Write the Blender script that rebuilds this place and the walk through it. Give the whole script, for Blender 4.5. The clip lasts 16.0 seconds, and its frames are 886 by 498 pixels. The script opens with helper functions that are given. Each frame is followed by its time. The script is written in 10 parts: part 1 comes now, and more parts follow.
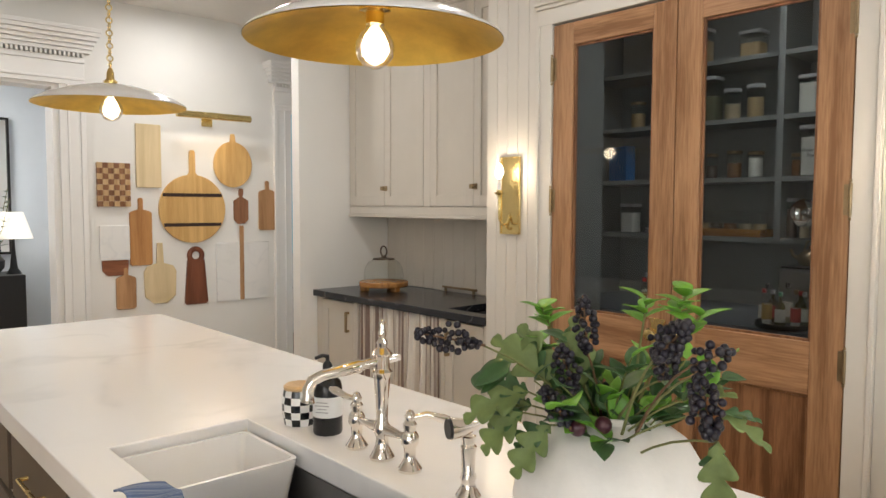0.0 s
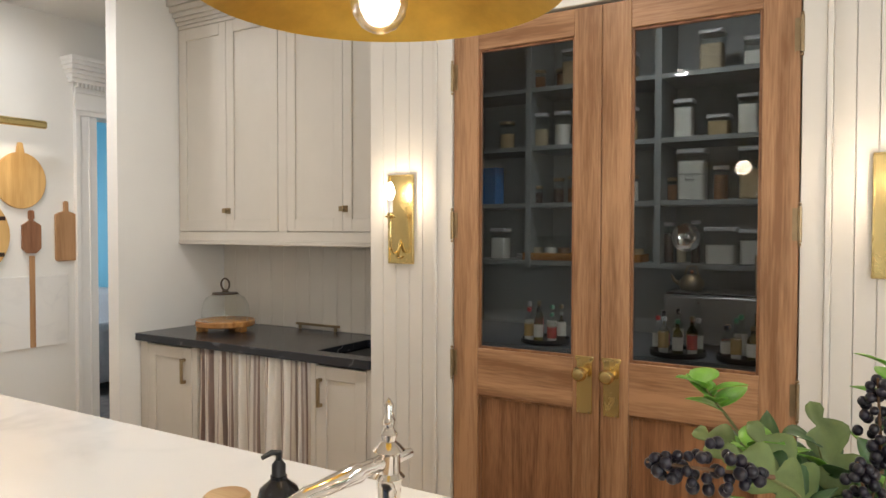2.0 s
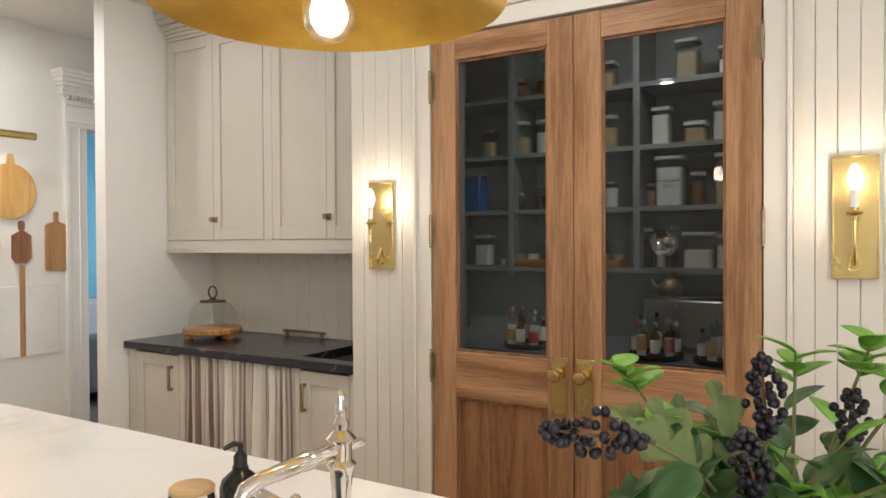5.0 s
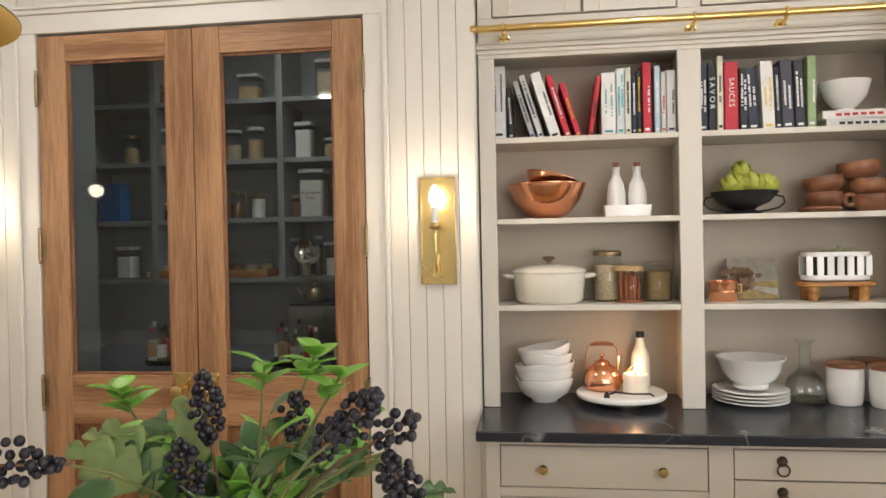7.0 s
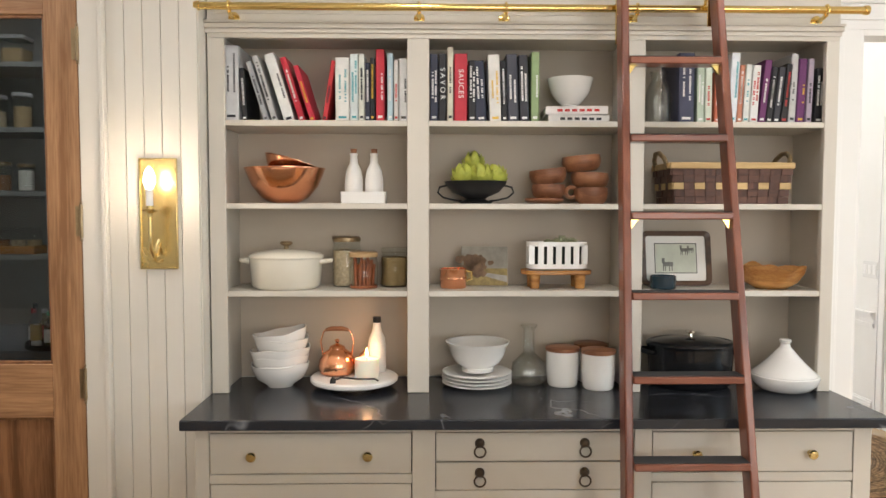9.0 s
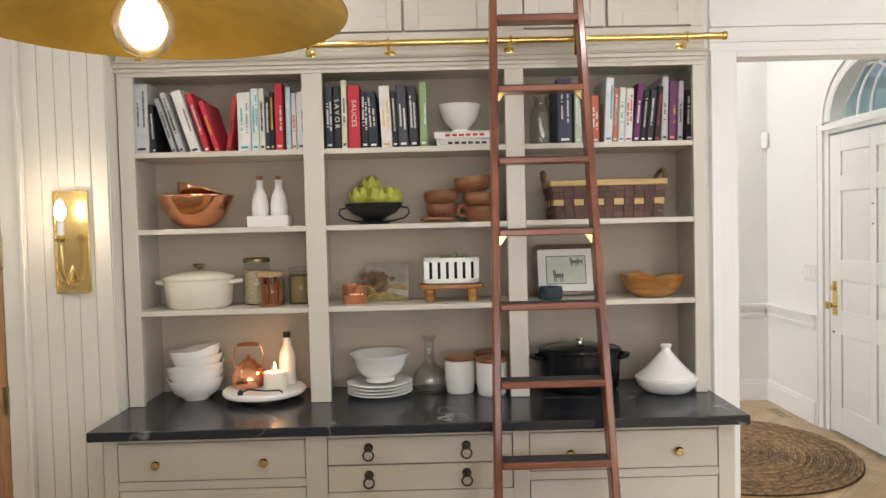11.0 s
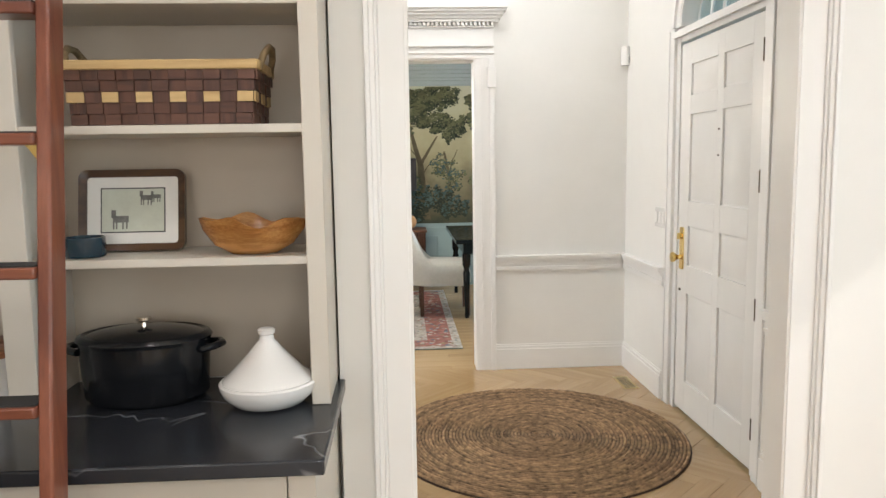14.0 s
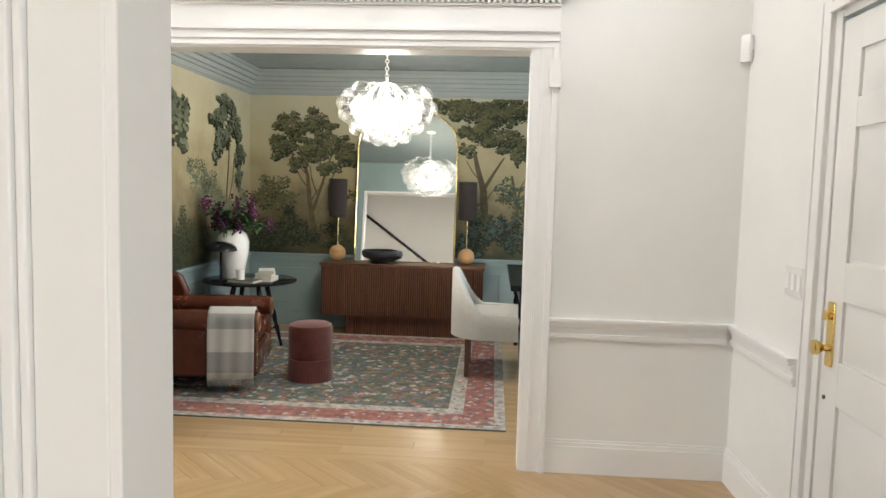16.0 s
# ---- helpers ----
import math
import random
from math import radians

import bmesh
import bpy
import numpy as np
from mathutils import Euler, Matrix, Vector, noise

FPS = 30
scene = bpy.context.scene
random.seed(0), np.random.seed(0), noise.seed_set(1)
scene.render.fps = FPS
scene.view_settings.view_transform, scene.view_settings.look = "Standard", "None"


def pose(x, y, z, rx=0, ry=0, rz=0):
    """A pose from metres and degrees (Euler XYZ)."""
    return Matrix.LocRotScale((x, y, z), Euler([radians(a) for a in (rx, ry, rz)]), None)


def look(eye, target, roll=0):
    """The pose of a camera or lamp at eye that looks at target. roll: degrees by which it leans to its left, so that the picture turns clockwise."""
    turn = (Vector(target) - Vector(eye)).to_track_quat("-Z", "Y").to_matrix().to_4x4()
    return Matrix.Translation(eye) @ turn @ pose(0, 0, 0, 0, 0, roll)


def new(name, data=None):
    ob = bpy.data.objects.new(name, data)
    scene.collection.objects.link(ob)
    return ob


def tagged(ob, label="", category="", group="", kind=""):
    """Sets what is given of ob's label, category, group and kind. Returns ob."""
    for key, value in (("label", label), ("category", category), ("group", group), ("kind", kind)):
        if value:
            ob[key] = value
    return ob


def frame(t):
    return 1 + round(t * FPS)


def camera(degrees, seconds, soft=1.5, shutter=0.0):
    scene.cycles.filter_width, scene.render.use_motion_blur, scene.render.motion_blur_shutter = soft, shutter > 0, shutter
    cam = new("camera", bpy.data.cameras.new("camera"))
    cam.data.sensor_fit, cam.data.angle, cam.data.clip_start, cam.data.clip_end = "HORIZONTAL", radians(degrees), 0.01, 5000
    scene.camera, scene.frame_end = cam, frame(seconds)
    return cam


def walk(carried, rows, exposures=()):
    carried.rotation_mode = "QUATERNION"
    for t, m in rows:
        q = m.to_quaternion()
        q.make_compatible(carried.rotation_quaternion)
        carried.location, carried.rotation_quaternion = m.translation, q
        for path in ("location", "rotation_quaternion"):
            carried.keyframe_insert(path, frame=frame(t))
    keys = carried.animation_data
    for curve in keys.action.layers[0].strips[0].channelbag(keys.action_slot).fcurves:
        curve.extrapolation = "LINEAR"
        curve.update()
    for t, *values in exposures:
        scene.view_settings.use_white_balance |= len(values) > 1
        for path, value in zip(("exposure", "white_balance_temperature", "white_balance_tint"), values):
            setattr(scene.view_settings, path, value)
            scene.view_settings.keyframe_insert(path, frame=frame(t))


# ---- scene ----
cam = camera(63.5, 16.0)
PATH = [
    (0, (0.176, 0.147, 1.472), (1.512, 1.631, 1.35), 0.2),
    (0.5, (0.182, 0.298, 1.477), (1.697, 1.598, 1.367), 0.1),
    (1, (0.222, 0.469, 1.485), (1.847, 1.631, 1.388), -0.0),
    (1.5, (0.256, 0.616, 1.496), (1.94, 1.692, 1.409), -0.1),
    (2, (0.257, 0.772, 1.475), (1.962, 1.817, 1.422), 0.1),
    (2.5, (0.238, 0.867, 1.455), (1.939, 1.92, 1.426), 0.3),
    (3, (0.223, 0.914, 1.490), (1.9, 2.005, 1.449), -0.4),
    (3.2, (0.223, 0.923, 1.490), (1.885, 2.036, 1.452), -0.5),
    (5.5, (0.256, 0.578, 1.451), (2.01, 1.538, 1.443), -0.1),
    (6, (0.263, 0.503, 1.48), (2.122, 1.24, 1.452), -0.1),
    (6.5, (0.271, 0.456, 1.491), (2.217, 0.918, 1.474), -0.1),
    (7, (0.257, 0.402, 1.481), (2.241, 0.66, 1.46), -1.1),
    (7.5, (0.219, 0.356, 1.481), (2.217, 0.411, 1.424), -1.6),
    (8, (0.208, 0.251, 1.454), (2.204, 0.172, 1.356), -1.1),
    (8.5, (0.242, 0.058, 1.471), (2.235, -0.038, 1.344), -0.3),
    (9, (0.3, -0.165, 1.53), (2.297, -0.203, 1.424), 0.1),
    (11.3, (0.104, -0.631, 1.557), (2.102, -0.651, 1.484), -1.5),
    (11.5, (0.133, -0.679, 1.555), (2.131, -0.714, 1.476), -1.4),
    (12, (0.24, -0.868, 1.553), (2.236, -0.949, 1.461), -1.4),
    (12.5, (0.384, -1.116, 1.539), (2.376, -1.238, 1.415), -1.1),
    (12.8, (0.485, -1.281, 1.534), (2.475, -1.418, 1.39), -1.4),
    (13, (0.564, -1.387, 1.515), (2.552, -1.527, 1.35), -0.8),
    (13.5, (0.822, -1.586, 1.49), (2.806, -1.726, 1.281), -0.7),
    (14, (1.117, -1.768, 1.459), (3.1, -1.88, 1.222), -0.9),
    (14.5, (1.45, -1.882, 1.456), (3.433, -1.959, 1.207), -1.1),
    (15, (1.798, -1.929, 1.462), (3.784, -1.967, 1.221), -1.0),
    (15.5, (2.108, -2.012, 1.459), (4.098, -2.011, 1.26), -0.2),
    (16, (2.401, -2.111, 1.454), (4.389, -1.973, 1.286), 1.5),
]
walk(cam, [(t, look(eye, target, roll)) for t, eye, target, roll in PATH],
     [(0.0, -0.60), (2.0, -0.42), (6.0, -0.42), (8.0, -0.44), (9.0, -0.52), (12.0, -0.74), (14.0, -0.68), (15.0, -0.58), (15.5, -0.70), (16.0, -0.80)])

# ---- world, lights, exposure ----
world = bpy.data.worlds.new("world")
scene.world = world
world.use_nodes = True
wn = world.node_tree.nodes
sky = wn.new("ShaderNodeTexSky")
sky.sky_type = "NISHITA"
sky.sun_disc = False
sky.sun_elevation, sky.sun_rotation = radians(35), radians(200)
world.node_tree.links.new(sky.outputs[0], wn["Background"].inputs[0])
wn["Background"].inputs[1].default_value = 0.12
CEIL = 2.80          # kitchen ceiling
WARM, NEUTRAL, DAY = (1.0, 0.82, 0.62), (1.0, 0.975, 0.95), (0.86, 0.93, 1.0)


def lamp(name, kind, energy, colour, m, size=0.1, size_y=0.0, spread=180):
    data = bpy.data.lights.new(name, kind)
    data.energy, data.color = energy, colour
    if kind == "AREA":
        data.shape = "RECTANGLE" if size_y else "DISK"
        data.size = size
        data.spread = radians(spread)
        if size_y:
            data.size_y = size_y
    elif kind == "SUN":
        data.angle = size
    else:
        data.shadow_soft_size = size
    ob = new(name, data)
    ob.matrix_world = m
    return ob


sun = lamp("sun", "SUN", 2.0, (1.0, 0.95, 0.88), look((0, 0, 9), (2.5, 4.5, 5.6)), radians(0.5))
DOWNLIGHTS = [(-0.9, -3.0), (-0.9, -1.4), (-0.9, 0.4), (-0.9, 2.2), (1.95, 3.55), (1.95, 1.7), (1.85, -0.1), (1.75, -1.3), (1.9, -2.7), (0.6, -2.4), (0.55, 4.55), (2.1, 4.6)]
for dx, dy in DOWNLIGHTS:
    lamp("downlight_lamp", "AREA", 10.5, NEUTRAL, pose(dx, dy, CEIL - 0.035), 0.11)
PENDANTS = [(1.09, 3.08, 1.842), (1.11, 1.405, 1.814), (1.10, -0.185, 1.842)]
for px, py, pz in PENDANTS:
    lamp("pendant_lamp", "POINT", 5, WARM, pose(px, py, pz - 0.005), 0.04)
SCONCES = [(2.71, 2.475), (2.71, 0.735)]
for sx, sy in SCONCES:
    lamp("sconce_lamp", "POINT", 3.0, WARM, pose(sx - 0.085, sy, 1.625), 0.02)
lamp("picture_light_lamp", "AREA", 3.0, WARM, pose(2.37, 5.00, 2.055, -25, 0, 0), 0.45, 0.03)
lamp("candle_lamp", "POINT", 0.6, (1.0, 0.55, 0.25), pose(2.86, 0.060, 1.035), 0.012)
lamp("kitchen_window_lamp", "AREA", 32, (0.93, 0.96, 1.0), pose(1.5, -4.42, 1.6, 90, 0, 0), 1.7, 1.3)
# daylight through the two windows of the long wall behind the walk
for wy in (-2.9, -0.9):
    lamp("long_wall_window_lamp", "AREA", 58, (0.95, 0.95, 0.935), pose(-2.62, wy, 1.55, 0, -90, 0), 1.45, 1.35)
# daylight through the tall window over the front door, and the fanlight
lamp("entry_window_lamp", "AREA", 80, (0.96, 0.97, 1.0), pose(4.68, -3.40, 3.75, 90, 0, 0), 1.0, 1.2)
# unseen fill lights under the high ceiling, added to brighten the hall
for hx, hy in ((4.0, -1.5), (4.8, 0.8)):
    lamp("hall_ceiling_lamp", "AREA", 56, NEUTRAL, pose(hx, hy, 4.95), 0.3)
# added fill light in an unseen opening, to brighten the front door wall
lamp("hall_window_lamp", "AREA", 150, (0.95, 0.97, 1.0), pose(5.30, 3.03, 1.6, -90, 0, 0), 0.88, 1.55)
lamp("chandelier_lamp", "POINT", 150, (1.0, 0.92, 0.80), pose(7.75, -1.29, 2.02), 0.16)
# cool fill light from an unseen side, added to brighten the dining room
lamp("dining_window_lamp", "AREA", 95, DAY, pose(7.9, -4.40, 1.5, 90, 0, 0), 1.3, 1.5)
lamp("blue_room_window_lamp", "AREA", 60, DAY, pose(3.6, 8.9, 1.5, -90, 0, 0), 1.2, 1.5)
# fill light with no fitting, added to brighten the room beyond
lamp("hall_room_lamp", "AREA", 60, NEUTRAL, pose(0.6, 6.6, 2.7), 0.6)
# unseen fill light, added so that the jars show through the glass
lamp("pantry_lamp", "AREA", 9, NEUTRAL, pose(3.35, 1.6, CEIL - 0.04), 0.11)

# ---- materials ----


def mat(name, col, rough=0.5, metal=0.0, var=0.05, scale=6.0, bump=0.03, bscale=140.0, coat=0.0, trans=0.0, ior=1.45, emit=None, strength=0.0, stretch=(1, 1, 1), sheen=0.0, spot=0.0):
    m = bpy.data.materials.new(name)
    m.use_nodes = True
    nt = m.node_tree
    b = nt.nodes["Principled BSDF"]
    b.inputs["Roughness"].default_value = rough
    b.inputs["Metallic"].default_value = metal
    b.inputs["Coat Weight"].default_value = coat
    b.inputs["Coat Roughness"].default_value = 0.15
    b.inputs["Transmission Weight"].default_value = trans
    b.inputs["IOR"].default_value = ior
    b.inputs["Sheen Weight"].default_value = sheen
    b.inputs["Base Color"].default_value = (*col, 1)
    if emit:
        b.inputs["Emission Color"].default_value = (*emit, 1)
        b.inputs["Emission Strength"].default_value = strength
    tc = nt.nodes.new("ShaderNodeTexCoord")
    oi = nt.nodes.new("ShaderNodeObjectInfo")
    mp = nt.nodes.new("ShaderNodeMapping")
    mp.inputs["Scale"].default_value = stretch
    nt.links.new(tc.outputs["Object"], mp.inputs["Vector"])
    mul = nt.nodes.new("ShaderNodeMath")
    mul.operation = "MULTIPLY"
    mul.inputs[1].default_value = 37.0
    nt.links.new(oi.outputs["Random"], mul.inputs[0])
    nt.links.new(mul.outputs[0], mp.inputs["Location"])
    if var > 0:
        n1 = nt.nodes.new("ShaderNodeTexNoise")
        n1.inputs["Scale"].default_value = scale
        n1.inputs["Detail"].default_value = 6
        n1.inputs["Roughness"].default_value = 0.6
        nt.links.new(mp.outputs[0], n1.inputs["Vector"])
        ramp = nt.nodes.new("ShaderNodeValToRGB")
        ramp.color_ramp.elements[0].position = 0.3
        ramp.color_ramp.elements[1].position = 0.7
        ramp.color_ramp.elements[0].color = (*[c * (1 - var) for c in col], 1)
        ramp.color_ramp.elements[1].color = (*[min(1, c * (1 + var)) for c in col], 1)
        nt.links.new(n1.outputs["Fac"], ramp.inputs[0])
        nt.links.new(ramp.outputs[0], b.inputs["Base Color"])
        rr = nt.nodes.new("ShaderNodeMapRange")
        rr.inputs[3].default_value = max(0.02, rough - 0.06)
        rr.inputs[4].default_value = min(1, rough + 0.06)
        nt.links.new(n1.outputs["Fac"], rr.inputs[0])
        nt.links.new(rr.outputs[0], b.inputs["Roughness"])
    if bump > 0:
        n2 = nt.nodes.new("ShaderNodeTexNoise")
        n2.inputs["Scale"].default_value = bscale
        n2.inputs["Detail"].default_value = 4
        nt.links.new(mp.outputs[0], n2.inputs["Vector"])
        bp = nt.nodes.new("ShaderNodeBump")
        bp.inputs["Strength"].default_value = min(1, bump * 5)
        bp.inputs["Distance"].default_value = 0.002
        nt.links.new(n2.outputs["Fac"], bp.inputs["Height"])
        nt.links.new(bp.outputs[0], b.inputs["Normal"])
    return m


def wood(name, dark, light, axis="Z", rough=0.45, scale=14.0, bump=0.04, coat=0.0, contrast=0.25):
    """Grain that runs along one axis, with broad bands and fine pores, different on each piece."""
    m = mat(name, light, rough, var=0.0, bump=0.0, coat=coat)
    nt = m.node_tree
    b = nt.nodes["Principled BSDF"]
    mp = next(n for n in nt.nodes if n.type == "MAPPING")
    long = {"X": (0.07, 1, 1), "Y": (1, 0.07, 1), "Z": (1, 1, 0.07)}[axis]
    mp.inputs["Scale"].default_value = long
    n1 = nt.nodes.new("ShaderNodeTexNoise")
    n1.inputs["Scale"].default_value = scale
    n1.inputs["Detail"].default_value = 3
    n1.inputs["Distortion"].default_value = 1.2
    n2 = nt.nodes.new("ShaderNodeTexNoise")
    n2.inputs["Scale"].default_value = scale * 16
    n2.inputs["Detail"].default_value = 5
    for n in (n1, n2):
        nt.links.new(mp.outputs[0], n.inputs["Vector"])
    mix = nt.nodes.new("ShaderNodeMath")
    mix.operation = "MULTIPLY_ADD"
    mix.inputs[1].default_value = contrast
    nt.links.new(n2.outputs["Fac"], mix.inputs[0])
    nt.links.new(n1.outputs["Fac"], mix.inputs[2])
    ramp = nt.nodes.new("ShaderNodeValToRGB")
    e = ramp.color_ramp.elements
    e[0].position, e[1].position = 0.36 + contrast / 2, 0.66 + contrast / 2
    e[0].color, e[1].color = (*dark, 1), (*light, 1)
    nt.links.new(mix.outputs[0], ramp.inputs[0])
    nt.links.new(ramp.outputs[0], b.inputs["Base Color"])
    bp = nt.nodes.new("ShaderNodeBump")
    bp.inputs["Strength"].default_value = min(1, bump * 5)
    bp.inputs["Distance"].default_value = 0.001
    nt.links.new(n2.outputs["Fac"], bp.inputs["Height"])
    nt.links.new(bp.outputs[0], b.inputs["Normal"])
    return m


def veined(name, base, vein, rough, scale=2.2, width=0.035, coat=0.0, amount=1.0):
    """Polished stone: cloudy body with thin veins."""
    m = mat(name, base, rough, var=0.0, bump=0.0, coat=coat)
    nt = m.node_tree
    b = nt.nodes["Principled BSDF"]
    mp = next(n for n in nt.nodes if n.type == "MAPPING")
    n1 = nt.nodes.new("ShaderNodeTexNoise")
    n1.inputs["Scale"].default_value = scale
    n1.inputs["Detail"].default_value = 3.5
    n1.inputs["Distortion"].default_value = 0.6
    n2 = nt.nodes.new("ShaderNodeTexNoise")
    n2.inputs["Scale"].default_value = scale * 1.7
    n2.inputs["Detail"].default_value = 4
    for n in (n1, n2):
        nt.links.new(mp.outputs[0], n.inputs["Vector"])
    r1 = nt.nodes.new("ShaderNodeValToRGB")
    e = r1.color_ramp.elements
    e[0].position, e[1].position = 0.5 - width, 0.5
    e[0].color, e[1].color = (0, 0, 0, 1), (1, 1, 1, 1)
    e2 = r1.color_ramp.elements.new(0.5 + width)
    e2.color = (0, 0, 0, 1)
    nt.links.new(n1.outputs["Fac"], r1.inputs[0])
    r2 = nt.nodes.new("ShaderNodeMapRange")
    r2.inputs[1].default_value, r2.inputs[2].default_value = 0.45, 0.65
    r2.inputs[4].default_value = amount
    nt.links.new(n2.outputs["Fac"], r2.inputs[0])
    mu = nt.nodes.new("ShaderNodeMath")
    mu.operation = "MULTIPLY"
    nt.links.new(r1.outputs[0], mu.inputs[0])
    nt.links.new(r2.outputs[0], mu.inputs[1])
    mx = nt.nodes.new("ShaderNodeMix")
    mx.data_type = "RGBA"
    mx.inputs[6].default_value, mx.inputs[7].default_value = (*base, 1), (*vein, 1)
    nt.links.new(mu.outputs[0], mx.inputs[0])
    nt.links.new(mx.outputs[2], b.inputs["Base Color"])
    return m


def glassy(name, tint=(0.95, 0.97, 0.96), rough=0.0, ior=0.035):
    """Thin clear glass: mostly see-through, with the gloss of glass."""
    m = bpy.data.materials.new(name)
    m.use_nodes = True
    nt = m.node_tree
    nt.nodes.remove(nt.nodes["Principled BSDF"])
    out = nt.nodes["Material Output"]
    tr = nt.nodes.new("ShaderNodeBsdfTransparent")
    tr.inputs[0].default_value = (*tint, 1)
    gl = nt.nodes.new("ShaderNodeBsdfGlossy")
    gl.inputs["Roughness"].default_value = rough
    lw = nt.nodes.new("ShaderNodeLayerWeight")
    lw.inputs[0].default_value = 0.5
    pw = nt.nodes.new("ShaderNodeMath")
    pw.operation = "POWER"
    pw.inputs[1].default_value = 4.0
    nt.links.new(lw.outputs["Facing"], pw.inputs[0])
    fr = nt.nodes.new("ShaderNodeMath")
    fr.operation = "MULTIPLY_ADD"
    fr.inputs[1].default_value, fr.inputs[2].default_value = 0.9, ior
    nt.links.new(pw.outputs[0], fr.inputs[0])
    mx = nt.nodes.new("ShaderNodeMixShader")
    nt.links.new(fr.outputs[0], mx.inputs[0])
    nt.links.new(tr.outputs[0], mx.inputs[1])
    nt.links.new(gl.outputs[0], mx.inputs[2])
    nt.links.new(mx.outputs[0], out.inputs[0])
    return m


WHITE = mat("white_wall_paint", (0.80, 0.79, 0.76), 0.6, var=0.02, scale=3, bump=0.015, bscale=220)
TRIM = mat("white_trim_paint", (0.82, 0.81, 0.79), 0.32, var=0.015, scale=5, bump=0.01, bscale=90)
CEILING = mat("ceiling_paint", (0.80, 0.79, 0.77), 0.8, var=0.02)
GREIGE = mat("greige_cabinet_paint", (0.60, 0.56, 0.495), 0.38, var=0.03, scale=4, bump=0.012, bscale=120)
GREIGE_LIGHT = mat("pale_greige_plank_paint", (0.68, 0.645, 0.585), 0.42, var=0.03, scale=4, bump=0.015, bscale=120)
# cabinet greige darkened and warmed for the shade inside the open bays
SHADED_SHELF_BACK = mat("shaded_greige_shelf_back", (0.50, 0.435, 0.355), 0.5, var=0.03, scale=4, bump=0.012)
# near-black that paints the shade in the gaps between cabinet fronts
GAP_SHADE = mat("painted_gap_shade", (0.03, 0.028, 0.025), 0.8, var=0)
SOAPSTONE = veined("black_soapstone", (0.022, 0.024, 0.030), (0.32, 0.33, 0.35), 0.22, 2.6, 0.008, amount=0.75)
MARBLE = veined("white_marble", (0.80, 0.79, 0.775), (0.60, 0.60, 0.60), 0.16, 1.6, 0.05, amount=0.55)
WALNUT = wood("reddish_walnut_upright", (0.225, 0.108, 0.048), (0.43, 0.238, 0.122), "Z", 0.42, 9, contrast=0.5)
WALNUT_Y = wood("reddish_walnut_rail", (0.225, 0.108, 0.048), (0.44, 0.242, 0.125), "Y", 0.42, 9, contrast=0.5)
WALNUT_DARK = wood("walnut_panel", (0.14, 0.060, 0.026), (0.31, 0.150, 0.070), "Z", 0.40, 12, contrast=0.5)
MAHOGANY = wood("mahogany_ladder", (0.13, 0.038, 0.022), (0.25, 0.085, 0.048), "Z", 0.30, 12, coat=0.3)
MAHOGANY_Y = wood("mahogany_rung", (0.13, 0.038, 0.022), (0.25, 0.085, 0.048), "Y", 0.30, 12, coat=0.3)
BRASS = mat("polished_brass", (0.83, 0.62, 0.24), 0.16, 1.0, var=0.06, scale=9, bump=0.0)
AGED_BRASS = mat("satin_brass", (0.72, 0.565, 0.255), 0.26, 1.0, var=0.06, scale=14, bump=0.012)
GOLD_LEAF = mat("gold_leaf", (0.90, 0.60, 0.13), 0.34, 1.0, var=0.18, scale=9, bump=0.03, bscale=25)
BRONZE = mat("dark_bronze", (0.10, 0.075, 0.055), 0.38, 0.9, var=0.1)
OLD_BRASS = mat("antique_brass", (0.33, 0.25, 0.15), 0.38, 1.0, var=0.15, scale=20)
NICKEL = mat("polished_nickel", (0.80, 0.76, 0.71), 0.08, 1.0, var=0.02, bump=0.0)
COPPER = mat("polished_copper", (0.86, 0.42, 0.24), 0.17, 1.0, var=0.08, scale=12, bump=0.01, bscale=40)
CERAMIC = mat("white_glazed_ceramic", (0.80, 0.79, 0.77), 0.16, var=0.015, bump=0.0, coat=0.3)
MATTE_CERAMIC = mat("white_matt_ceramic", (0.78, 0.77, 0.75), 0.5, var=0.03, scale=20)
ENAMEL_CREAM = mat("cream_enamel", (0.74, 0.70, 0.60), 0.14, var=0.02, bump=0.0, coat=0.4)
ENAMEL_BLACK = mat("black_enamel", (0.008, 0.009, 0.011), 0.16, var=0.1, bump=0.008)
BLACK_METAL = mat("black_metal", (0.012, 0.012, 0.013), 0.42, 0.0, var=0.1)
GLASS = glassy("clear_glass")
DOOR_GLASS = glassy("pantry_door_glass", (0.80, 0.83, 0.84), 0.0, 0.03)
GREEN_GLASS = glassy("greenish_glass", (0.955, 0.97, 0.96))
BULB = mat("lit_bulb", (1, 0.95, 0.85), 0.3, var=0, bump=0, emit=(1.0, 0.88, 0.70), strength=14.0)
FLAME_BULB = mat("lit_candle_bulb", (1, 0.95, 0.85), 0.3, var=0, bump=0, emit=(1.0, 0.84, 0.60), strength=16.0)
LIGHT_DISC = mat("downlight_glow", (1, 1, 1), 0.4, var=0, bump=0, emit=(1.0, 0.93, 0.84), strength=10.0)
PAPER = mat("book_pages", (0.72, 0.68, 0.58), 0.8, var=0.08, scale=60, stretch=(1, 1, 8))
OAK_FLOOR = wood("oak_floor_board", (0.40, 0.262, 0.130), (0.475, 0.322, 0.170), "X", 0.16, 7, coat=0.25, contrast=0.3)
PANTRY_PAINT = mat("blue_grey_pantry_paint", (0.25, 0.265, 0.26), 0.45, var=0.03)
DINING_PAINT = mat("blue_green_trim_paint", (0.27, 0.345, 0.345), 0.25, var=0.03, scale=4, bump=0.01)
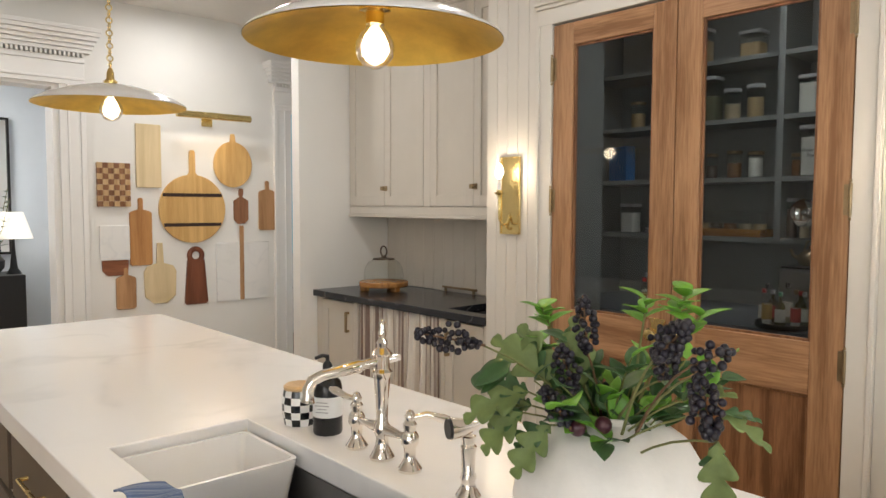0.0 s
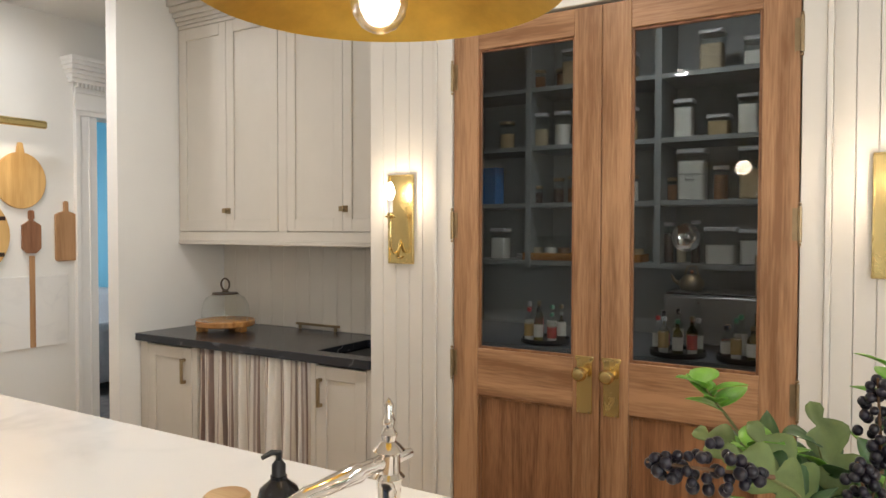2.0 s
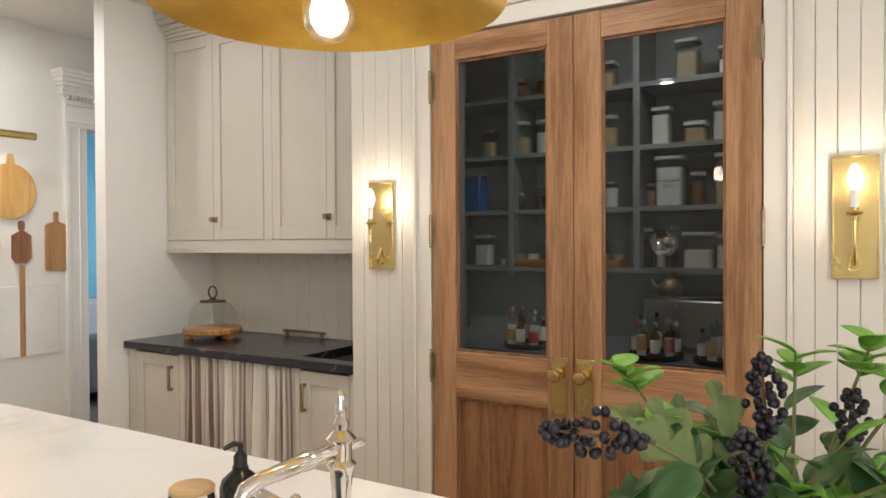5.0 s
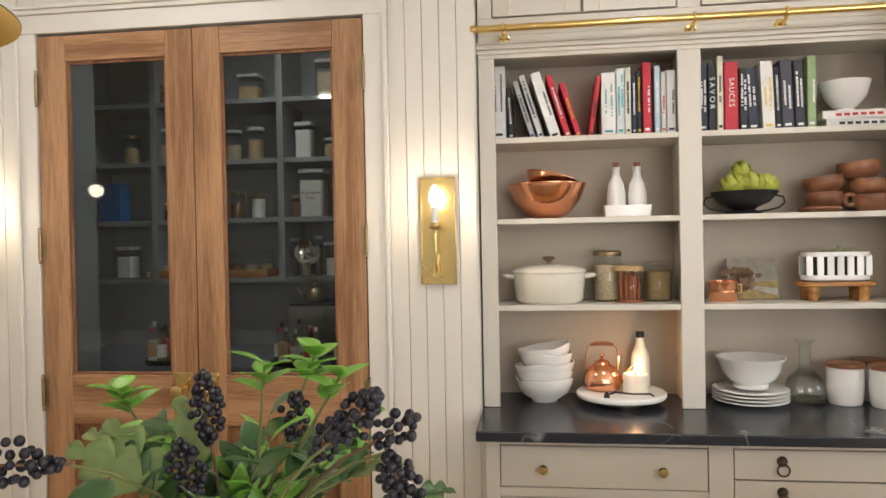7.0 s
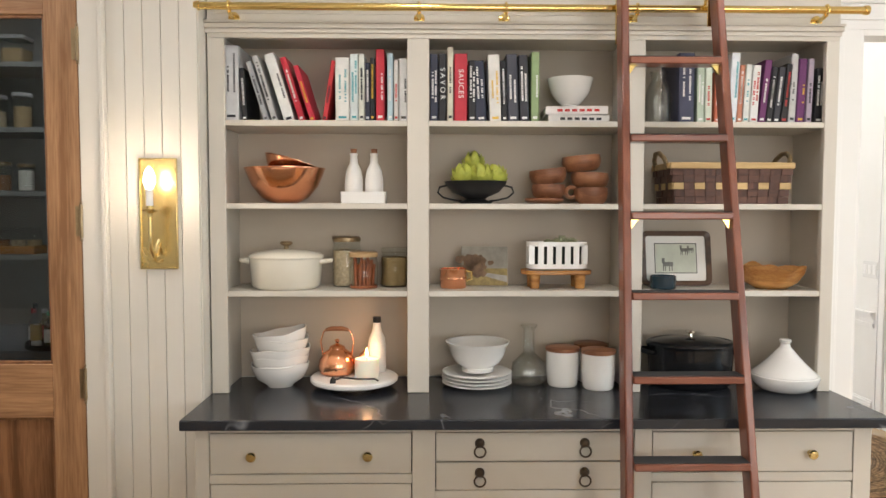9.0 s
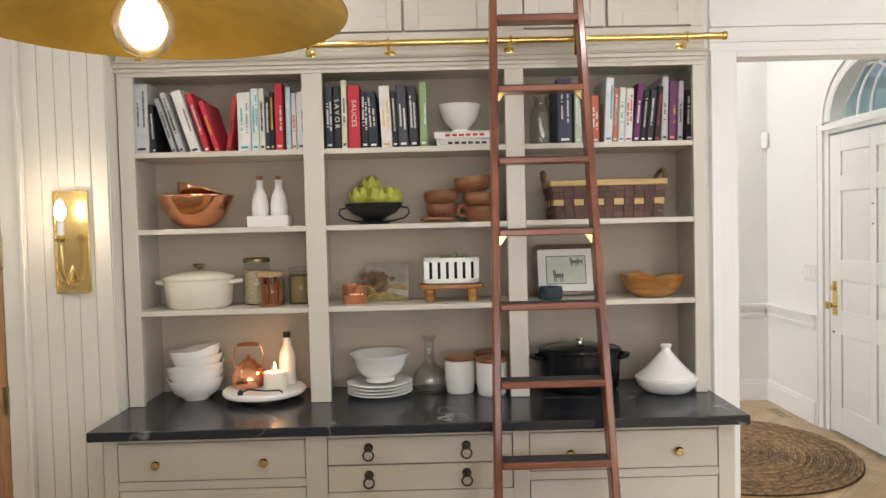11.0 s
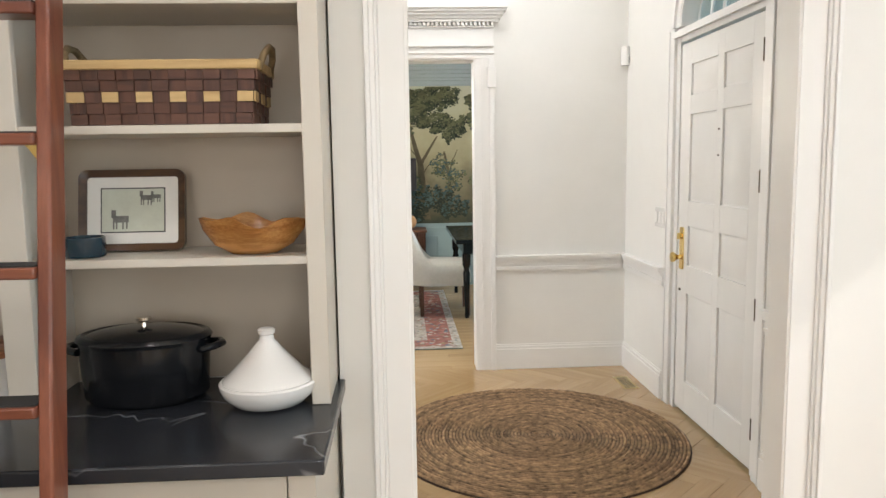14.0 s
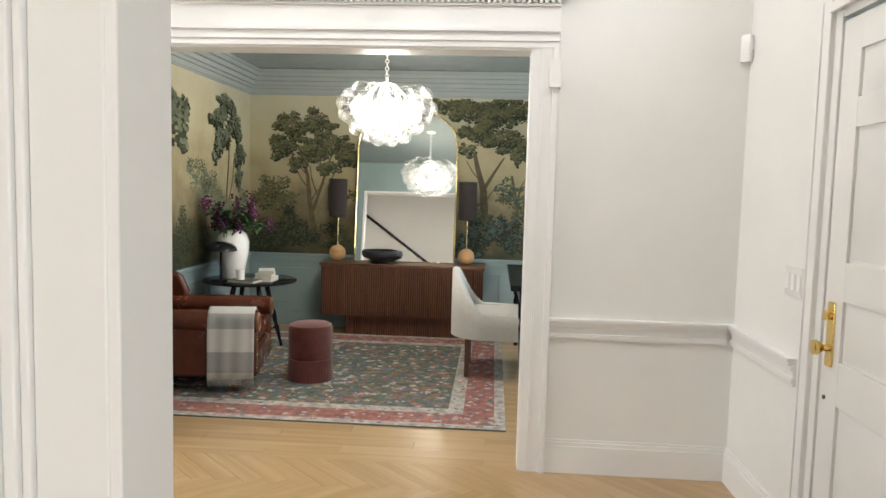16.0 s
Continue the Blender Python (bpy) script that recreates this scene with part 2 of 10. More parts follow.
DINING_CEIL = mat("lacquered_grey_green_ceiling", (0.20, 0.235, 0.23), 0.16, var=0.03)
BLUE_PAINT = mat("blue_room_paint", (0.12, 0.37, 0.50), 0.6, var=0.03)
OLIVE_WOOD = wood("olive_wood", (0.27, 0.11, 0.030), (0.54, 0.27, 0.085), "Y", 0.25, 16, contrast=0.35)
TEAK = wood("reddish_teak", (0.16, 0.060, 0.028), (0.33, 0.145, 0.07), "Y", 0.4, 18, contrast=0.3)
PINE = wood("pale_wood", (0.40, 0.25, 0.12), (0.58, 0.40, 0.21), "Y", 0.5, 14, contrast=0.25)
MAPLE = wood("maple_board", (0.54, 0.32, 0.11), (0.72, 0.47, 0.19), "Z", 0.45, 10, contrast=0.25)
PALE_MAPLE = wood("pale_maple_board", (0.60, 0.47, 0.27), (0.72, 0.58, 0.36), "Z", 0.5, 10, contrast=0.2)
MID_WOOD = wood("brown_board", (0.33, 0.17, 0.075), (0.50, 0.285, 0.14), "Z", 0.45, 12, contrast=0.25)
RED_WOOD = wood("red_brown_board", (0.12, 0.035, 0.016), (0.22, 0.075, 0.035), "Z", 0.4, 12, contrast=0.25)
STONE_WHITE = veined("white_marble_board", (0.80, 0.79, 0.77), (0.66, 0.66, 0.66), 0.3, 4.0, 0.05, amount=0.5)

# ---- mesh helpers ----


def B():
    return bmesh.new()


def box(bm, x0, x1, y0, y1, z0, z1):
    v = [bm.verts.new(p) for p in ((x0, y0, z0), (x1, y0, z0), (x1, y1, z0), (x0, y1, z0), (x0, y0, z1), (x1, y0, z1), (x1, y1, z1), (x0, y1, z1))]
    for f in ((3, 2, 1, 0), (4, 5, 6, 7), (0, 1, 5, 4), (1, 2, 6, 5), (2, 3, 7, 6), (3, 0, 4, 7)):
        bm.faces.new([v[i] for i in f])
    return bm


def lathe(bm, profile, n=32, c=(0, 0, 0), sx=1.0, sy=1.0):
    """Turns (radius, height) pairs round the vertical axis through c."""
    rings = []
    for r, z in profile:
        if r < 1e-6:
            rings.append([bm.verts.new((c[0], c[1], c[2] + z))])
        else:
            rings.append([bm.verts.new((c[0] + sx * r * math.cos(2 * math.pi * i / n), c[1] + sy * r * math.sin(2 * math.pi * i / n), c[2] + z)) for i in range(n)])
    for a, b in zip(rings, rings[1:]):
        for i in range(n):
            j = (i + 1) % n
            if len(a) == 1 and len(b) == 1:
                continue
            if len(a) == 1:
                bm.faces.new((a[0], b[j], b[i]))
            elif len(b) == 1:
                bm.faces.new((a[i], a[j], b[0]))
            else:
                bm.faces.new((a[i], a[j], b[j], b[i]))
    return bm


def tube(bm, pts, r, n=10, cap=True):
    """A round bar along a line of points; r is one radius or one for each point."""
    pts = [Vector(p) for p in pts]
    rs = r if isinstance(r, (list, tuple)) else [r] * len(pts)
    u, rings = None, []
    for i, p in enumerate(pts):
        d = (pts[min(i + 1, len(pts) - 1)] - pts[max(i - 1, 0)]).normalized()
        if u is None:
            u = d.orthogonal().normalized()
        else:
            u = (u - d * u.dot(d)).normalized()
        w = d.cross(u)
        rings.append([bm.verts.new(p + rs[i] * (math.cos(2 * math.pi * k / n) * u + math.sin(2 * math.pi * k / n) * w)) for k in range(n)])
    for a, b in zip(rings, rings[1:]):
        for k in range(n):
            j = (k + 1) % n
            bm.faces.new((a[k], a[j], b[j], b[k]))
    if cap:
        bm.faces.new(rings[0][::-1])
        bm.faces.new(rings[-1])
    return bm


def ball(bm, c, r, n=12, sz=1.0):
    m = max(5, n // 2 + 1)
    return lathe(bm, [(r * math.sin(math.pi * i / m) if 0 < i < m else 0, -r * sz * math.cos(math.pi * i / m)) for i in range(m + 1)], n, c)


def ring(bm, c, R, r, axis="z", n=24, k=8):
    rows = []
    for i in range(n):
        a = 2 * math.pi * i / n
        row = []
        for j in range(k):
            b = 2 * math.pi * j / k
            q = R + r * math.cos(b)
            p = (q * math.cos(a), q * math.sin(a), r * math.sin(b))
            if axis == "x":
                p = (p[2], p[0], p[1])
            elif axis == "y":
                p = (p[0], p[2], p[1])
            row.append(bm.verts.new((c[0] + p[0], c[1] + p[1], c[2] + p[2])))
        rows.append(row)
    for i in range(n):
        for j in range(k):
            bm.faces.new((rows[i][j], rows[(i + 1) % n][j], rows[(i + 1) % n][(j + 1) % k], rows[i][(j + 1) % k]))
    return bm


def prism(bm, outline, a, b, axis="x"):
    """An outline of (u, v) pairs, pushed from a to b along an axis. axis x: (u, v) = (y, z); y: (x, z); z: (x, y)."""
    def at(u, v, w):
        return {"x": (w, u, v), "y": (u, w, v), "z": (u, v, w)}[axis]
    lo = [bm.verts.new(at(u, v, a)) for u, v in outline]
    hi = [bm.verts.new(at(u, v, b)) for u, v in outline]
    n = len(outline)
    bm.faces.new(lo)
    bm.faces.new(hi[::-1])
    for i in range(n):
        j = (i + 1) % n
        bm.faces.new((lo[i], hi[i], hi[j], lo[j]))
    bmesh.ops.recalc_face_normals(bm, faces=bm.faces[:])
    return bm


def rounded(w, h, r, n=5, cx=0.0, cy=0.0):
    """Outline of a rectangle with rounded corners."""
    out = []
    for qx, qy, a0 in ((1, 1, 0), (-1, 1, 90), (-1, -1, 180), (1, -1, 270)):
        for i in range(n + 1):
            a = radians(a0 + 90 * i / n)
            out.append((cx + qx * (w / 2 - r) + r * math.cos(a), cy + qy * (h / 2 - r) + r * math.sin(a)))
    return out


def part(name, bm, material, parent=None, label="", bevel=0.0, angle=40, at=None):
    me = bpy.data.meshes.new(name)
    bm.to_mesh(me)
    bm.free()
    me.materials.append(material)
    for p in me.polygons:
        p.use_smooth = True
    me.set_sharp_from_angle(angle=radians(angle))
    ob = new(name, me)
    if parent is not None:
        ob.parent = parent
    if at is not None:
        ob.matrix_basis = at
    if label:
        ob["label"] = label
    if bevel:
        mod = ob.modifiers.new("bevel", "BEVEL")
        mod.width, mod.segments, mod.limit_method, mod.angle_limit = bevel, 2, "ANGLE", radians(40)
    return ob


def thing(name, label, category, at, group="", kind=""):
    ob = new(name)
    ob.empty_display_size = 0.05
    ob.matrix_basis = at if isinstance(at, Matrix) else pose(*at)
    return tagged(ob, label, category, group, kind)


def solo(name, bm, material, label, category, at, group="", bevel=0.0, angle=40):
    ob = part(name, bm, material, None, "", bevel, angle, at if isinstance(at, Matrix) else pose(*at))
    return tagged(ob, label, category, group)


def piece(name, mesh, parent, loc):
    ob = new(name, mesh)
    ob.parent = parent
    ob.location = loc
    return ob


def struct(name, bm, material, label="", category="wall", bevel=0.0):
    ob = part(name, bm, material, None, "", bevel)
    return tagged(ob, label, category, kind="structure")


def words(text, size, material, parent, at, name="lettering"):
    cu = bpy.data.curves.new(name, "FONT")
    cu.body, cu.size, cu.align_x, cu.align_y, cu.extrude = text, size, "CENTER", "CENTER", 0.0004
    cu.materials.append(material)
    ob = new(name, cu)
    ob.parent = parent
    ob.matrix_basis = at
    return ob

# ---- structure: kitchen ----
# slabs under the floors
bm = B(); box(bm, -2.6, 3.06, -4.4, 5.15, -0.12, 0.0)
struct("floor_kitchen", bm, OAK_FLOOR, "oak board kitchen floor", "floor")
bm = B(); box(bm, -2.6, 4.6, -4.4, 5.30, CEIL, CEIL + 0.12)
struct("ceiling_kitchen", bm, CEILING, "smooth white kitchen ceiling", "ceiling")

# pantry-door wall, its opening 0.985 to 2.225 wide and 2.275 high
bm = B()
box(bm, 2.722, 2.85, 0.60, 0.985, 0, CEIL)
box(bm, 2.722, 2.85, 2.225, 2.64, 0, CEIL)
box(bm, 2.722, 2.85, 0.985, 2.225, 2.275, CEIL)
wall_east = struct("wall_east", bm, GREIGE_LIGHT, "pale greige plank-panelled wall round the pantry doors")
# wall behind the bookcase and round the opening to the entry hall
bm = B()
box(bm, 3.070, 3.19, -1.592, 0.60, 0, CEIL)
box(bm, 3.0, 3.086, -1.778, -1.592, 0, CEIL)
box(bm, 3.0, 3.086, -4.40, -2.83, 0, CEIL)
box(bm, 3.0, 3.086, -2.83, -1.778, 2.20, CEIL)
struct("wall_bookcase", bm, WHITE, "white wall with a wide cased opening to the hall")
# niche, pantry partition walls
bm = B()
box(bm, 3.34, 3.46, 2.64, 4.25, 0, CEIL)
box(bm, 2.85, 3.46, 2.58, 2.64, 0, CEIL)
struct("wall_niche", bm, GREIGE, "greige wall at the back of the bar niche")
bm = B()
box(bm, 2.61, 4.60, 4.25, 4.34, 0, CEIL)
struct("wall_stub", bm, WHITE, "white wall end beside the bar niche")
# board wall: opening to the hall room x 0.30..1.40, doorway x 3.10..3.95
bm = B()
box(bm, 1.40, 3.062, 5.15, 5.30, 0, CEIL)
box(bm, -2.60, 0.30, 5.15, 5.30, 0, CEIL)
box(bm, 0.30, 1.40, 5.15, 5.30, 2.225, CEIL)
box(bm, 3.95, 4.60, 5.15, 5.30, 0, CEIL)
box(bm, 3.062, 3.95, 5.15, 5.30, 2.20, CEIL)
struct("wall_north", bm, WHITE, "white wall hung with cutting boards")
bm = B()
box(bm, -2.75, -2.6, -4.4, -3.6, 0, CEIL)
box(bm, -2.75, -2.6, -2.2, -1.6, 0, CEIL)
box(bm, -2.75, -2.6, -0.2, 5.30, 0, CEIL)
for wy0, wy1 in ((-3.6, -2.2), (-1.6, -0.2)):
    box(bm, -2.75, -2.6, wy0, wy1, 0, 0.8)
    box(bm, -2.75, -2.6, wy0, wy1, 2.3, CEIL)
struct("wall_west", bm, WHITE, "white kitchen wall with two tall windows")
bm = B()
box(bm, -2.6, 0.6, -4.55, -4.4, 0, CEIL)
box(bm, 2.4, 3.0, -4.55, -4.4, 0, CEIL)
box(bm, 0.6, 2.4, -4.55, -4.4, 0, 0.9)
box(bm, 0.6, 2.4, -4.55, -4.4, 2.3, CEIL)
struct("wall_south", bm, WHITE, "plain white kitchen wall with a window")
bm = B(); box(bm, 4.60, 4.7, 4.34, 5.15, 0, CEIL)
struct("wall_hall_end", bm, WHITE, "plain white passage wall")


# casing round the pantry doors (proud of the planks)
bm = B()
box(bm, 2.692, 2.722, 2.225, 2.292, 0, 2.275)
box(bm, 2.684, 2.722, 2.292, 2.308, 0, 2.275)
box(bm, 2.692, 2.722, 0.918, 0.985, 0, 2.275)
box(bm, 2.684, 2.722, 0.902, 0.918, 0, 2.275)
box(bm, 2.692, 2.722, 0.902, 2.308, 2.275, 2.345)
box(bm, 2.682, 2.722, 0.897, 2.313, 2.345, 2.362)
box(bm, 2.674, 2.722, 0.89, 2.32, 2.362, 2.375)
struct("door_casing", bm, GREIGE_LIGHT, "pale greige moulded casing round the pantry doors", "trim", 0.003)

# opening to the entry: casing on the kitchen face, lining
bm = B()
for s, y in ((1, -1.778), (-1, -2.83)):
    for w0, w1, d in ((-0.005, 0.062, 0.014), (0.062, 0.071, 0.020), (0.071, 0.084, 0.026), (0.084, 0.097, 0.032)):
        y0, y1 = sorted((y + s * w0, y + s * w1))
        box(bm, 3.0 - d, 3.0, y0, y1, 0, 2.21)
for z0, z1, d in ((2.21, 2.245, 0.014), (2.245, 2.255, 0.020), (2.255, 2.305, 0.016), (2.305, 2.335, 0.028), (2.335, 2.50, 0.014), (2.50, 2.53, 0.05), (2.53, 2.56, 0.08)):
    e = 0.135 + max(0, d - 0.028)
    box(bm, 3.0 - d, 3.0, -2.83 - e, -1.682, z0, z1)
struct("opening_casing", bm, TRIM, "white moulded casing round the hall opening", "trim", 0.002)
bm = B()
box(bm, 2.989, 3.092, -1.793, -1.771, 0, 2.212)
box(bm, 2.989, 3.092, -2.842, -2.818, 0, 2.212)
box(bm, 2.989, 3.092, -2.818, -1.793, 2.188, 2.212)
struct("opening_lining", bm, TRIM, "white painted lining of the hall opening", "trim", 0.002)


def cased_head(name, x0, x1, zt, label):
    """Door casing with fluted neck, frieze, dentils and crown on the cutting-board wall."""
    bm = B()
    for s, x in ((-1, x0), (1, x1)):
        for w0, w1, d in ((0.0, 0.045, 0.020), (0.045, 0.058, 0.027), (0.058, 0.12, 0.022), (0.12, 0.15, 0.034)):
            a, b = sorted((x + s * w0, x + s * w1))
            box(bm, a, b, 5.15 - d, 5.15, 0, zt)
    e = 0.15
    for z0, z1, d in ((0, 0.03, 0.028), (0.03, 0.045, 0.034), (0.045, 0.14, 0.022), (0.14, 0.155, 0.032), (0.155, 0.175, 0.024)):
        box(bm, x0 - e, x1 + e, 5.15 - d, 5.15, zt + z0, zt + z1)
    n = int((x1 - x0 + 2 * e) / 0.026)
    for i in range(n):
        x = x0 - e + (i + 0.25) * (x1 - x0 + 2 * e) / n
        box(bm, x, x + 0.014, 5.15 - 0.045, 5.15, zt + 0.175, zt + 0.20)
    for i, (h, d) in enumerate(((0.20, 0.052), (0.225, 0.066), (0.25, 0.084), (0.275, 0.104), (0.30, 0.122), (0.325, 0.13))):
        box(bm, x0 - e - d * 0.6, x1 + e + d * 0.6, 5.15 - d, 5.15, zt + h, zt + h + 0.025)
    return struct(name, bm, TRIM, label, "trim", 0.002)


cased_head("casing_hall_room", 0.30, 1.42, 2.225, "white casing with a deep dentil cornice over the opening")
cased_head("casing_blue_room", 3.062, 3.95, 2.20, "white casing with a dentil cornice over a doorway")
bm = B()
box(bm, 1.38, 1.40, 5.14, 5.31, 0, 2.225)
box(bm, 0.30, 0.32, 5.14, 5.31, 0, 2.225)
box(bm, 0.32, 1.38, 5.14, 5.31, 2.205, 2.225)
struct("lining_hall_room", bm, TRIM, "white painted lining of the opening", "trim")
bm = B()
box(bm, 1.572, 2.91, 5.132, 5.15, 0, 0.13)
box(bm, 1.572, 2.91, 5.138, 5.15, 0.13, 0.15)
box(bm, 2.592, 2.61, 4.25, 4.34, 0, 0.15)
struct("baseboard_kitchen", bm, TRIM, "white baseboard", "baseboard", 0.002)

# pantry room behind the doors
bm = B()
box(bm, 2.85, 4.40, 0.602, 0.66, 0, CEIL)
box(bm, 4.30, 4.40, 0.66, 3.0, 0, CEIL)
box(bm, 2.852, 3.465, 2.52, 2.578, 0, CEIL)
box(bm, 3.465, 3.50, 2.52, 2.94, 0, CEIL)
box(bm, 3.465, 4.30, 2.94, 3.0, 0, CEIL)
struct("wall_pantry", bm, PANTRY_PAINT, "blue-grey painted pantry walls")
bm = B(); box(bm, 2.72, 4.30, 0.60, 2.94, -0.1, 0.0)
struct("floor_pantry", bm, OAK_FLOOR, "oak pantry floor", "floor")
bm = B(); box(bm, 2.852, 4.30, 0.662, 2.938, CEIL - 0.02, CEIL)
struct("ceiling_pantry", bm, PANTRY_PAINT, "blue-grey pantry ceiling", "ceiling")

# ---- structure: entry hall ----
EC = 5.0
bm = B()
box(bm, 3.062, 6.055, -3.55, 3.0, -0.12, -0.012)
struct("floor_hall", bm, OAK_FLOOR, "oak herringbone hall floor", "floor")
bm = B(); box(bm, 3.062, 6.2, -3.6, 3.1, EC, EC + 0.1)
struct("ceiling_hall", bm, CEILING, "high white hall ceiling", "ceiling")
# front wall with the door (x 4.20..5.16) under an arched fanlight, and a high window
bm = B()
box(bm, 3.105, 4.16, -3.50, -3.335, 0, EC)
box(bm, 5.20, 6.2, -3.50, -3.335, 0, EC)
box(bm, 4.16, 5.20, -3.50, -3.335, 2.62, 3.1)
box(bm, 4.16, 5.20, -3.50, -3.335, 4.4, EC)
arc = [(4.63 + 0.46 * math.cos(radians(a)), 2.19 + 0.36 * math.sin(radians(a))) for a in range(0, 181, 9)]
prism(bm, [(5.20, 2.19)] + arc[:11] + [(arc[10][0], 2.62), (5.20, 2.62)], -3.50, -3.335, "y")
prism(bm, [(4.16, 2.62), (arc[10][0], 2.62)] + arc[10:] + [(4.16, 2.19)], -3.50, -3.335, "y")
struct("wall_front", bm, WHITE, "cream white front wall round the entrance door")
# wall to the dining room; opening y -2.285..-0.20, 2.16 high
bm = B()
box(bm, 6.055, 6.20, -3.50, -2.285, 0, EC)
box(bm, 6.055, 6.20, -0.20, 3.0, 0, EC)
box(bm, 6.055, 6.20, -2.285, -0.20, 2.16, EC)
struct("wall_dining_side", bm, WHITE, "cream white hall wall with a wide cased opening")
bm = B()
box(bm, 4.41, 4.50, 0.60, 3.0, 0, EC)
box(bm, 3.19, 4.41, 0.585, 0.60, 0, EC)
box(bm, 3.022, 3.19, -3.5, 0.6, CEIL + 0.12, EC)
struct("wall_hall_west", bm, WHITE, "plain white hall wall")
# the opening in this unseen wall is added to hold the fill light
bm = B()
box(bm, 4.50, 4.85, 3.0, 3.1, 0, EC)
box(bm, 5.75, 6.2, 3.0, 3.1, 0, EC)
box(bm, 4.85, 5.75, 3.0, 3.1, 0, 0.8)
box(bm, 4.85, 5.75, 3.0, 3.1, 2.4, EC)
struct("wall_hall_north", bm, WHITE, "plain white hall wall")


def chair_rail_y(bm, x, y0, y1, s):
    for z0, z1, d in ((0.700, 0.712, 0.012), (0.712, 0.735, 0.018), (0.735, 0.765, 0.012), (0.765, 0.785, 0.022), (0.785, 0.80, 0.034), (0.80, 0.815, 0.040)):
        box(bm, *sorted((x, x + s * d)), y0, y1, z0, z1)


def chair_rail_x(bm, y, x0, x1, s):
    for z0, z1, d in ((0.700, 0.712, 0.012), (0.712, 0.735, 0.018), (0.735, 0.765, 0.012), (0.765, 0.785, 0.022), (0.785, 0.80, 0.034), (0.80, 0.815, 0.040)):
        box(bm, x0, x1, *sorted((y, y + s * d)), z0, z1)


bm = B()
chair_rail_y(bm, 6.055, -3.295, -2.41, -1)
chair_rail_x(bm, -3.335, 5.30, 6.055, 1)
chair_rail_x(bm, -3.335, 3.26, 4.07, 1)
struct("chair_rail_hall", bm, TRIM, "white moulded chair rail", "trim", 0.002)
bm = B()
for z0, z1, d in ((0, 0.145, 0.018), (0.145, 0.165, 0.013), (0.165, 0.178, 0.007)):
    box(bm, 6.055 - d, 6.055, -3.335 + d, -2.41, z0, z1)
    box(bm, 5.30, 6.055, -3.335, -3.335 + d, z0, z1)
    box(bm, 3.26, 4.07, -3.335, -3.335 + d, z0, z1)
struct("baseboard_hall", bm, TRIM, "tall white baseboard with a moulded top", "baseboard", 0.002)
# casing and entablature of the dining-room opening
bm = B()
for s, y in ((-1, -2.285), (1, -0.20)):
    for w0, w1, d in ((0.0, 0.035, 0.016), (0.035, 0.046, 0.024), (0.046, 0.095, 0.019), (0.095, 0.125, 0.034)):
        a, b = sorted((y + s * w0, y + s * w1))
        box(bm, 6.055 - d, 6.055, a, b, 0, 2.16)
    a, b = sorted((y + s * 0.08, y + s * 0.135))
    box(bm, 6.055 - 0.045, 6.055, a, b, 1.975, 2.10)
    box(bm, 6.055 - 0.052, 6.055, a, b, 1.965, 1.975)
y0, y1 = -2.41, -0.075
for z0, z1, d in ((2.16, 2.19, 0.022), (2.19, 2.20, 0.03), (2.20, 2.235, 0.024), (2.235, 2.255, 0.038), (2.255, 2.36, 0.020), (2.36, 2.372, 0.032)):
    box(bm, 6.055 - d, 6.055, y0, y1, z0, z1)
n = 82
for i in range(n):
    y = y0 + (i + 0.2) * (y1 - y0) / n
    box(bm, 6.055 - 0.045, 6.055, y, y + 0.016, 2.372, 2.395)
for z, d in ((2.395, 0.05), (2.415, 0.062), (2.435, 0.078), (2.455, 0.092), (2.475, 0.105)):
    box(bm, 6.055 - d, 6.055, y0 - d + 0.02, y1 + d - 0.02, z, z + 0.02)
struct("dining_opening_casing", bm, TRIM, "white casing with dentil cornice over the dining opening", "trim", 0.0015)
bm = B()
box(bm, 6.045, 6.21, -2.297, -2.273, 0, 2.16)
box(bm, 6.045, 6.21, -0.212, -0.188, 0, 2.16)
box(bm, 6.045, 6.21, -2.273, -0.212, 2.148, 2.172)
struct("dining_opening_lining", bm, TRIM, "white painted lining of the dining opening", "trim")

# ---- structure: dining room ----
DC = 2.60
bm = B(); box(bm, 6.055, 9.9, -4.5, 0.6, -0.12, -0.012)
struct("floor_dining", bm, OAK_FLOOR, "oak board dining floor", "floor")
bm = B(); box(bm, 6.2, 9.8, -4.5, 0.55, DC, DC + 0.1)
struct("ceiling_dining", bm, DINING_CEIL, "glossy grey-green lacquered ceiling", "ceiling")
bm = B(); box(bm, 9.66, 9.8, -4.5, 0.55, 0, DC)
struct("wall_dining_east", bm, DINING_PAINT, "dining wall with a blue-green painted wainscot")
bm = B(); box(bm, 6.2, 9.66, 0.41, 0.55, 0, DC)
struct("wall_dining_north", bm, DINING_PAINT, "dining wall with a blue-green painted wainscot")
# out of view; its opening is added for the fill light
bm = B()
box(bm, 6.2, 7.2, -4.5, -4.35, 0, DC)
box(bm, 8.6, 9.66, -4.5, -4.35, 0, DC)
box(bm, 7.2, 8.6, -4.5, -4.35, 0, 0.7)
box(bm, 7.2, 8.6, -4.5, -4.35, 2.3, DC)
struct("wall_dining_south", bm, DINING_PAINT, "unseen blue-green dining wall with an added opening")
bm = B(); box(bm, 6.2, 6.215, -4.35, -2.3, 0, DC); box(bm, 6.2, 6.215, -0.185, 0.41, 0, DC); box(bm, 6.2, 6.215, -2.3, -0.185, 2.175, DC)
struct("wall_dining_west", bm, DINING_PAINT, "blue-green dining side of the hall wall")
bm = B()
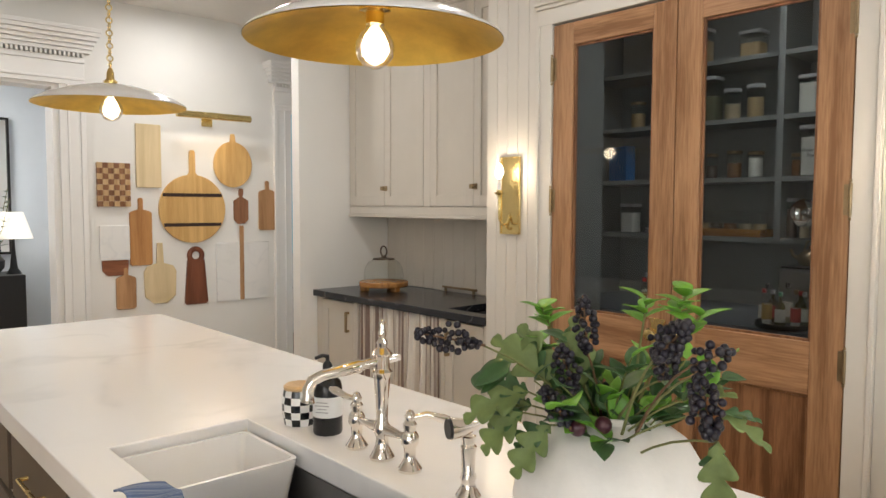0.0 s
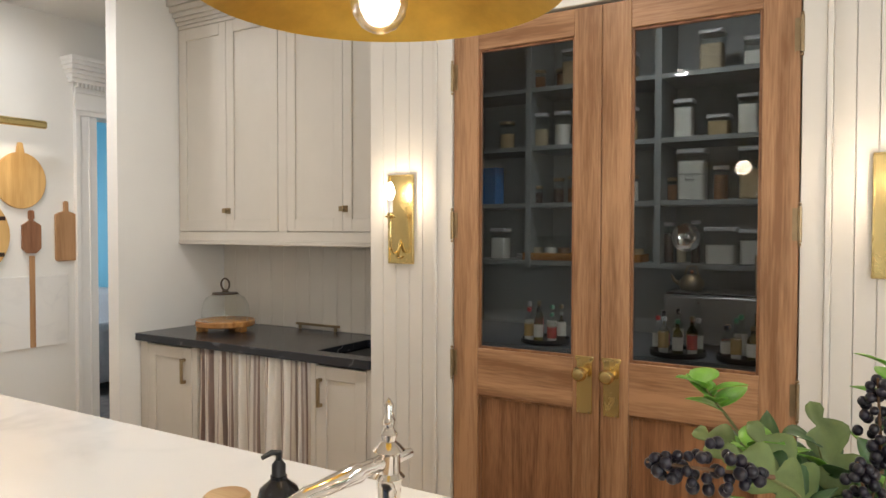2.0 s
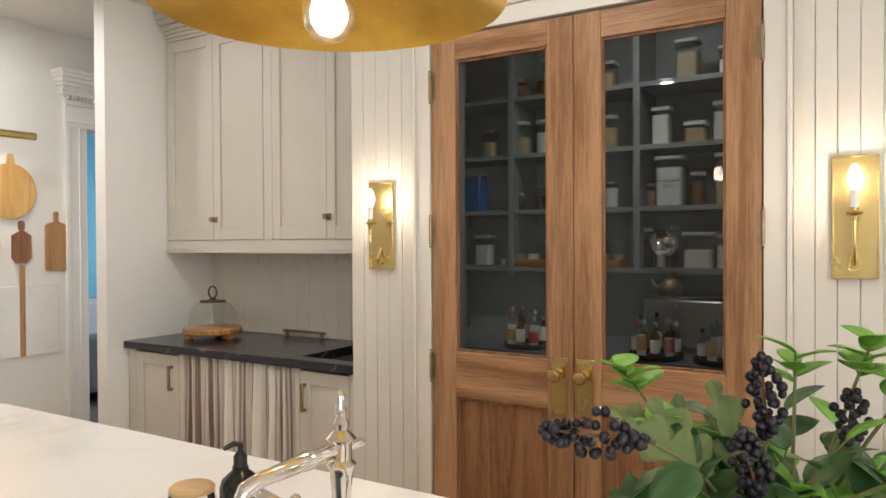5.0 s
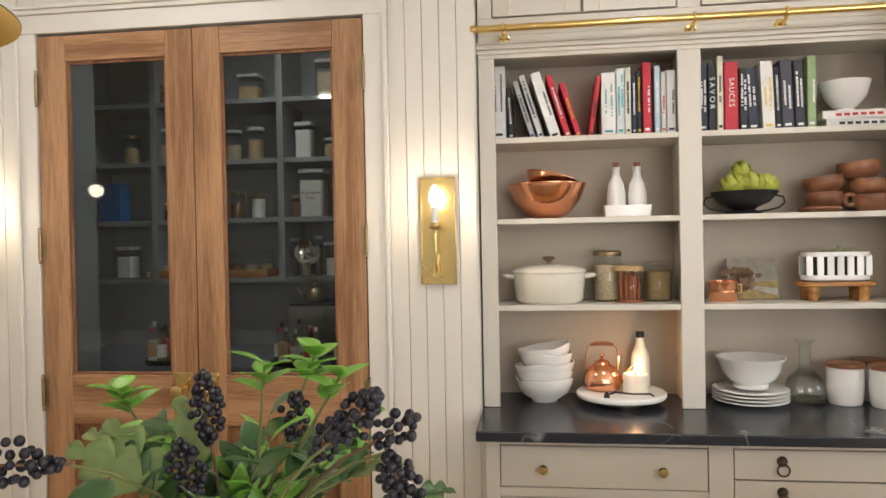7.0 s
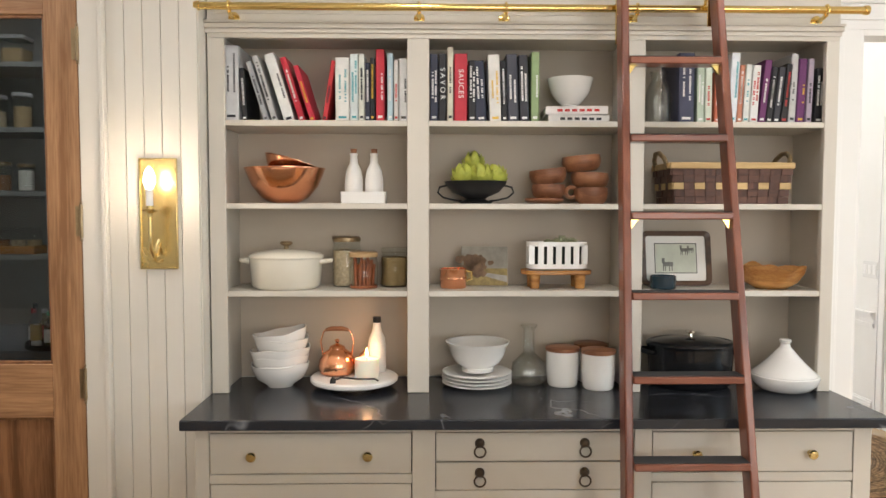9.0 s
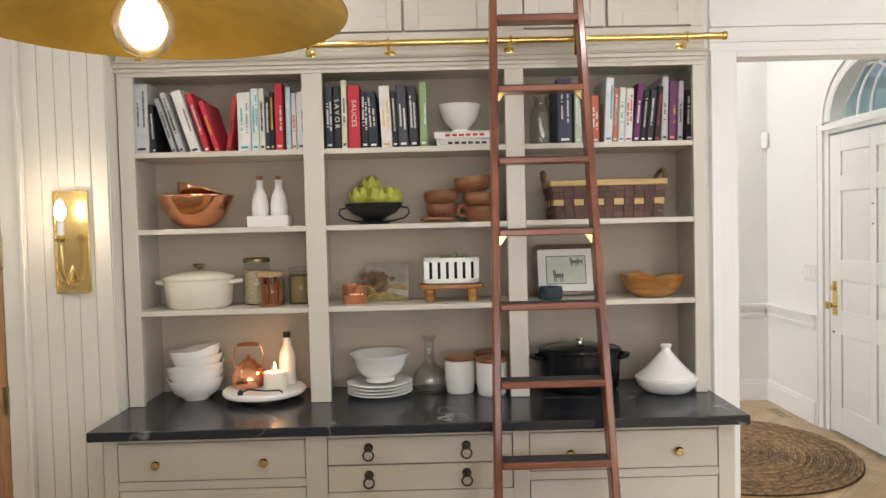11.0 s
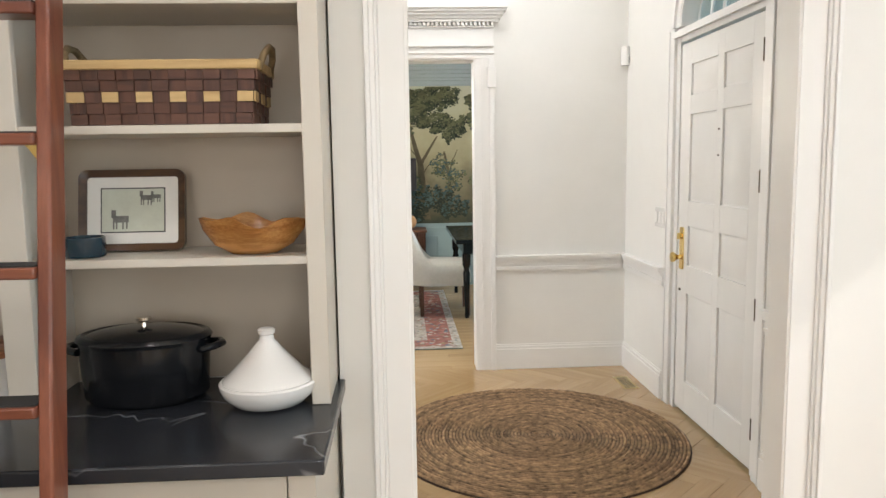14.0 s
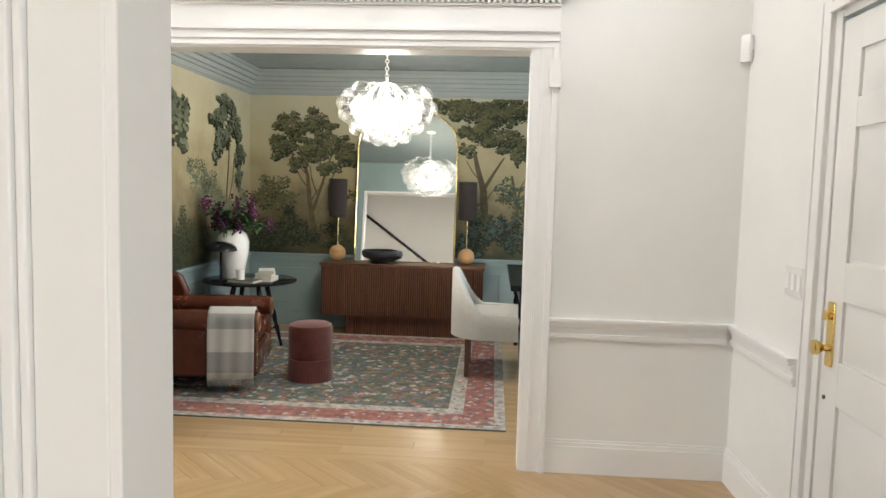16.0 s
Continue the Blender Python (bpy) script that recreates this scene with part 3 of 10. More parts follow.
for z0, z1, d in ((0, 0.14, 0.018), (0.14, 0.16, 0.01), (0.66, 0.675, 0.012), (0.675, 0.705, 0.022), (0.705, 0.725, 0.014), (0.725, 0.75, 0.034)):
    box(bm, 9.66 - d, 9.66, -4.35, 0.41, z0, z1)
    box(bm, 6.215, 9.66 - d, 0.41 - d, 0.41, z0, z1)
bm_c = B()
for z0, z1, d in ((2.36, 2.375, 0.02), (2.375, 2.42, 0.03), (2.42, 2.45, 0.05), (2.45, 2.49, 0.075), (2.49, 2.53, 0.11), (2.53, 2.57, 0.14), (2.57, 2.598, 0.155)):
    box(bm_c, 9.66 - d, 9.66, -4.35, 0.41, z0, z1)
    box(bm_c, 6.215, 9.66 - d, 0.41 - d, 0.41, z0, z1)
struct("cornice_dining", bm_c, mat("grey_green_cornice_paint", (0.33, 0.36, 0.35), 0.25, var=0.03, scale=4, bump=0.01), "grey-green moulded dining cornice", "trim", 0.002)
for y0, y1 in ((-4.2, -2.35), (-2.2, -0.42), (-0.30, 0.30)):
    for a, b, c, d in ((y0, y1, 0.24, 0.255), (y0, y1, 0.585, 0.60), (y0, y0 + 0.015, 0.255, 0.585), (y1 - 0.015, y1, 0.255, 0.585)):
        box(bm, 9.652, 9.66, a, b, c, d)
for x0, x1 in ((6.4, 7.4), (7.5, 8.5), (8.6, 9.5)):
    for a, b, c, d in ((x0, x1, 0.24, 0.255), (x0, x1, 0.585, 0.60), (x0, x0 + 0.015, 0.255, 0.585), (x1 - 0.015, x1, 0.255, 0.585)):
        box(bm, a, b, 0.402, 0.41, c, d)
struct("trim_dining", bm, DINING_PAINT, "blue-green wainscot moulding, chair rail and cornice", "trim", 0.002)

# ---- structure: rooms seen through the kitchen's doorways ----
HALLWALL = mat("cool_grey_white_paint", (0.66, 0.71, 0.76), 0.6, var=0.02)
bm = B()
box(bm, -1.5, 2.2, 7.4, 7.5, 0, CEIL)
box(bm, -1.6, -1.5, 5.3, 7.5, 0, CEIL)
box(bm, 2.2, 2.3, 5.3, 7.5, 0, CEIL)
struct("wall_hall_room", bm, HALLWALL, "cool grey-white wall of the room beyond")
bm = B(); box(bm, -1.5, 2.2, 5.15, 7.4, -0.1, 0)
struct("floor_hall_room", bm, OAK_FLOOR, "oak floor of the room beyond", "floor")
bm = B(); box(bm, -1.6, 2.3, 5.30, 7.5, CEIL, CEIL + 0.1)
struct("ceiling_hall_room", bm, CEILING, "white ceiling of the room beyond", "ceiling")
bm = B()
box(bm, 2.3, 2.35, 5.3, 9.0, 0, CEIL)
box(bm, 5.0, 5.1, 5.3, 9.0, 0, CEIL)
box(bm, 2.3, 3.0, 9.0, 9.1, 0, CEIL)
box(bm, 4.2, 5.0, 9.0, 9.1, 0, CEIL)
box(bm, 3.0, 4.2, 9.0, 9.1, 0, 0.7)
box(bm, 3.0, 4.2, 9.0, 9.1, 2.2, CEIL)
struct("wall_blue_room", bm, BLUE_PAINT, "blue painted wall of the sitting room")
bm = B(); box(bm, 2.35, 5.0, 5.15, 9.0, -0.1, 0)
struct("floor_blue_room", bm, OAK_FLOOR, "oak floor of the sitting room", "floor")
bm = B(); box(bm, 2.3, 5.1, 5.30, 9.1, CEIL, CEIL + 0.1)
struct("ceiling_blue_room", bm, CEILING, "white ceiling of the sitting room", "ceiling")
bm = B(); box(bm, 3.06, 4.6, 4.34, 5.15, -0.1, 0)
struct("floor_passage", bm, OAK_FLOOR, "oak passage floor", "floor")
bm = B(); box(bm, -60, 80, -60, 80, -0.6, -0.5)
struct("ground", bm, mat("lawn", (0.07, 0.10, 0.04), 0.9, var=0.3, scale=2), "mown lawn outside", "ground")

# ---- kitchen: pantry doors ----
def slab_hole(bm, x0, x1, y0, y1, a0, a1, b0, b1, z0, z1):
    """A flat slab with one rectangular opening through it."""
    def loop(p, q, r, s_, z):
        return [bm.verts.new(v) for v in ((p, r, z), (q, r, z), (q, s_, z), (p, s_, z))]
    ot, it, ob_, ib = loop(x0, x1, y0, y1, z1), loop(a0, a1, b0, b1, z1), loop(x0, x1, y0, y1, z0), loop(a0, a1, b0, b1, z0)
    for k in range(4):
        j = (k + 1) % 4
        bm.faces.new((ot[k], ot[j], it[j], it[k]))
        bm.faces.new((ob_[j], ob_[k], ib[k], ib[j]))
        bm.faces.new((ob_[k], ob_[j], ot[j], ot[k]))
        bm.faces.new((it[k], it[j], ib[j], ib[k]))
    return bm


def pantry_door(y0, y1, hinge_side, knob_y):
    """A glazed door 2.265 high: stiles, rails, bead, pane, lower panel, hinges and a plate with a knob."""
    d = thing("pantry_door", "closed glazed walnut pantry door with brass knob", "door", (2.735, (y0 + y1) / 2, 0.004), "pantry doors")
    h, w = 2.262, (y1 - y0) / 2 - 0.002
    ws, gl, gt = 0.108, 1.010, 2.166
    meet = -1 if hinge_side > 0 else 1
    lo, hi = -w, w
    sl, sr = lo + (0.108 if hinge_side < 0 else 0.100), hi - (0.108 if hinge_side > 0 else 0.100)
    part("stile", box(B(), -0.035, 0.005, lo, sl, 0, h), WALNUT, d, bevel=0.003)
    part("stile", box(B(), -0.035, 0.005, sr, hi, 0, h), WALNUT, d, bevel=0.003)
    part("top_rail", box(B(), -0.034, 0.004, sl, sr, gt, h), WALNUT_Y, d, bevel=0.003)
    part("lock_rail", box(B(), -0.034, 0.004, sl, sr, 0.828, gl), WALNUT_Y, d, bevel=0.003)
    part("bottom_rail", box(B(), -0.034, 0.004, sl, sr, 0, 0.22), WALNUT_Y, d, bevel=0.003)
    part("panel", box(B(), -0.014, 0.0, sl + 0.002, sr - 0.002, 0.22, 0.828), WALNUT_DARK, d)
    bm = B()
    for z0, z1 in ((gl, gt), (0.22, 0.828)):
        for a, b, c, e in ((sl, sl + 0.010, z0, z1), (sr - 0.010, sr, z0, z1), (sl + 0.010, sr - 0.010, z0, z0 + 0.010), (sl + 0.010, sr - 0.010, z1 - 0.010, z1)):
            box(bm, -0.026, -0.012, a, b, c, e)
    part("glazing_bead", bm, WALNUT_DARK, d, bevel=0.002)
    pane = part("pane", box(B(), -0.012, -0.007, sl + 0.004, sr - 0.004, gl + 0.004, gt - 0.004), DOOR_GLASS, d, "clear dark-looking glass")
    pane.visible_shadow = False
    for z in (2.07, 1.49, 0.945, 0.3):
        bm = B()
        yy = (hi + 0.004) if hinge_side > 0 else (lo - 0.004)
        tube(bm, [(-0.041, yy, z - 0.055), (-0.041, yy, z + 0.055)], 0.0065, 10)
        for k in (-0.062, 0.062):
            ball(bm, (-0.041, yy, z + k), 0.006, 8)
        box(bm, -0.0375, -0.035, *sorted((yy, yy - hinge_side * 0.022)), z - 0.05, z + 0.05)
        part("hinge", bm, OLD_BRASS, d, "aged brass butt hinge")
    ky = knob_y - (y0 + y1) / 2
    plate = part("lock_plate", prism(B(), [(ky - 0.029, 0.815), (ky + 0.029, 0.815), (ky + 0.029, 1.003), (ky + 0.035, 1.008), (ky + 0.035, 1.022), (ky - 0.035, 1.022), (ky - 0.035, 1.008), (ky - 0.029, 1.003)], -0.040, -0.035, "x"), AGED_BRASS, d, "long brass lock plate", bevel=0.0015)
    bm = B()
    lathe(bm, [(0, 0), (0.016, 0), (0.013, 0.012), (0.010, 0.02), (0.011, 0.03), (0.019, 0.036), (0.026, 0.046), (0.026, 0.056), (0.019, 0.066), (0, 0.070)], 24)
    part("knob", bm, AGED_BRASS, plate, "round brass knob", at=pose(-0.040, ky, 0.965, 0, -90, 0))
    bm = B()
    for k, z in ((-0.018, 0.82), (0.018, 0.82), (-0.022, 1.01), (0.022, 1.01)):
        ball(bm, (-0.040, ky + k, z), 0.0035, 8)
    part("screw", bm, OLD_BRASS, plate)
    return d


door_a = pantry_door(1.617, 2.222, 1, 1.673)
pantry_door(0.988, 1.6164, -1, 1.574)
part("astragal", box(B(), -0.026, 0.012, -0.312, -0.296, 0, 2.262), WALNUT, door_a)

# ---- pantry fittings ----
pantry_unit = thing("pantry_shelving", "blue-grey painted pantry shelving with counters, filled with jars", "shelving", (4.30, 1.55, 0))
for z in (1.305, 1.628, 1.948, 2.275):
    part("shelf", box(B(), -0.33, -0.004, -0.885, 1.385, z - 0.026, z), PANTRY_PAINT, pantry_unit, bevel=0.002)
part("divider", box(B(), -0.335, -0.004, 0.19, 0.225, 1.29, 2.6), PANTRY_PAINT, pantry_unit, bevel=0.002)
part("corner_post", box(B(), -0.335, -0.004, 0.915, 0.95, 1.264, 2.6), PANTRY_PAINT, pantry_unit, bevel=0.002)
part("counter", box(B(), -0.79, -0.004, -0.885, 1.385, 0.86, 0.90), mat("grey_counter", (0.16, 0.18, 0.20), 0.3), pantry_unit, bevel=0.003)
part("base_cabinet", box(B(), -0.75, -0.004, -0.885, 1.385, 0.0, 0.86), PANTRY_PAINT, pantry_unit)

JARFILL = [mat("flour", (0.74, 0.71, 0.65), 0.9), mat("oats", (0.50, 0.36, 0.20), 0.9, var=0.3, scale=120), mat("brown_sugar", (0.22, 0.10, 0.04), 0.9, var=0.2, scale=80), mat("pasta", (0.46, 0.37, 0.25), 0.8, var=0.3, scale=90), mat("dark_beans", (0.05, 0.025, 0.018), 0.6, var=0.3, scale=100), mat("green_herb", (0.15, 0.155, 0.10), 0.9, var=0.3, scale=90)]
PALE_LID = mat("pale_grey_lid", (0.48, 0.49, 0.49), 0.4)
GREEN_CAP = mat("green_cap", (0.10, 0.32, 0.20), 0.4)
LABEL_GOLD = mat("ochre_label", (0.45, 0.28, 0.08), 0.6)
RED_CAP = mat("red_cap", (0.45, 0.02, 0.02), 0.4)
LABEL_PAPER = mat("printed_label", (0.72, 0.68, 0.60), 0.7)
LABEL_RED = mat("red_label", (0.50, 0.05, 0.04), 0.6)
INK = mat("black_ink", (0.02, 0.02, 0.022), 0.7, var=0, bump=0)
CARAFE_GLASS = glassy("carafe_glass", (0.955, 0.965, 0.955), 0.02, 0.11)
OIL_GLASS = glassy("oil_bottle_glass", (0.55, 0.50, 0.15))


def canister(x, y, z, r, h, fill, lid, label, square=True, level=0.7, writing=""):
    """A clear storage jar with its contents and lid."""
    t = thing("storage_jar", label, "jar", (x, y, z + 0.001), "pantry jars")
    out = rounded(2 * r, 2 * r, r * 0.35) if square else [(r * math.cos(i * math.pi / 10), r * math.sin(i * math.pi / 10)) for i in range(20)]
    inn = [(a * 0.93, b * 0.93) for a, b in out]
    part("jar_body", prism(B(), out, 0, h, "z"), GLASS, t, "clear body")
    part("contents", prism(B(), inn, 0.004, h * level, "z"), fill, t)
    part("lid", prism(B(), [(a * 1.05, b * 1.05) for a, b in out], h + 0.001, h + 0.02, "z"), lid, t, bevel=0.003)
    if writing:
        for i, w in enumerate(writing.split("|")):
            words(w, 0.026, INK, t, pose(-r - 0.002, 0, h * 0.55 - i * 0.028, 90, 0, -90))
    return t


rng = random.Random(4)
for z, row in ((1.948, [(2.66, .045, .14, 1, 0), (2.445, .046, .17, 3, 0), (2.312, .048, .17, 0, 0), (2.19, .055, .23, 5, 1), (2.06, .045, .15, 3, 0), (1.93, .045, .16, 1, 0), (1.646, .048, .175, 0, 1), (1.475, .054, .085, 1, 1), (1.338, .049, .175, 0, 1), (1.215, .05, .17, 3, 1)]),
               (1.628, [(2.46, .026, .08, 4, 0), (2.335, .030, .12, 4, 0), (2.25, .028, .13, 2, 0), (2.17, .030, .12, 4, 0), (2.04, .04, .13, 2, 0), (1.92, .04, .12, 0, 0), (1.70, .030, .10, 2, 0), (1.601, .070, .235, 0, 1), (1.465, .036, .15, 2, 0), (1.320, .057, .235, 1, 1), (1.19, .05, .19, 3, 1)]),
               (1.305, [(2.70, .05, .16, 0, 1), (1.72, .026, .19, 4, 0), (1.655, .024, .16, 3, 0), (1.585, .022, .20, 4, 0), (1.457, .074, .165, 0, 1), (1.298, .072, .155, 0, 1)]),
               (2.275, [(2.46, .04, .09, 2, 0), (2.25, .055, .18, 1, 1), (1.95, .06, .12, 1, 1), (1.512, .058, .18, 3, 1), (1.30, .06, .12, 0, 1), (2.30, .05, .08, 2, 0)])):
    for y, r, h, f, sq in row:
        big = z == 1.628 and y == 1.601
        canister(4.06, y, z, r, h, JARFILL[f], PALE_LID if (sq or h > 0.14) else OLD_BRASS, "clear storage jar with a pale lid holding dry goods" if not big else "large clear canister of flour with a printed name", bool(sq), 0.55 + 0.35 * rng.random(), "all purpose|flour" if big else "")


# shallow wooden tray of low spice jars on the lowest shelf
sj_ = thing("spice_tray", "shallow pale wooden tray on the pantry shelf", "tray", (4.05, 2.18, 1.306))
part("tray_base", box(B(), -0.075, 0.075, -0.33, 0.33, 0, 0.012), OLIVE_WOOD, sj_)
for a in ((-0.082, -0.075, -0.337, 0.337), (0.075, 0.082, -0.337, 0.337), (-0.075, 0.075, -0.337, -0.33), (-0.075, 0.075, 0.33, 0.337)):
    part("tray_side", box(B(), *a, 0, 0.042), OLIVE_WOOD, sj_, bevel=0.002)
for k_ in range(8):
    canister(4.045, 2.46 - 0.083 * k_, 1.318, 0.036, 0.105, JARFILL[(3, 0, 2, 1, 4, 2, 3, 1)[k_]], GLASS, "low glass spice jar in a wooden tray", False, 0.55)


def bottle(x, y, z, r, h, glass, cap, tag, label="slim glass bottle with a printed label"):
    t = thing("bottle", label, "bottle", (x, y, z + 0.001), "pantry bottles")
    part("glass_body", lathe(B(), [(0, 0), (r, 0), (r, h * 0.55), (r * 0.85, h * 0.64), (r * 0.38, h * 0.74), (r * 0.36, h * 0.9), (0, h * 0.9)], 16), glass, t)
    part("cap", lathe(B(), [(0, h * 0.88), (r * 0.45, h * 0.88), (r * 0.45, h), (0, h)], 14), cap, t)
    part("liquid", lathe(B(), [(0, 0.003), (r * 0.92, 0.003), (r * 0.92, h * 0.5), (0, h * 0.52)], 14), JARFILL[int(y * 97) % 6], t)
    part("label_band", lathe(B(), [(r * 1.02, h * 0.16), (r * 1.02, h * 0.52)], 18), tag, t)
    return t


def tray(x, y, z, r):
    return solo("turntable_tray", lathe(B(), [(0, 0), (r * 0.96, 0), (r, 0.006), (r, 0.026), (r * 0.975, 0.026), (r * 0.965, 0.010), (0, 0.010)], 40), BLACK_METAL, "round black turntable tray on the pantry counter", "tray", (x, y, z + 0.001))


for (tx, ty, tr), set_ in (((3.65, 2.235, 0.125), 0), ((3.62, 1.565, 0.125), 1), ((3.62, 1.27, 0.125), 2)):
    tray(tx, ty, 0.90, tr)
    for i in range(8):
        a = i * math.pi / 4 + set_
        rr = tr * 0.70
        bottle(tx + rr * math.cos(a), ty + rr * math.sin(a), 0.911, 0.021 + 0.006 * rng.random(), 0.14 + 0.06 * rng.random(), (GLASS, OIL_GLASS, GLASS)[(i + set_) % 3], (GREEN_CAP, OLD_BRASS, PALE_LID, RED_CAP, BLACK_METAL)[(i + 2 * set_) % 5], (LABEL_PAPER, LABEL_RED, LABEL_PAPER, LABEL_GOLD)[(i + set_) % 4])
bx_ = thing("cereal_box", "blue printed carton on the pantry shelf", "box", pose(4.10, 2.80, 1.606, 0, 0, 70))
part("carton", box(B(), -0.09, 0.09, -0.035, 0.035, 0, 0.24), mat("blue_carton", (0.03, 0.16, 0.42), 0.5, var=0.15, scale=20), bx_, bevel=0.002)
part("printed_panel", box(B(), -0.06, 0.06, -0.0356, -0.0351, 0.04, 0.12), PALE_LID, bx_)
for k_ in range(3):
    pt_ = thing("plate_stack_item", "white plate stacked on the pantry side shelf", "plate", (4.08, 2.56, 1.291 + 0.018 * k_), "pantry plates")
    part("plate", lathe(B(), [(0, 0), (0.035, 0), (0.044, 0.010), (0.044, 0.013), (0.03, 0.006), (0, 0.005)], 28), CERAMIC, pt_)
# espresso machine: a wide steel body on feet with a brass-knobbed pot on its top
mach = thing("coffee_machine", "low stainless steel coffee machine on the pantry counter", "appliance", (3.98, 1.42, 0.901))
part("body", box(B(), -0.17, 0.17, -0.26, 0.26, 0.03, 0.26), mat("brushed_steel", (0.35, 0.35, 0.36), 0.3, 1.0, var=0.06), mach, bevel=0.012)
part("top_grille", box(B(), -0.16, 0.16, -0.25, 0.25, 0.262, 0.274), BLACK_METAL, mach, bevel=0.003)
for sx_ in (-0.13, 0.13):
    for sy_ in (-0.2, 0.2):
        part("foot", lathe(B(), [(0, 0), (0.018, 0), (0.018, 0.03), (0, 0.03)], 12, (sx_, sy_, 0)), BLACK_METAL, mach)
part("lever", tube(B(), [(-0.15, -0.16, 0.27), (-0.15, -0.16, 0.40), (-0.15, -0.16, 0.46)], [0.008, 0.010, 0.014], 10), OLD_BRASS, mach, "upright brass lever")
pot = thing("small_kettle", "small dark copper kettle standing on the machine", "kettle", (3.96, 1.58, 1.176))
part("body", lathe(B(), [(0, 0), (0.05, 0), (0.062, 0.02), (0.058, 0.05), (0.038, 0.072), (0.03, 0.078), (0, 0.082)], 24), OLD_BRASS, pot)
part("finial", ball(B(), (0, 0, 0.092), 0.011, 10), COPPER, pot)
part("spout", tube(B(), [(0, 0.055, 0.03), (0, 0.085, 0.045), (0, 0.10, 0.075)], [0.012, 0.009, 0.006], 8), OLD_BRASS, pot)
part("handle", tube(B(), [(0, -0.035, 0.07), (0, -0.02, 0.12), (0, 0.02, 0.12), (0, 0.035, 0.07)], 0.004, 8), OLD_BRASS, pot)
# round polished lamp on the shelf upright, and the kitchen-paper roll rod left of it
sil = thing("round_steel_clip_lamp", "round polished steel wall lamp on the shelving", "lamp", pose(3.955, 1.60, 1.44, 0, -90, 0))
part("dish", lathe(B(), [(0, 0.01), (0.05, 0.012), (0.066, 0.03), (0.07, 0.04), (0.062, 0.036), (0.04, 0.022), (0, 0.02)], 32), NICKEL, sil)
part("centre", ball(B(), (0, 0, 0.035), 0.02, 16), NICKEL, sil)

# ---- kitchen: bar niche ----
niche = thing("bar_base_cabinet", "greige painted bar cabinet with two panelled doors", "cabinet", (2.735, 3.445, 0))
YL, YR = 0.80, -0.80
for y0, y1 in ((0.735, YL), (YR, -0.765), (0.338, 0.375), (-0.47, -0.44)):
    part("face_stile", box(B(), 0, 0.02, y0, y1, 0.10, 0.868), GREIGE, niche, bevel=0.002)
# carcass coloured near-black, so the slits round the doors read as shade
part("carcass", box(box(box(box(B(), 0.022, 0.60, 0.355, YL, 0.10, 0.868), 0.022, 0.60, YR, -0.43, 0.10, 0.868), 0.50, 0.60, -0.43, 0.355, 0.10, 0.868), 0.02, 0.60, -0.43, 0.355, 0.10, 0.13), GAP_SHADE, niche)
part("toe_kick", box(B(), 0.06, 0.60, YR, YL, 0.0, 0.10), GREIGE, niche)
for y0, y1, px_ in ((0.378, 0.732, 0.43), (-0.762, -0.473, -0.505)):
    dr = part("door", box(box(box(box(B(), -0.001, 0.019, y0, y0 + 0.06, 0.115, 0.855), -0.001, 0.019, y1 - 0.06, y1, 0.115, 0.855), -0.001, 0.019, y0 + 0.06, y1 - 0.06, 0.115, 0.175), -0.001, 0.019, y0 + 0.06, y1 - 0.06, 0.795, 0.855), GREIGE, niche, bevel=0.002)
    part("door_panel", box(B(), 0.009, 0.017, y0 + 0.06, y1 - 0.06, 0.175, 0.795), GREIGE, dr)
    bm = B()
    box(bm, -0.030, -0.020, px_ - 0.008, px_ + 0.008, 0.67, 0.80)
    box(bm, -0.022, -0.001, px_ - 0.008, px_ + 0.008, 0.67, 0.685)
    box(bm, -0.022, -0.001, px_ - 0.008, px_ + 0.008, 0.785, 0.80)
    part("pull", bm, OLD_BRASS, dr, "square antique brass pull", bevel=0.0015)
# striped linen curtain under the counter
CURTAIN = mat("striped_linen", (0.62, 0.56, 0.49), 0.9, var=0.05, scale=60, bump=0.06, bscale=500)
nt = CURTAIN.node_tree
uvn = nt.nodes.new("ShaderNodeAttribute")
uvn.attribute_name = "stripe"
rp = nt.nodes.new("ShaderNodeValToRGB")
rp.color_ramp.interpolation = "CONSTANT"
ee = rp.color_ramp.elements
ee[0].position, ee[0].color = 0.0, (0.78, 0.74, 0.68, 1)
ee[1].position, ee[1].color = 0.42, (0.27, 0.20, 0.175, 1)
for p_, c_ in ((0.56, (0.60, 0.53, 0.47, 1)), (0.66, (0.36, 0.29, 0.26, 1)), (0.74, (0.66, 0.61, 0.55, 1)), (0.92, (0.45, 0.38, 0.34, 1))):
    q_ = ee.new(p_)
    q_.color = c_
fr_ = nt.nodes.new("ShaderNodeMath")
fr_.operation = "FRACT"
nt.links.new(uvn.outputs["Fac"], fr_.inputs[0])
nt.links.new(fr_.outputs[0], rp.inputs[0])
nt.links.new(rp.outputs[0], nt.nodes["Principled BSDF"].inputs["Base Color"])
bm = B()
lay = bm.verts.layers.float.new("stripe")
NX, NZ = 220, 14
rows_ = []
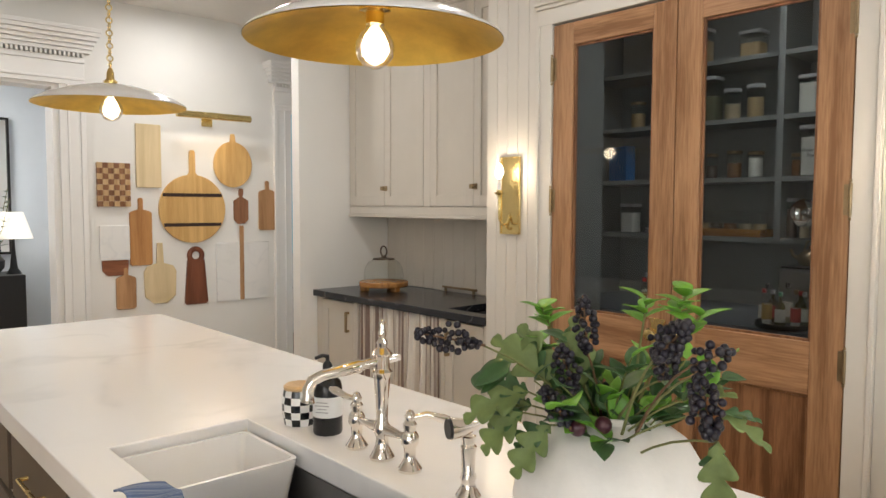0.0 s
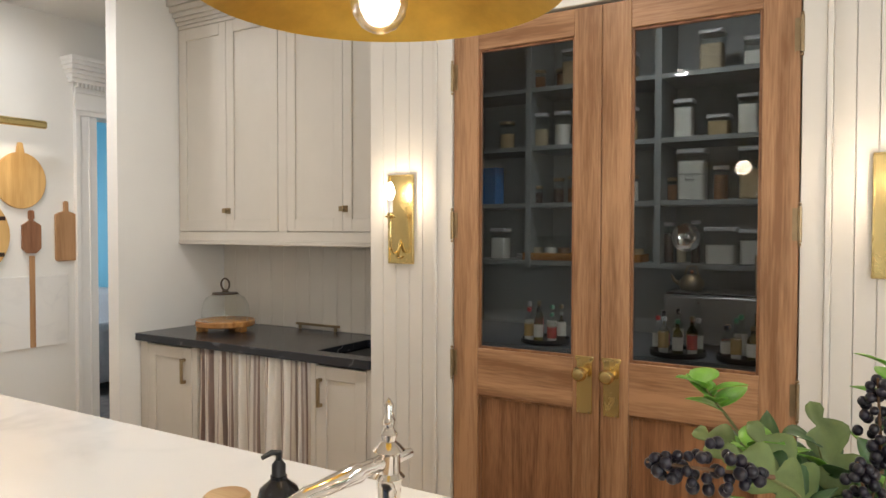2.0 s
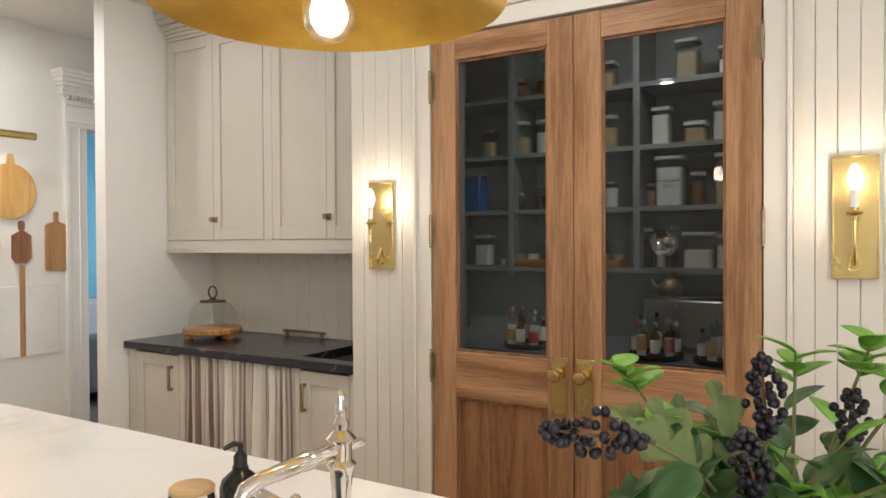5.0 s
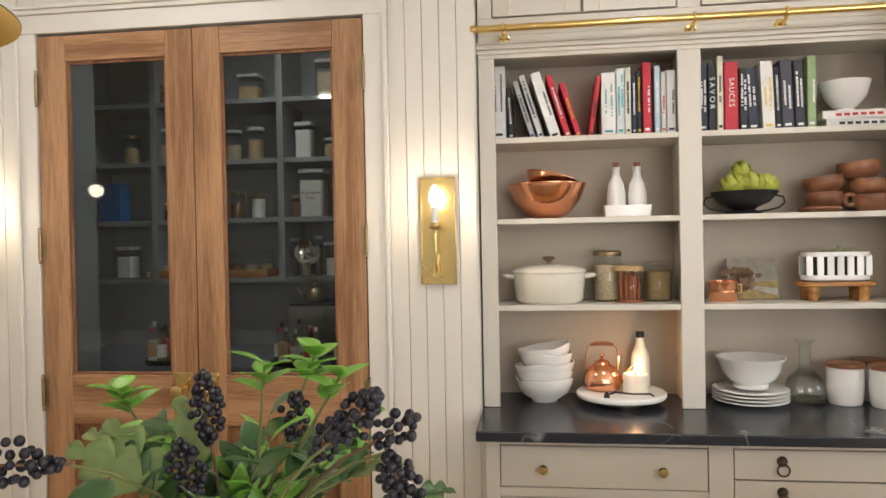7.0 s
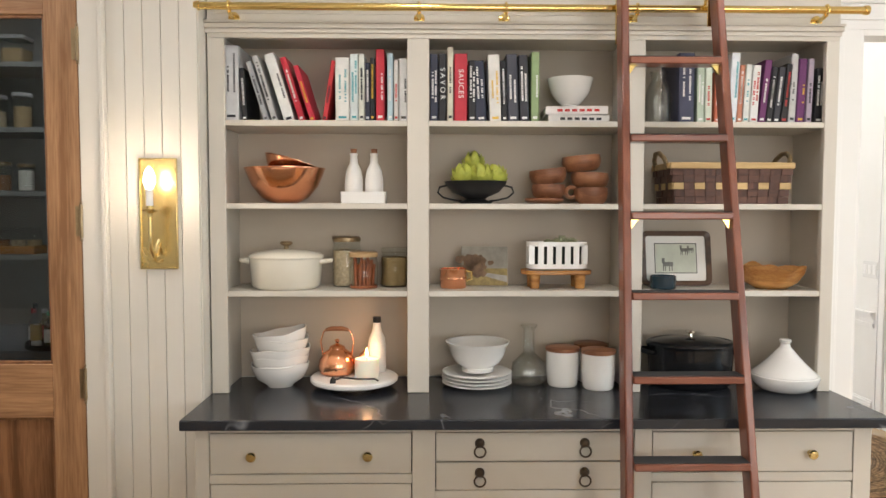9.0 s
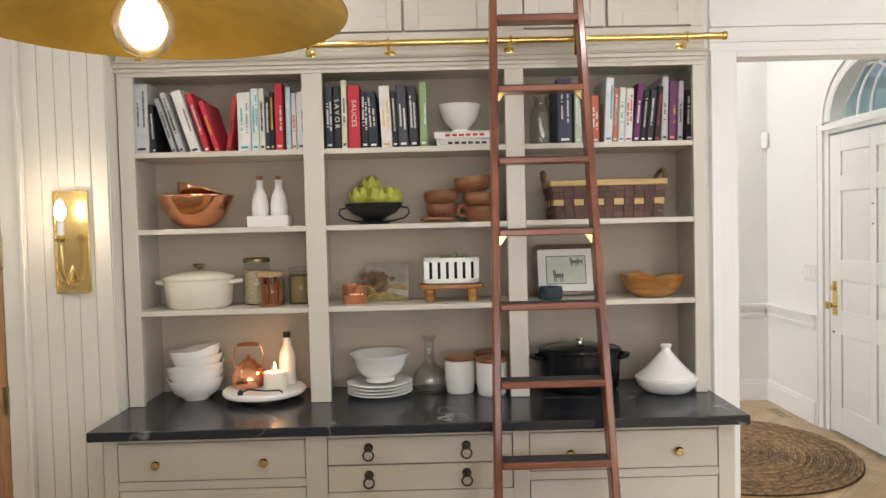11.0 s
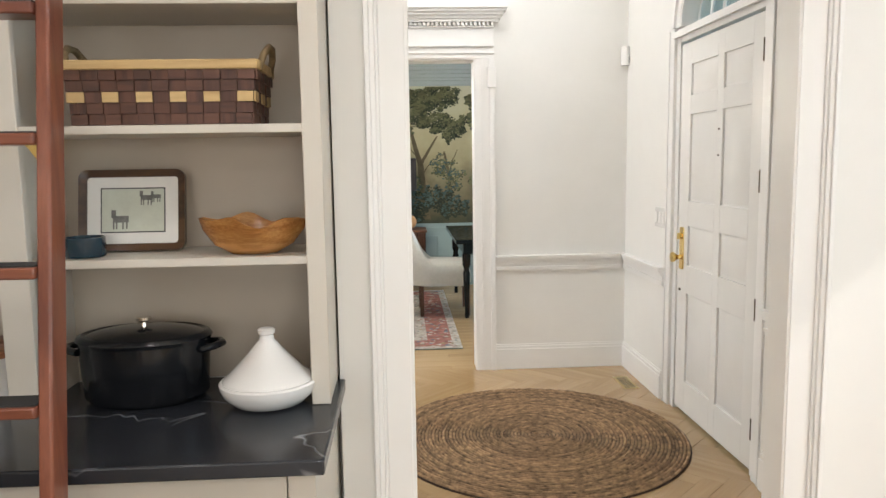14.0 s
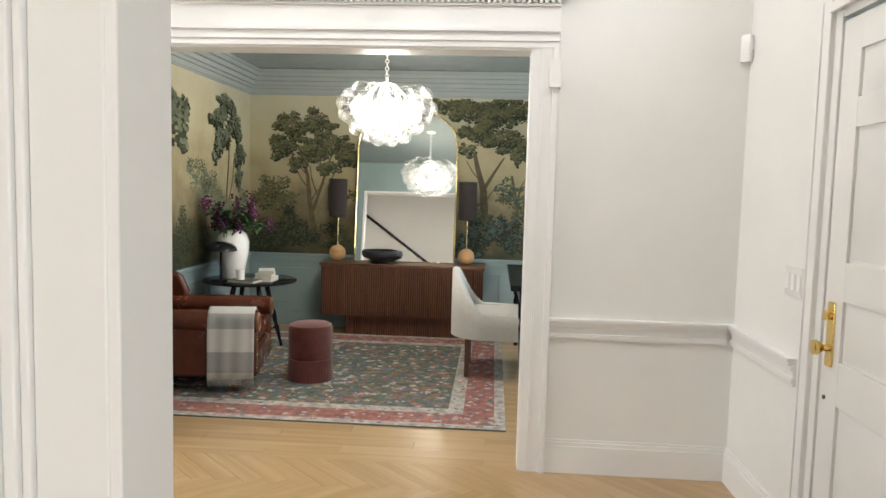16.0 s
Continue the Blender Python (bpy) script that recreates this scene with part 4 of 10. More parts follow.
for j in range(NZ + 1):
    row = []
    z = 0.13 + (0.868 - 0.13) * j / NZ
    for i in range(NX + 1):
        u = i / NX
        fold = 0.027 * math.sin(u * 2 * math.pi * 8.5 + 1.6 * math.sin(u * 9 + 0.04 * j)) + 0.006 * math.sin(u * 2 * math.pi * 27 + j * 0.10)
        v = bm.verts.new((0.005 + fold * (1.15 - 0.45 * j / NZ), -0.425 + 0.760 * u + 0.010 * math.sin(u * 40 + j * 0.25) * (1 - j / NZ), z))
        v[lay] = u * 11.0 + 0.3 * math.sin(u * 11)
        row.append(v)
    rows_.append(row)
for a, b in zip(rows_, rows_[1:]):
    for i in range(NX):
        bm.faces.new((a[i], a[i + 1], b[i + 1], b[i]))
curtain = solo("cabinet_curtain", bm, CURTAIN, "gathered striped linen curtain hung under the bar counter", "curtain", (2.742, 3.445, 0), angle=180)
sol = curtain.modifiers.new("cloth", "SOLIDIFY")
sol.thickness = 0.002
bm = B()
slab_hole(bm, 2.705, 3.328, 2.642, 4.248, 2.80, 3.18, 2.68, 3.02, 0.87, 0.91)
bar_top = solo("bar_countertop", bm, SOAPSTONE, "honed black soapstone counter with a sink cut-out", "countertop", (0, 0, 0), bevel=0.003)
bm = B()
box(bm, 2.80, 3.18, 2.68, 3.02, 0.70, 0.71)
for a in ((2.80, 2.806, 2.68, 3.02), (3.174, 3.18, 2.68, 3.02), (2.806, 3.174, 2.68, 2.686), (2.806, 3.174, 3.014, 3.02)):
    box(bm, *a, 0.71, 0.872)
solo("bar_sink", bm, ENAMEL_BLACK, "dark bar sink set into the counter", "sink", (0, 0, 0))
rest = thing("brass_rail_rest", "low antique brass rail along the back of the counter", "rail", (3.315, 3.47, 0.911))
part("bar", box(B(), -0.012, 0.0, -0.16, 0.16, 0.022, 0.036), OLD_BRASS, rest, bevel=0.002)
for q_ in (-0.13, 0.13):
    part("foot", box(B(), -0.010, 0.0, q_ - 0.008, q_ + 0.008, 0, 0.022), OLD_BRASS, rest)
# upper cabinets
up = thing("bar_wall_cabinet", "greige painted wall cabinets with two panelled doors", "cabinet", (3.0, 3.445, 0))
part("carcass", box(B(), 0.022, 0.335, -0.80, 0.80, 1.41, 2.64), GREIGE, up)
part("face_frame", box(box(box(box(box(B(), 0, 0.02, 0.790, 0.80, 1.462, 2.64), 0, 0.02, -0.80, -0.788, 1.462, 2.64), 0, 0.02, -0.043, 0.018, 1.462, 2.64), 0, 0.02, -0.80, 0.80, 1.41, 1.462), 0, 0.02, -0.80, 0.80, 2.62, 2.64), GREIGE, up, bevel=0.002)
part("light_rail", box(box(B(), -0.010, 0.02, -0.80, 0.80, 1.392, 1.408), -0.004, 0.02, -0.80, 0.80, 1.408, 1.416), GREIGE, up, bevel=0.003)
for y0, y1, ky in ((0.021, 0.787, 0.388), (-0.785, -0.046, -0.432)):
    leaves = ((y0, (y0 + y1) / 2 - 0.001), ((y0 + y1) / 2 + 0.001, y1))
    for a, b in leaves:
        dr = part("door", box(box(box(box(B(), -0.002, 0.018, a, a + 0.055, 1.466, 2.616), -0.002, 0.018, b - 0.055, b, 1.466, 2.616), -0.002, 0.018, a + 0.055, b - 0.055, 1.466, 1.53), -0.002, 0.018, a + 0.055, b - 0.055, 2.55, 2.616), GREIGE, up, bevel=0.002)
        part("door_panel", box(B(), 0.008, 0.017, a + 0.055, b - 0.055, 1.53, 2.55), GREIGE, dr)
    bm = B()
    box(bm, -0.010, -0.002, ky - 0.016, ky + 0.016, 1.562, 1.594)
    tube(bm, [(-0.010, ky, 1.578), (-0.03, ky, 1.578)], 0.006, 10)
    box(bm, -0.040, -0.028, ky - 0.013, ky + 0.013, 1.565, 1.591)
    part("latch", bm, OLD_BRASS, up, "square antique brass latch", bevel=0.002)
bm = B()
for i, (d, h) in enumerate(((0.012, 0.02), (0.022, 0.02), (0.040, 0.025), (0.062, 0.03), (0.08, 0.035), (0.088, 0.03))):
    z = 2.64 + (0, 0.02, 0.04, 0.065, 0.095, 0.13)[i]
    box(bm, -d, 0.335, -0.80, 0.80, z, z + h)
part("crown", bm, GREIGE, up, bevel=0.003)
# glass cloche on a wooden stand
cl = thing("cake_cloche", "glass cloche with iron ring on a round wooden stand", "cake stand", (3.03, 3.90, 0.911))
part("stand", lathe(B(), [(0, 0.028), (0.155, 0.028), (0.162, 0.034), (0.162, 0.056), (0.156, 0.062), (0, 0.062)], 40), OLIVE_WOOD, cl)
for i in range(3):
    a = i * 2.094 + 0.5
    part("foot", box(B(), -0.03, 0.03, -0.02, 0.02, 0, 0.03), OLIVE_WOOD, cl, at=pose(0.125 * math.cos(a), 0.125 * math.sin(a), 0, 0, 0, math.degrees(a)), bevel=0.006)
part("dome", lathe(B(), [(0.128, 0.064), (0.131, 0.10), (0.125, 0.145), (0.105, 0.185), (0.07, 0.205), (0.045, 0.21)], 40), GREEN_GLASS, cl, "clear glass dome")
part("cap", lathe(B(), [(0, 0.206), (0.072, 0.204), (0.07, 0.212), (0.02, 0.216), (0.016, 0.225), (0, 0.226)], 32), BRONZE, cl)
part("ring_handle", ring(B(), (0, 0, 0.258), 0.033, 0.005, "x", 28, 8), BRONZE, cl, "iron ring handle")

# ---- kitchen: sconces ----


def sconce(x, y):
    s = thing("wall_sconce", "brass candle sconce with a lit bulb on a tall backplate", "wall light", (x, y, 1.335), "brass sconces")
    pl = part("backplate", box(B(), -0.010, 0, -0.062, 0.062, 0, 0.368), AGED_BRASS, s, bevel=0.003)
    bm = B()
    for a, b, c, d in ((-0.062, 0.062, 0, 0.006), (-0.062, 0.062, 0.362, 0.368), (-0.062, -0.056, 0.006, 0.362), (0.056, 0.062, 0.006, 0.362)):
        box(bm, -0.015, -0.010, a, b, c, d)
    part("raised_edge", bm, AGED_BRASS, pl, bevel=0.0015)
    part("arm", tube(B(), [(-0.010, 0, 0.09), (-0.03, 0, 0.05), (-0.06, 0, 0.045), (-0.082, 0, 0.07), (-0.085, 0, 0.12), (-0.085, 0, 0.18)], 0.0055, 10), AGED_BRASS, s)
    part("scroll", tube(B(), [(-0.012, 0, 0.10), (-0.018, 0.014, 0.05), (-0.016, 0.018, 0.03), (-0.015, 0.004, 0.022), (-0.015, -0.010, 0.03)], 0.004, 8), AGED_BRASS, s)
    part("cup", lathe(B(), [(0, 0.172), (0.008, 0.174), (0.010, 0.186), (0.022, 0.192), (0.024, 0.197), (0.012, 0.20), (0.013, 0.21), (0, 0.21)], 24, (-0.085, 0, 0)), AGED_BRASS, s)
    part("candle_sleeve", lathe(B(), [(0.0115, 0.205), (0.0115, 0.262), (0, 0.262)], 18, (-0.085, 0, 0)), CERAMIC, s, "white candle sleeve")
    bl = part("bulb", lathe(B(), [(0, 0.262), (0.010, 0.264), (0.019, 0.285), (0.018, 0.305), (0.010, 0.328), (0, 0.336)], 18, (-0.085, 0, 0)), FLAME_BULB, s, "glowing candle bulb")
    bl.visible_shadow = False
    return s


for sx, sy in SCONCES:
    sconce(sx, sy)

# ---- kitchen: pendants ----
BULB_GLASS = glassy("frosty_bulb_glass", (0.97, 0.96, 0.94), 0.12, 0.30)


def pendant(x, y, z):
    p = thing("pendant_light", "white metal dish pendant with gold leaf inside, lit", "pendant light", (x, y, z), "pendants over the island")
    R = 0.276
    dish = [(R, 0.010), (R - 0.004, 0.016), (0.224, 0.042), (0.155, 0.065), (0.09, 0.082), (0.04, 0.089), (0.016, 0.090)]
    part("shade", lathe(B(), [(R, 0.0095)] + dish, 72), CERAMIC, p, "white enamelled outer shade")
    part("gold_lining", lathe(B(), [(R - 0.0005, 0.008), (R - 0.008, 0.0120), (0.222, 0.037), (0.153, 0.060), (0.088, 0.077), (0.038, 0.083), (0.0, 0.084)], 72), GOLD_LEAF, p, "gold leaf inside of the shade")
    part("socket", lathe(B(), [(0, 0.083), (0.034, 0.082), (0.034, 0.072), (0.020, 0.069), (0.020, 0.044), (0, 0.044)], 28), BRASS, p)
    bl = part("bulb", lathe(B(), [(0, 0.050), (0.014, 0.048), (0.017, 0.040), (0.030, 0.026), (0.0405, 0.006), (0.042, -0.008), (0.038, -0.026), (0.026, -0.042), (0.012, -0.049), (0, -0.051)], 32), BULB_GLASS, p, "round clear globe bulb")
    bl.visible_shadow = False
    co_ = part("filament", lathe(B(), [(0, -0.022), (0.010, -0.018), (0.015, -0.004), (0.011, 0.012), (0, 0.020)], 20), BULB, bl, "glowing filament core")
    co_.visible_shadow = False
    part("stem", lathe(B(), [(0, 0.088), (0.026, 0.090), (0.026, 0.102), (0.015, 0.110), (0.013, 0.135), (0.008, 0.15), (0, 0.155)], 24), BRASS, p)
    top = CEIL - z
    for k in range(int((top - 0.17) / 0.024)):
        part("chain_link", ring(B(), (0, 0, 0), 0.011, 0.0028, "x", 12, 6), AGED_BRASS, p, at=pose(0, 0, 0.165 + k * 0.024, 0, 0, 90 * (k % 2)))
    part("cord", tube(B(), [(0.004, 0.004, 0.18), (0.004, 0.004, top - 0.02)], 0.003, 8), CERAMIC, p)
    part("canopy", lathe(B(), [(0, top - 0.03), (0.03, top - 0.03), (0.06, top - 0.014), (0.062, top), (0, top)], 32), BRASS, p)
    return p


for px, py, pz in PENDANTS:
    pendant(px, py, pz)
for dx, dy in DOWNLIGHTS:
    d_ = thing("downlight", "round recessed ceiling downlight, lit", "ceiling light", (dx, dy, CEIL), "downlights")
    part("trim_ring", ring(B(), (0, 0, -0.002), 0.062, 0.006, "z", 32, 8), TRIM, d_)
    g_ = part("glow", lathe(B(), [(0, -0.004), (0.058, -0.004)], 32), LIGHT_DISC, d_)

# ---- kitchen: island ----
IX0, IX1, IY0, IY1 = 0.58, 1.545, -1.0, 3.84
SX0, SX1, SY0, SY1 = 0.69, 1.035, 1.19, 1.87
isl = thing("kitchen_island", "painted island cabinet under a thick white marble top", "kitchen island", (0, 0, 0))
ISLAND_PAINT = mat("dark_walnut_island", (0.10, 0.075, 0.055), 0.45, var=0.1)
part("body", box(box(box(B(), IX0 + 0.05, IX1 - 0.05, IY0 + 0.05, SY0 - 0.02, 0.10, 0.845), IX0 + 0.05, IX1 - 0.05, SY1 + 0.02, IY1 - 0.05, 0.10, 0.845), IX0 + 0.05, IX1 - 0.05, SY0 - 0.02, SY1 + 0.02, 0.10, 0.58), GREIGE, isl, bevel=0.003)
part("plinth", box(B(), IX0 + 0.11, IX1 - 0.11, IY0 + 0.11, IY1 - 0.11, 0, 0.10), GREIGE, isl)
for y0 in (1.93, 2.56, 3.19, 0.55, -0.08, -0.71):
    dr = part("drawer_front", box(B(), IX0 + 0.032, IX0 + 0.049, y0, y0 + 0.58, 0.62, 0.83), ISLAND_PAINT, isl, "dark wood drawer front", bevel=0.003)
    part("pull", tube(B(), [(IX0 + 0.032, y0 + 0.2, 0.73), (IX0 + 0.008, y0 + 0.2, 0.73), (IX0 + 0.008, y0 + 0.38, 0.73), (IX0 + 0.032, y0 + 0.38, 0.73)], 0.006, 8), AGED_BRASS, dr)
    part("drawer_front", box(B(), IX0 + 0.032, IX0 + 0.049, y0, y0 + 0.58, 0.13, 0.60), ISLAND_PAINT, isl, "dark wood drawer front", bevel=0.003)
bm = B()
slab_hole(bm, IX0, IX1, IY0, IY1, SX0, SX1, SY0, SY1, 0.85, 0.91)
solo("marble_countertop", bm, MARBLE, "thick white marble island top with a sink opening", "countertop", (0, 0, 0), bevel=0.004)
bm = B()
box(bm, SX0 - 0.01, SX1 + 0.01, SY0 - 0.01, SY1 + 0.01, 0.60, 0.612)
for a in ((SX0 - 0.012, SX0, SY0 - 0.012, SY1 + 0.012), (SX1, SX1 + 0.012, SY0 - 0.012, SY1 + 0.012), (SX0, SX1, SY0 - 0.012, SY0), (SX0, SX1, SY1, SY1 + 0.012)):
    box(bm, *a, 0.612, 0.848)
solo("island_sink", bm, mat("sink_steel", (0.40, 0.40, 0.41), 0.3, 1.0, var=0.08), "deep stainless steel sink under the marble", "sink", (0, 0, 0))
wb = thing("wash_basin_insert", "white rectangular basin sitting in the sink", "basin", (0.855, 1.72, 0.822))
bm = B()
o_, i_ = rounded(0.335, 0.27, 0.02), rounded(0.315, 0.25, 0.016)
lo_, li_ = rounded(0.28, 0.21, 0.02), rounded(0.265, 0.195, 0.018)
def loft(bm, loops):
    vs = [[bm.verts.new((x, y, z)) for x, y in pts] for pts, z in loops]
    n = len(vs[0])
    for a, b in zip(vs, vs[1:]):
        for k in range(n):
            bm.faces.new((a[k], a[(k + 1) % n], b[(k + 1) % n], b[k]))
    bm.faces.new(vs[0][::-1])
    bm.faces.new(vs[-1])
    return bm
loft(bm, [(lo_, -0.12), (o_, 0.055), (o_, 0.062), (i_, 0.062), (li_, -0.112)])
part("basin", bm, CERAMIC, wb)
# faucet
fx, fy = 1.12, 1.395
fa = thing("bridge_faucet", "polished nickel bridge faucet with lever handles", "faucet", (fx, fy, 0.9105))
part("post", lathe(B(), [(0, 0), (0.027, 0), (0.028, 0.006), (0.022, 0.016), (0.015, 0.03), (0.013, 0.05), (0.018, 0.06), (0.018, 0.075), (0.012, 0.085), (0.014, 0.13), (0.018, 0.178), (0.019, 0.190), (0.024, 0.196), (0.017, 0.203), (0.017, 0.230), (0.024, 0.236), (0.018, 0.243), (0.010, 0.250), (0.013, 0.260), (0.007, 0.270), (0.010, 0.281), (0.006, 0.291), (0.0075, 0.303), (0, 0.316)], 28), NICKEL, fa)
part("spout", tube(B(), [(0.040, -0.012, 0.224), (0, 0, 0.221), (-0.040, 0.018, 0.213), (-0.048, 0.021, 0.211), (-0.105, 0.046, 0.199), (-0.120, 0.053, 0.196), (-0.140, 0.061, 0.186), (-0.148, 0.064, 0.168), (-0.149, 0.064, 0.150), (-0.150, 0.065, 0.141)], [0.007, 0.012, 0.0115, 0.016, 0.0115, 0.012, 0.013, 0.013, 0.012, 0.016], 16), NICKEL, fa)
part("bridge", tube(B(), [(0, -0.096, 0.068), (0, -0.06, 0.068), (0, -0.03, 0.068), (0, 0.03, 0.068), (0, 0.06, 0.068), (0, 0.096, 0.068)], [0.009, 0.008, 0.012, 0.012, 0.008, 0.009], 14), NICKEL, fa)
for s in (-1, 1):
    hd = part("handle_column", lathe(B(), [(0, 0), (0.025, 0), (0.026, 0.006), (0.019, 0.016), (0.012, 0.028), (0.013, 0.05), (0.019, 0.06), (0.019, 0.076), (0.012, 0.086), (0.015, 0.10), (0.010, 0.108), (0.012, 0.118), (0.007, 0.128), (0, 0.132)], 24, (0, 0.097 * s, 0)), NICKEL, fa)
    part("lever", tube(B(), [(0, 0.097 * s, 0.112), (-0.02 * s * 0 + 0.03, 0.097 * s - 0.02, 0.120), (0.055, 0.097 * s - 0.042, 0.110), (0.072, 0.097 * s - 0.055, 0.106)] if s < 0 else [(0, 0.097, 0.112), (-0.012, 0.125, 0.118), (-0.02, 0.155, 0.126), (-0.024, 0.17, 0.128)], [0.006, 0.007, 0.010, 0.006], 12), NICKEL, hd)
sp = thing("side_sprayer", "polished nickel side sprayer standing in its holder", "faucet", (1.115, 1.115, 0.9105))
part("holder", lathe(B(), [(0, 0), (0.024, 0), (0.025, 0.006), (0.016, 0.02), (0.013, 0.03), (0.016, 0.04), (0.012, 0.05), (0.014, 0.085), (0.016, 0.10), (0.012, 0.105), (0.015, 0.12), (0, 0.122)], 24), NICKEL, sp)
part("spray_head", tube(B(), [(0.03, -0.012, 0.150), (0.01, -0.004, 0.142), (-0.012, 0.004, 0.138), (-0.035, 0.014, 0.138)], [0.007, 0.012, 0.018, 0.022], 16), NICKEL, sp)
part("black_nozzle", tube(B(), [(-0.034, 0.0136, 0.138), (-0.040, 0.016, 0.138)], 0.019, 16), BLACK_METAL, sp)
# soap bottle and checked cup
so = thing("soap_bottle", "black pump soap bottle with a white label", "bottle", (1.13, 1.63, 0.9105))
part("bottle_body", lathe(B(), [(0, 0), (0.034, 0), (0.036, 0.004), (0.036, 0.115), (0.032, 0.130), (0.018, 0.142), (0.014, 0.146), (0.014, 0.152), (0, 0.152)], 32), mat("black_plastic", (0.010, 0.010, 0.011), 0.2, var=0, bump=0), so)
part("label_band", lathe(B(), [(0.0364, 0.045), (0.0364, 0.095)], 32), mat("white_label", (0.72, 0.72, 0.71), 0.6, var=0.02), so, "plain white label")
bm = B()
for k, w_ in enumerate((0.030, 0.036, 0.024, 0.033)):
    box(bm, -0.0372, -0.0366, -w_ / 2, w_ / 2, 0.082 - k * 0.008, 0.0845 - k * 0.008)
part("print_lines", bm, mat("grey_print", (0.35, 0.35, 0.35), 0.7, var=0), so, at=pose(0, 0, 0, 0, 0, 35))
part("pump", tube(B(), [(0, 0, 0.15), (0, 0, 0.170), (0, 0, 0.178)], [0.012, 0.012, 0.006], 14), BLACK_METAL, so)
part("pump_spout", tube(B(), [(0, 0, 0.176), (0, 0, 0.19), (-0.012, 0.004, 0.193), (-0.03, 0.008, 0.188)], [0.005, 0.006, 0.005, 0.004], 10), BLACK_METAL, so)
cu_ = thing("checked_cup", "black and white checked cup with a wooden lid", "cup", (1.12, 1.745, 0.9105))
bm_w, bm_k = B(), B()
CN, CR = 12, 5
def cup_r(z):
    return 0.040 + 0.006 * math.sin(math.pi * min(1, max(0, z / 0.092)))
for j in range(CR):
    for i in range(CN):
        tgt = bm_k if (i + j) % 2 else bm_w
        z0, z1 = 0.092 * j / CR, 0.092 * (j + 1) / CR
        quad = []
        for u, z in ((i, z0), (i + 0.5, z0), (i + 1, z0), (i + 1, z1), (i + 0.5, z1), (i, z1)):
            a = 2 * math.pi * u / CN
            quad.append(tgt.verts.new((cup_r(z) * math.cos(a), cup_r(z) * math.sin(a), z)))
        tgt.faces.new((quad[0], quad[1], quad[4], quad[5]))
        tgt.faces.new((quad[1], quad[2], quad[3], quad[4]))
tagged(part("white_glaze", bm_w, CERAMIC, cu_, "white glazed checks", angle=60), kind="stuff")
tagged(part("black_glaze", bm_k, ENAMEL_BLACK, cu_, "black glazed checks", angle=60), kind="stuff")
part("cup_base", lathe(B(), [(0, 0.0), (0.0395, 0.0), (0.0395, 0.002)], 30), CERAMIC, cu_)
part("wooden_lid", lathe(B(), [(0.0405, 0.090), (0.041, 0.097), (0.036, 0.102), (0, 0.103)], 30), PINE, cu_)
# folded striped cloth over the sink edge
bm = B()
lay = bm.verts.layers.float.new("stripe")
gr = []
for i in range(13):
    row = []
    for j in range(25):
        u, v = i / 12, j / 24
        y = 1.55 - 0.25 * v
        x = 0.60 + 0.13 * u + 0.01 * math.sin(v * 9)
        z = 0.913 + 0.010 * (1 + math.sin(v * 14 + u * 4)) * 0.6 + 0.012 * (1 - u)
        if u > 0.75:
            z -= (u - 0.75) * 0.5
        q = bm.verts.new((x, y, z))
        q[lay] = v * 11
        row.append(q)
    gr.append(row)
for a, b in zip(gr, gr[1:]):
    for j in range(24):
        bm.faces.new((a[j], a[j + 1], b[j + 1], b[j]))
BLUE_CLOTH = CURTAIN.copy()
BLUE_CLOTH.name = "blue_striped_cloth"
for n_ in BLUE_CLOTH.node_tree.nodes:
    if n_.type == "VALTORGB" and n_.color_ramp.interpolation == "CONSTANT":
        for k_, e_ in enumerate(n_.color_ramp.elements):
            e_.color = ((0.10, 0.15, 0.28, 1), (0.28, 0.33, 0.44, 1))[k_ % 2]
cloth = solo("dish_cloth", bm, BLUE_CLOTH, "blue striped dish cloth draped over the sink edge", "cloth", (0, 0, 0), angle=180)
cs_ = cloth.modifiers.new("cloth", "SOLIDIFY")
cs_.thickness = 0.004

# ---- kitchen: bookcase ----
BX, BY0, BY1 = 2.79, -1.588, 0.594
bk = thing("bookcase", "greige painted built-in bookcase with three bays of open shelves", "bookcase", (0, 0, 0))
for y0, y1 in ((0.537, BY1), (-0.164, -0.088), (-0.912, -0.842), (BY0, -1.543)):
    part("stile", box(B(), BX, BX + 0.022, y0, y1, 0.891, 2.12), GREIGE, bk, bevel=0.0025)
for y0, y1 in ((0.560, BY1 - 0.002), (-0.138, -0.114), (-0.889, -0.865), (BY0 + 0.002, -1.566)):
    part("side_panel", box(B(), BX + 0.022, 3.05, y0, y1, 0.891, 2.14), GREIGE, bk)
part("header", box(B(), BX - 0.001, BX + 0.022, BY0, BY1, 2.12, 2.20), GREIGE, bk, bevel=0.002)
bm = B()
for z0, z1, d in ((2.135, 2.150, 0.008), (2.150, 2.166, 0.016), (2.166, 2.175, 0.022)):
    box(bm, BX - d, BX - 0.001, BY0 - d * 0.4, BY1 + d, z0, z1)
part("header_moulding", bm, GREIGE, bk, bevel=0.002)
part("top_board", box(B(), BX + 0.022, 3.05, BY0 + 0.002, BY1 - 0.002, 2.14, 2.16), GREIGE, bk)
BAYS = ((-0.114, 0.560), (-0.865, -0.138), (-1.566, -0.889))
for y0, y1 in BAYS:
    for z in (1.842, 1.556, 1.250):
        part("shelf", box(B(), BX + 0.004, 3.05, y0, y1, z - 0.020, z), GREIGE, bk, bevel=0.002)
    part("back_panel", box(B(), 3.05, 3.066, y0, y1, 0.892, 2.14), SHADED_SHELF_BACK, bk)
